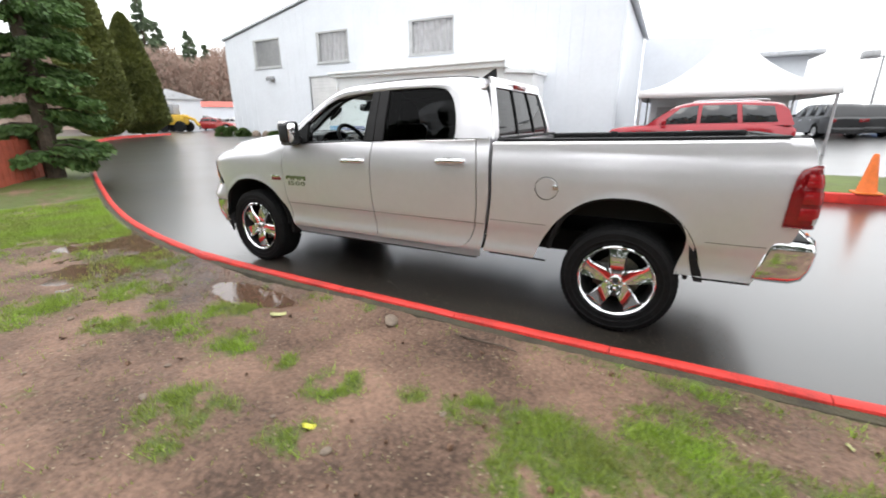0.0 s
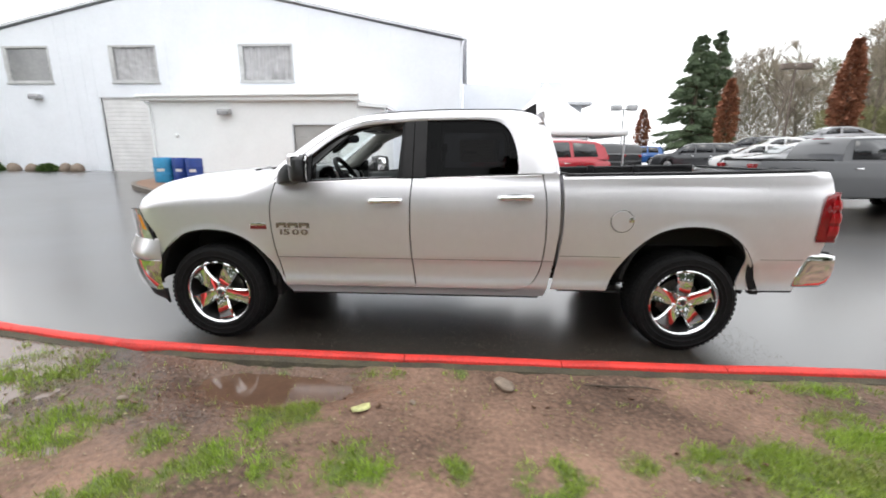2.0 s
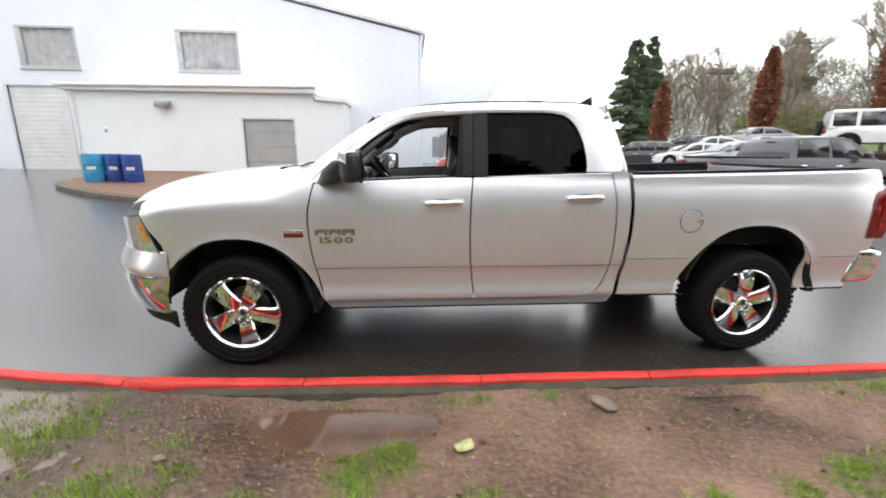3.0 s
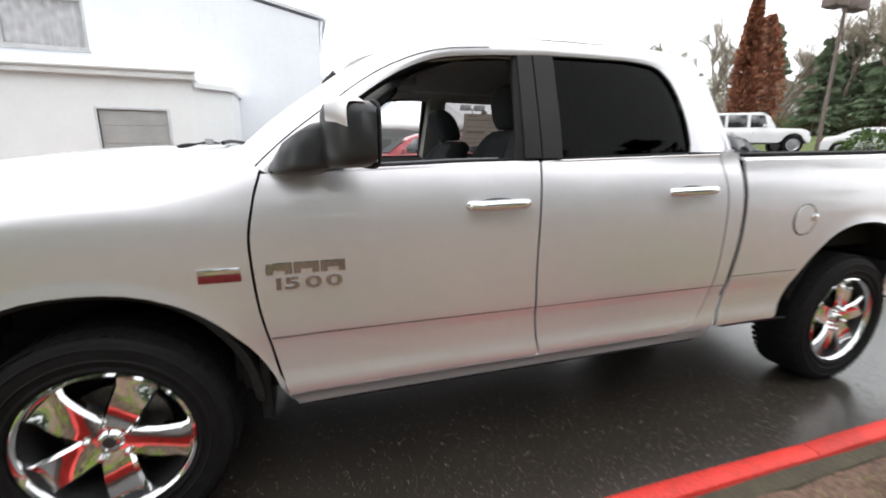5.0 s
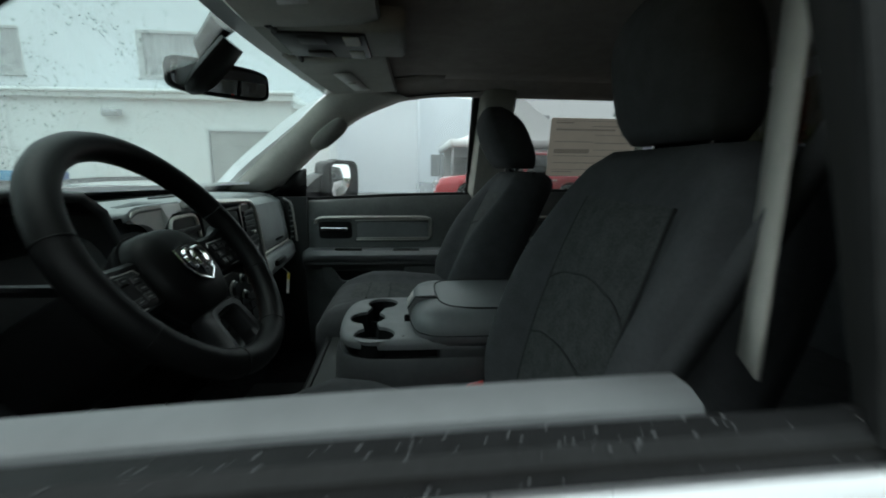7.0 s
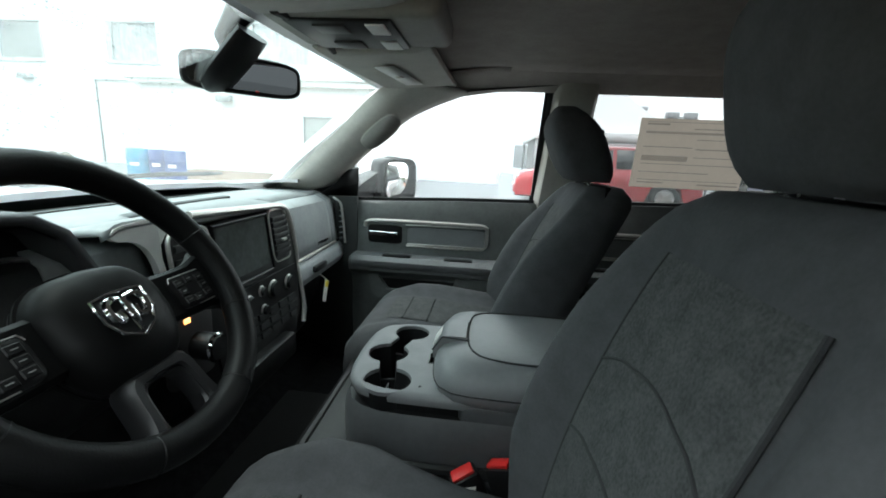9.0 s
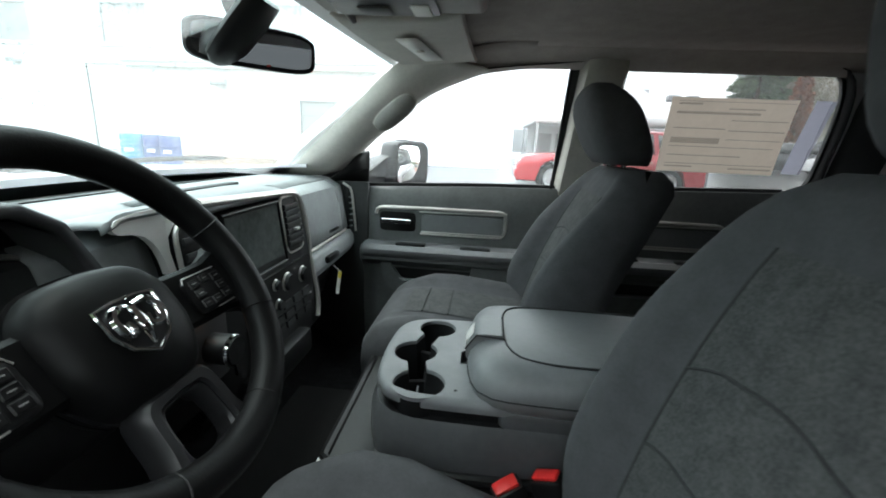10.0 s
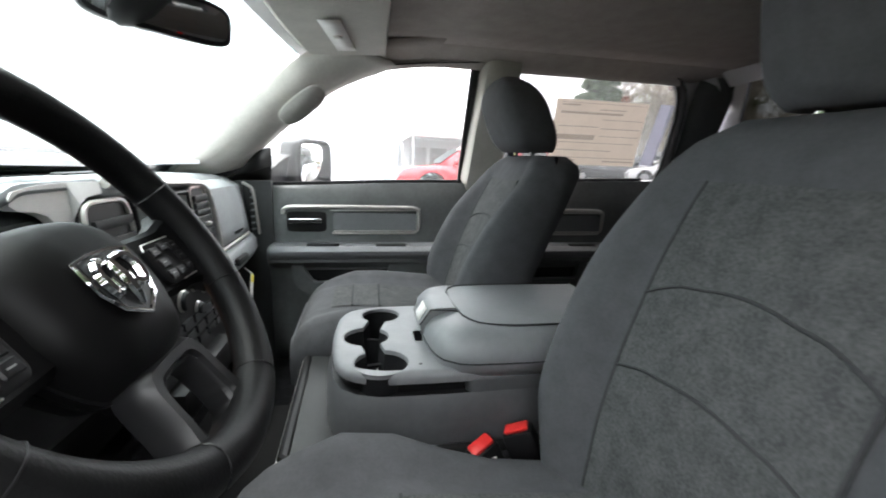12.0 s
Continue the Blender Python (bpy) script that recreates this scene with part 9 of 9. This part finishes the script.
for wx in (-0.8, 0.8):
    for s in (-1, 1):
        part("wheel", lathe([(0.0, -0.2), (0.5, -0.2), (0.55, 0.0), (0.5, 0.2), (0.0, 0.2)], 20, "y", (wx, s * 0.8, 0.55)), RUBBER, loader)
# red boundary boards behind the first tree
fence = thing("red_fence", "low red-brown board fence beside the verge", "fence", (-9.75, -0.15, 0), 140)
for k in range(14):
    part("board", box(-1.4 + k * 0.29, -1.4 + k * 0.29 + 0.27, -0.02, 0.02, 0.05, 1.12, 0.006, 1), BRICK_RED, fence)
for k in range(4):
    part("post", box(-1.45 + k * 1.32, -1.33 + k * 1.32, 0.02, 0.14, 0.05, 1.2, 0.01, 1), BRICK_RED, fence)


# ---- trees ----
def leaf_cloud(name, rng, count, place_f, size, flat, material, parent):
    """Many small bent leaf sprays; place_f gives a centre and an outward direction."""
    verts, faces = [], []
    for _ in range(count):
        c, out = place_f(rng)
        out = Vector(out).normalized()
        d = (out + Vector((rng.uniform(-0.6, 0.6), rng.uniform(-0.6, 0.6), rng.uniform(-0.6, 0.4)))).normalized()
        side = d.cross(Vector((rng.uniform(-1, 1), rng.uniform(-1, 1), rng.uniform(-1, 1)))).normalized()
        l = size * rng.uniform(0.6, 1.5)
        w = l * flat
        n = len(verts)
        c = Vector(c)
        verts += [c, c + d * l * 0.5 + side * w, c + d * l + Vector((0, 0, -0.15 * l)), c + d * l * 0.5 - side * w]
        faces.append((n, n + 1, n + 2, n + 3))
    me = bpy.data.meshes.new(name)
    me.from_pydata([tuple(v) for v in verts], [], faces)
    me.materials.append(material)
    ob = new(name, me)
    ob.parent = parent
    return ob


def conifer(name, label, x, y, h, r, seed, material, count, size, bare=0.6, lean=1.0, flat=0.28, trunk_r=None, z=None, group=""):
    """Trunk, drooping limbs and sprays of needles thinning to the top."""
    rng = random.Random(seed)
    root = thing(name, label, "tree", (x, y, (ground_z(x, y) if z is None else z) + 0.02), group=group)
    tr = trunk_r or h * 0.022
    part("trunk", tube(path3([(0, 0, -0.3), (0.03, 0.02, h * 0.3), (-0.02, 0.05, h * 0.7), (0, 0, h * 0.97)], 10), [tr * (1.25 - 1.2 * k / 9) for k in range(10)], 9), BARK, root)
    bm = bmesh.new()
    limbs = []
    n = int(h * 9)
    for k in range(n):
        u = rng.random() ** 0.9
        zz = bare + (h - bare) * u
        a = rng.uniform(0, 6.283)
        rr = r * (1 - u) ** lean * rng.uniform(0.65, 1.12) + 0.08
        limbs.append((zz, a, rr))
        tube([(0, 0, zz), (rr * 0.5 * math.cos(a), rr * 0.5 * math.sin(a), zz + 0.04 * rr), (rr * math.cos(a), rr * math.sin(a), zz - 0.12 * rr)], [tr * 0.22, tr * 0.13, 0.006], 5, bm)
    part("limb", bm, BARK, root)

    def spot(g):
        zz, a, rr = limbs[g.randrange(len(limbs))]
        t = g.random() ** 0.55
        w = 0.18 * rr
        p = (rr * t * math.cos(a) + g.uniform(-w, w), rr * t * math.sin(a) + g.uniform(-w, w), zz - 0.14 * rr * t * t + g.uniform(-0.10, 0.10) - 0.05 * rr)
        return p, (math.cos(a), math.sin(a), -0.25)
    leaf_cloud("crown", rng, count, spot, size, flat, material, root)
    return root


def cedar(label, x, y, h, r, seed, count):
    """A dense, broad columnar crown of upright sprays reaching to the ground."""
    rng = random.Random(seed)
    root = thing("cedar", label, "tree", (x, y, ground_z(x, y)), group="clipped cedars")
    part("trunk", tube([(0, 0, -0.2), (0, 0, h * 0.9)], [0.14, 0.03], 8), BARK, root)

    def spot(g):
        u = g.random() ** 0.85
        zz = 0.15 + (h - 0.15) * u
        rr = r * (min(1.0, (zz + 0.4) / 1.4) * (1 - u**1.9) ** 0.75)
        a = g.uniform(0, 6.283)
        rr *= 1 + 0.14 * noise.noise(Vector((math.cos(a) * 2, math.sin(a) * 2, zz * 0.7 + seed))) + 0.06 * noise.noise(Vector((math.cos(a) * 6, math.sin(a) * 6, zz * 2.4)))
        k = g.uniform(0.80, 1.0)
        return (rr * k * math.cos(a), rr * k * math.sin(a), zz), (math.cos(a) * 0.6, math.sin(a) * 0.6, 0.8)
    leaf_cloud("crown", rng, count, spot, 0.22, 0.30, CEDAR, root)
    rows = []
    for u in span(0, 1, 14):
        zz = 0.15 + (h * 0.97 - 0.15) * u
        rr = r * 0.78 * (min(1.0, (zz + 0.4) / 1.4) * (1 - u**1.9) ** 0.75) + 0.02
        rows.append([Vector((rr * math.cos(a), rr * math.sin(a), zz)) for a in span(0, 6.283, 17)[:-1]])
    part("inner_shade", surf(rows, close=True), CEDAR, root)


conifer("conifer", "broad green conifer with drooping boughs on the verge", -10.8, 1.25, 11.5, 1.30, 3, CONIFER, 130000, 0.12, bare=0.55, lean=0.34, trunk_r=0.19)
cedar("tall dense cedar with an olive-green crown", -28.9, 10.9, 11.0, 1.75, 11, 60000)
cedar("dense cone-shaped cedar with an olive-green crown", -32.3, 15.1, 8.4, 1.85, 12, 52000)
conifer("far_fir", "tall dark green fir standing behind the car park", 26.6, 44.9, 12.0, 3.6, 21, FAR_CONIFER, 42000, 0.42, bare=1.0, lean=0.8, z=1.6, flat=0.11)
conifer("far_fir", "slim dark green fir beside a taller fir", 28.8, 45.5, 12.6, 2.2, 22, FAR_CONIFER, 24000, 0.42, bare=1.5, lean=0.8, z=1.6, flat=0.11)


def columnar(x, y, h, r, seed, count, z):
    rng = random.Random(seed)
    root = thing("columnar_tree", "narrow columnar tree with withered russet leaves", "tree", (x, y, z), group="russet columnar trees")
    part("trunk", tube([(0, 0, -0.3), (0, 0, h * 0.9)], [h * 0.014, 0.02], 7), BARK, root)
    bm = bmesh.new()
    for k in range(26):
        a, z0 = rng.uniform(0, 6.283), h * rng.uniform(0.15, 0.7)
        tube([(0, 0, z0), (r * 0.6 * math.cos(a), r * 0.6 * math.sin(a), z0 + h * 0.12), (r * 0.7 * math.cos(a), r * 0.7 * math.sin(a), z0 + h * 0.25)], [0.03, 0.02, 0.006], 4, bm)
    part("limb", bm, BARK, root)

    def spot(g):
        u = g.random()
        zz = h * (0.12 + 0.88 * u)
        rr = r * math.sin(math.pi * min(1, 0.16 + 0.84 * u) ** 0.85) ** 0.8 * g.random() ** 0.4 * g.uniform(0.75, 1.2)
        a = g.uniform(0, 6.283)
        return (rr * math.cos(a), rr * math.sin(a), zz), (math.cos(a), math.sin(a), 0.6)
    leaf_cloud("crown", rng, count, spot, 0.26, 0.4, RUSSET, root)


columnar(27.3, 26.6, 6.8, 0.72, 31, 3200, 2.0)
columnar(26.0, 17.0, 8.6, 0.62, 32, 3600, 1.6)
columnar(26.8, 39.0, 6.5, 0.8, 33, 2400, 1.9)
columnar(22.2, 47.0, 5.0, 0.7, 34, 1500, 1.4)
columnar(32.0, 20.5, 9.0, 1.2, 35, 3000, 1.8)


def bare_tree(x, y, h, seed, z, tint, dens=1.0):
    rng = random.Random(seed)
    root = thing("bare_tree", "leafless grey-brown winter tree with fine twigs", "tree", (x, y, z), group="bare winter trees")
    bm = bmesh.new()
    verts, faces = [], []

    def grow(p, d, l, r, depth):
        q = p + d * l
        tube([p, p.lerp(q, 0.5) + Vector((rng.uniform(-0.05, 0.05), rng.uniform(-0.05, 0.05), 0)) * l, q], [r, r * 0.8, r * 0.6], 4, bm)
        if depth == 0:
            for _ in range(int(22 * dens)):
                t = rng.random()
                c = p.lerp(q, t)
                e = (d + Vector((rng.uniform(-1, 1), rng.uniform(-1, 1), rng.uniform(-0.4, 0.9)))).normalized()
                s = e.cross(Vector((rng.random(), rng.random(), rng.random()))).normalized() * 0.011
                f = c + e * l * rng.uniform(0.5, 1.0)
                n = len(verts)
                verts.extend([tuple(c - s), tuple(c + s), tuple(f)])
                faces.append((n, n + 1, n + 2))
            return
        for _ in range(3 if depth > 1 else 4):
            e = (d + Vector((rng.uniform(-0.75, 0.75), rng.uniform(-0.75, 0.75), rng.uniform(-0.05, 0.45)))).normalized()
            grow(p.lerp(q, rng.uniform(0.55, 1.0)), e, l * rng.uniform(0.58, 0.8), r * 0.55, depth - 1)
    grow(Vector((0, 0, -0.3)), Vector((0, 0, 1)), h * 0.36, h * 0.015, 4)
    part("trunk", bm, PALE_BARK, root)
    me = bpy.data.meshes.new("twig_spray")
    me.from_pydata(verts, [], faces)
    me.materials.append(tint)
    ob = new("twig_spray", me)
    ob.parent = root
    return root


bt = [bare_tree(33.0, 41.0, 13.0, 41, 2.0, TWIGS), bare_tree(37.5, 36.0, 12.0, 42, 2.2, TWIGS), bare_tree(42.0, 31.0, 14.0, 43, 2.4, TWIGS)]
rng_t = random.Random(77)
for k, (x, y) in enumerate(((36, 44), (30, 49), (41, 40), (46, 36), (45, 28), (49, 25), (47, 20), (52, 30), (54, 18), (50, 13), (34, 52), (56, 24), (39, 47), (60, 12), (58, 33))):
    b = copy_thing(bt[k % 3], Matrix.LocRotScale((x, y, 2.2), Euler((0, 0, rng_t.uniform(0, 6))), None))
    b.scale = (1.0, 1.0, rng_t.uniform(0.85, 1.15))
fw = [conifer("wood_fir", "dark fir in the woods behind the lot", 55, 22, 15, 3.4, 51, FAR_CONIFER, 15000, 0.55, bare=1.0, lean=0.8, z=2.4, flat=0.13, group="firs in the woods")]
for x, y, s in ((58, 16, 0.9), (52, 8, 0.8), (62, 26, 1.1), (50, 3, 0.75), (66, 18, 1.2), (60, 5, 0.95), (57, 38, 1.0), (48, 47, 0.9), (46, 20, 0.68), (48.5, 17, 0.75), (45, 24.5, 0.62), (49.5, 22.5, 0.8), (51, 26, 0.75)):
    c = copy_thing(fw[0], Matrix.LocRotScale((x, y, 2.2), Euler((0, 0, x * 1.7)), None))
    c.scale = (s, s, s)

# woods behind the lot: one soft mass of undergrowth and stems
def woods(name, label, pts, h, depth, count, size, material, seed, base, flat=0.02):
    rng = random.Random(seed)
    line = path3([(x, y, 0) for x, y in pts], 60)

    def spot(g):
        i = g.uniform(0, 58.99)
        p = line[int(i)].lerp(line[int(i) + 1], i % 1)
        d = (line[int(i) + 1] - line[int(i)]).normalized()
        n = Vector((-d.y, d.x, 0))
        top = h * (0.75 + 0.45 * noise.noise(Vector((p.x * 0.12, p.y * 0.12, seed))) + 0.12 * noise.noise(Vector((p.x * 0.6, p.y * 0.6, seed))))
        p = p + n * g.uniform(-depth, depth)
        return (p.x, p.y, base(p.x, p.y) + top * g.random() ** 0.8), (g.uniform(-1, 1), g.uniform(-1, 1), 1.5)
    ob = leaf_cloud(name, rng, count, spot, size, flat, material, None)
    tagged(ob, label, "woods", kind="stuff")


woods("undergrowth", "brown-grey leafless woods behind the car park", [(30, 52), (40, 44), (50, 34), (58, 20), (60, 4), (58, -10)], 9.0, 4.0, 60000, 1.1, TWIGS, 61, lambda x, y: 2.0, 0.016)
woods("mossy_thicket", "olive-green thicket at the edge of the lot", [(36, 40), (44, 32), (50, 22), (53, 8)], 3.6, 2.5, 22000, 0.7, OLIVE, 62, lambda x, y: 1.9, 0.05)
woods("mixed_woods", "olive-brown mixed woods rising behind the lot", [(34, 54), (46, 46), (58, 34), (66, 20), (68, 4), (64, -14)], 12.0, 4.0, 60000, 1.2, OLIVE, 64, lambda x, y: 2.0, 0.022)
# grass bank behind the cars
rows = []
for u in span(0, 1, 30):
    cx, cy = 20 + 26 * u, 40 - 34 * u**1.2
    d = Vector((26, -38, 0)).normalized()
    n = Vector((-d.y, d.x, 0))
    rows.append([Vector((cx, cy, 0)) + n * o + Vector((0, 0, ground_z(cx, cy) - 0.1 + hgt + 0.1 * noise.noise(Vector((cx * 0.3, o, 0))))) for o, hgt in ((0, 0), (2.0, 0.55), (4.5, 1.15), (8, 1.55), (30, 1.9))])
tagged(part("grass_bank", surf(rows), BANK), "sloping grass bank behind the parked cars", "ground", kind="structure")
low_building("roadside_building", "low brown building with a dark roof beside the woods", 55.0, 27.0, -60, 26, 9, 2.8, 1.2, mat("brown_brick_wall", (0.24, 0.13, 0.10), 0.8, 0, var=0.15, scale=4), ROOF_DARK, False)


def shrub(x, y, r, h, seed, label="rounded wet green shrub growing beside the wall", z=None):
    rng = random.Random(seed)
    root = thing("shrub", label, "shrub", (x, y, ground_z(x, y) if z is None else z), group="shrubs")

    def spot(g):
        a, e = g.uniform(0, 6.283), math.asin(g.random())
        k = g.uniform(0.7, 1.0) * (1 + 0.2 * noise.noise(Vector((math.cos(a) * 2, math.sin(a) * 2, seed))))
        d = (math.cos(a) * math.cos(e), math.sin(a) * math.cos(e), math.sin(e))
        return (d[0] * r * k, d[1] * r * k, d[2] * h * k), d
    leaf_cloud("leaves", rng, 900, spot, 0.16, 0.35, SHRUB, root)
    part("stem", tube([(0, 0, -0.1), (0, 0, h * 0.6)], [0.03, 0.01], 6), BARK, root)


for k, (x, y, r, h) in enumerate(((-23.6, 16.4, 0.5, 0.6), (-22.6, 16.5, 0.4, 0.45), (-24.4, 16.2, 0.4, 0.6), (-19.5, 16.6, 0.4, 0.3), (28.0, 11.5, 1.2, 1.2), (30.0, 10.0, 1.3, 1.3), (26.5, 9.0, 1.0, 1.0))):
    shrub(x, y, r, h, 70 + k)
for k, x in enumerate((-21.4, -20.4, -18.6, -17.9)):
    b = bmesh.new()
    bmesh.ops.create_icosphere(b, subdivisions=2, radius=0.3)
    for v in b.verts:
        v.co *= 1 + 0.3 * noise.noise(v.co * 3 + Vector((k, 0, 0)))
    ob = part("boulder", b, STONE)
    ob.location = (x, 16.6, ground_z(x, 16.6) + 0.12)
    tagged(ob, "dark boulder lying along the workshop wall", "stone", "boulders by the wall")

# far wooded hill on the left
rows = []
for u in span(0, 1, 40):
    a = radians(-95 + 75 * u)
    rows.append([Vector((4 + d * math.sin(a), -4 + d * math.cos(a), hz * (0.75 + 0.35 * noise.noise(Vector((u * 5, d * 0.02, 4)))) * (1.15 - 0.5 * u))) for d, hz in ((80, 0.0), (100, 9), (125, 20), (160, 31), (220, 38))])
tagged(part("wooded_hill", surf(rows), HILL), "brown leafless wooded hillside in the distance", "hill", kind="structure")
# twig colour includes the pale haze of the distance
woods("hill_trees", "bare brown trees covering the far hillside", [(-86, 22), (-84, 35), (-76, 52), (-62, 70)], 15.0, 12.0, 90000, 1.3, mat("hazed_hill_twigs", (0.46, 0.35, 0.29), 0.95, 0, scale=0.1, col2=(0.33, 0.25, 0.205)), 63, lambda x, y: 1.0, 0.05)
for k, (az, d, h) in enumerate(((-60.5, 92, 19), (-59.3, 96, 16.5), (-56.5, 100, 16), (-55.0, 98, 13.5), (-62.5, 95, 15))):
    c = copy_thing(fw[0], Matrix.LocRotScale((4 + d * math.sin(radians(az)), -4 + d * math.cos(radians(az)), 2.0), Euler((0, 0, k)), None))
    c.scale = (h / 15 * 0.8, h / 15 * 0.8, h / 15)


# lot lamps
def lot_lamp(x, y, z, h, material):
    root = thing("lot_lamp", "tall car-park lamp with two box heads", "lamp", (x, y, z), group="car-park lamps")
    part("pole", tube([(0, 0, 0), (0, 0, h)], [0.085, 0.06], 8), material, root)
    for s in (-1, 1):
        part("lamp_head", box(s * 0.65 - 0.42, s * 0.65 + 0.42, -0.3, 0.3, h - 0.1, h + 0.35, 0.05), material, root)
    part("cross_arm", tube([(-0.6, 0, h), (0.6, 0, h)], 0.05, 6), material, root)


lot_lamp(27.8, 32.5, 1.0, 7.2, POST)
lot_lamp(23.0, 10.8, 1.4, 6.2, POST)
lot_lamp(15.2, 33.5, 0.6, 4.6, GALV)
# hedge of trees on the verge side, behind the walk, as the truck's reflections show
for k, (x, y) in enumerate(((-20, -13), (-13, -14), (-7, -15), (-1, -16.5), (5, -15.5), (11, -16), (17, -14.5), (23, -16))):
    c = copy_thing(fw[0], Matrix.LocRotScale((x, y, 0.2), Euler((0, 0, k * 2.0)), None))
    c.scale = (1.3, 1.3, 0.70 + 0.08 * (k % 3))
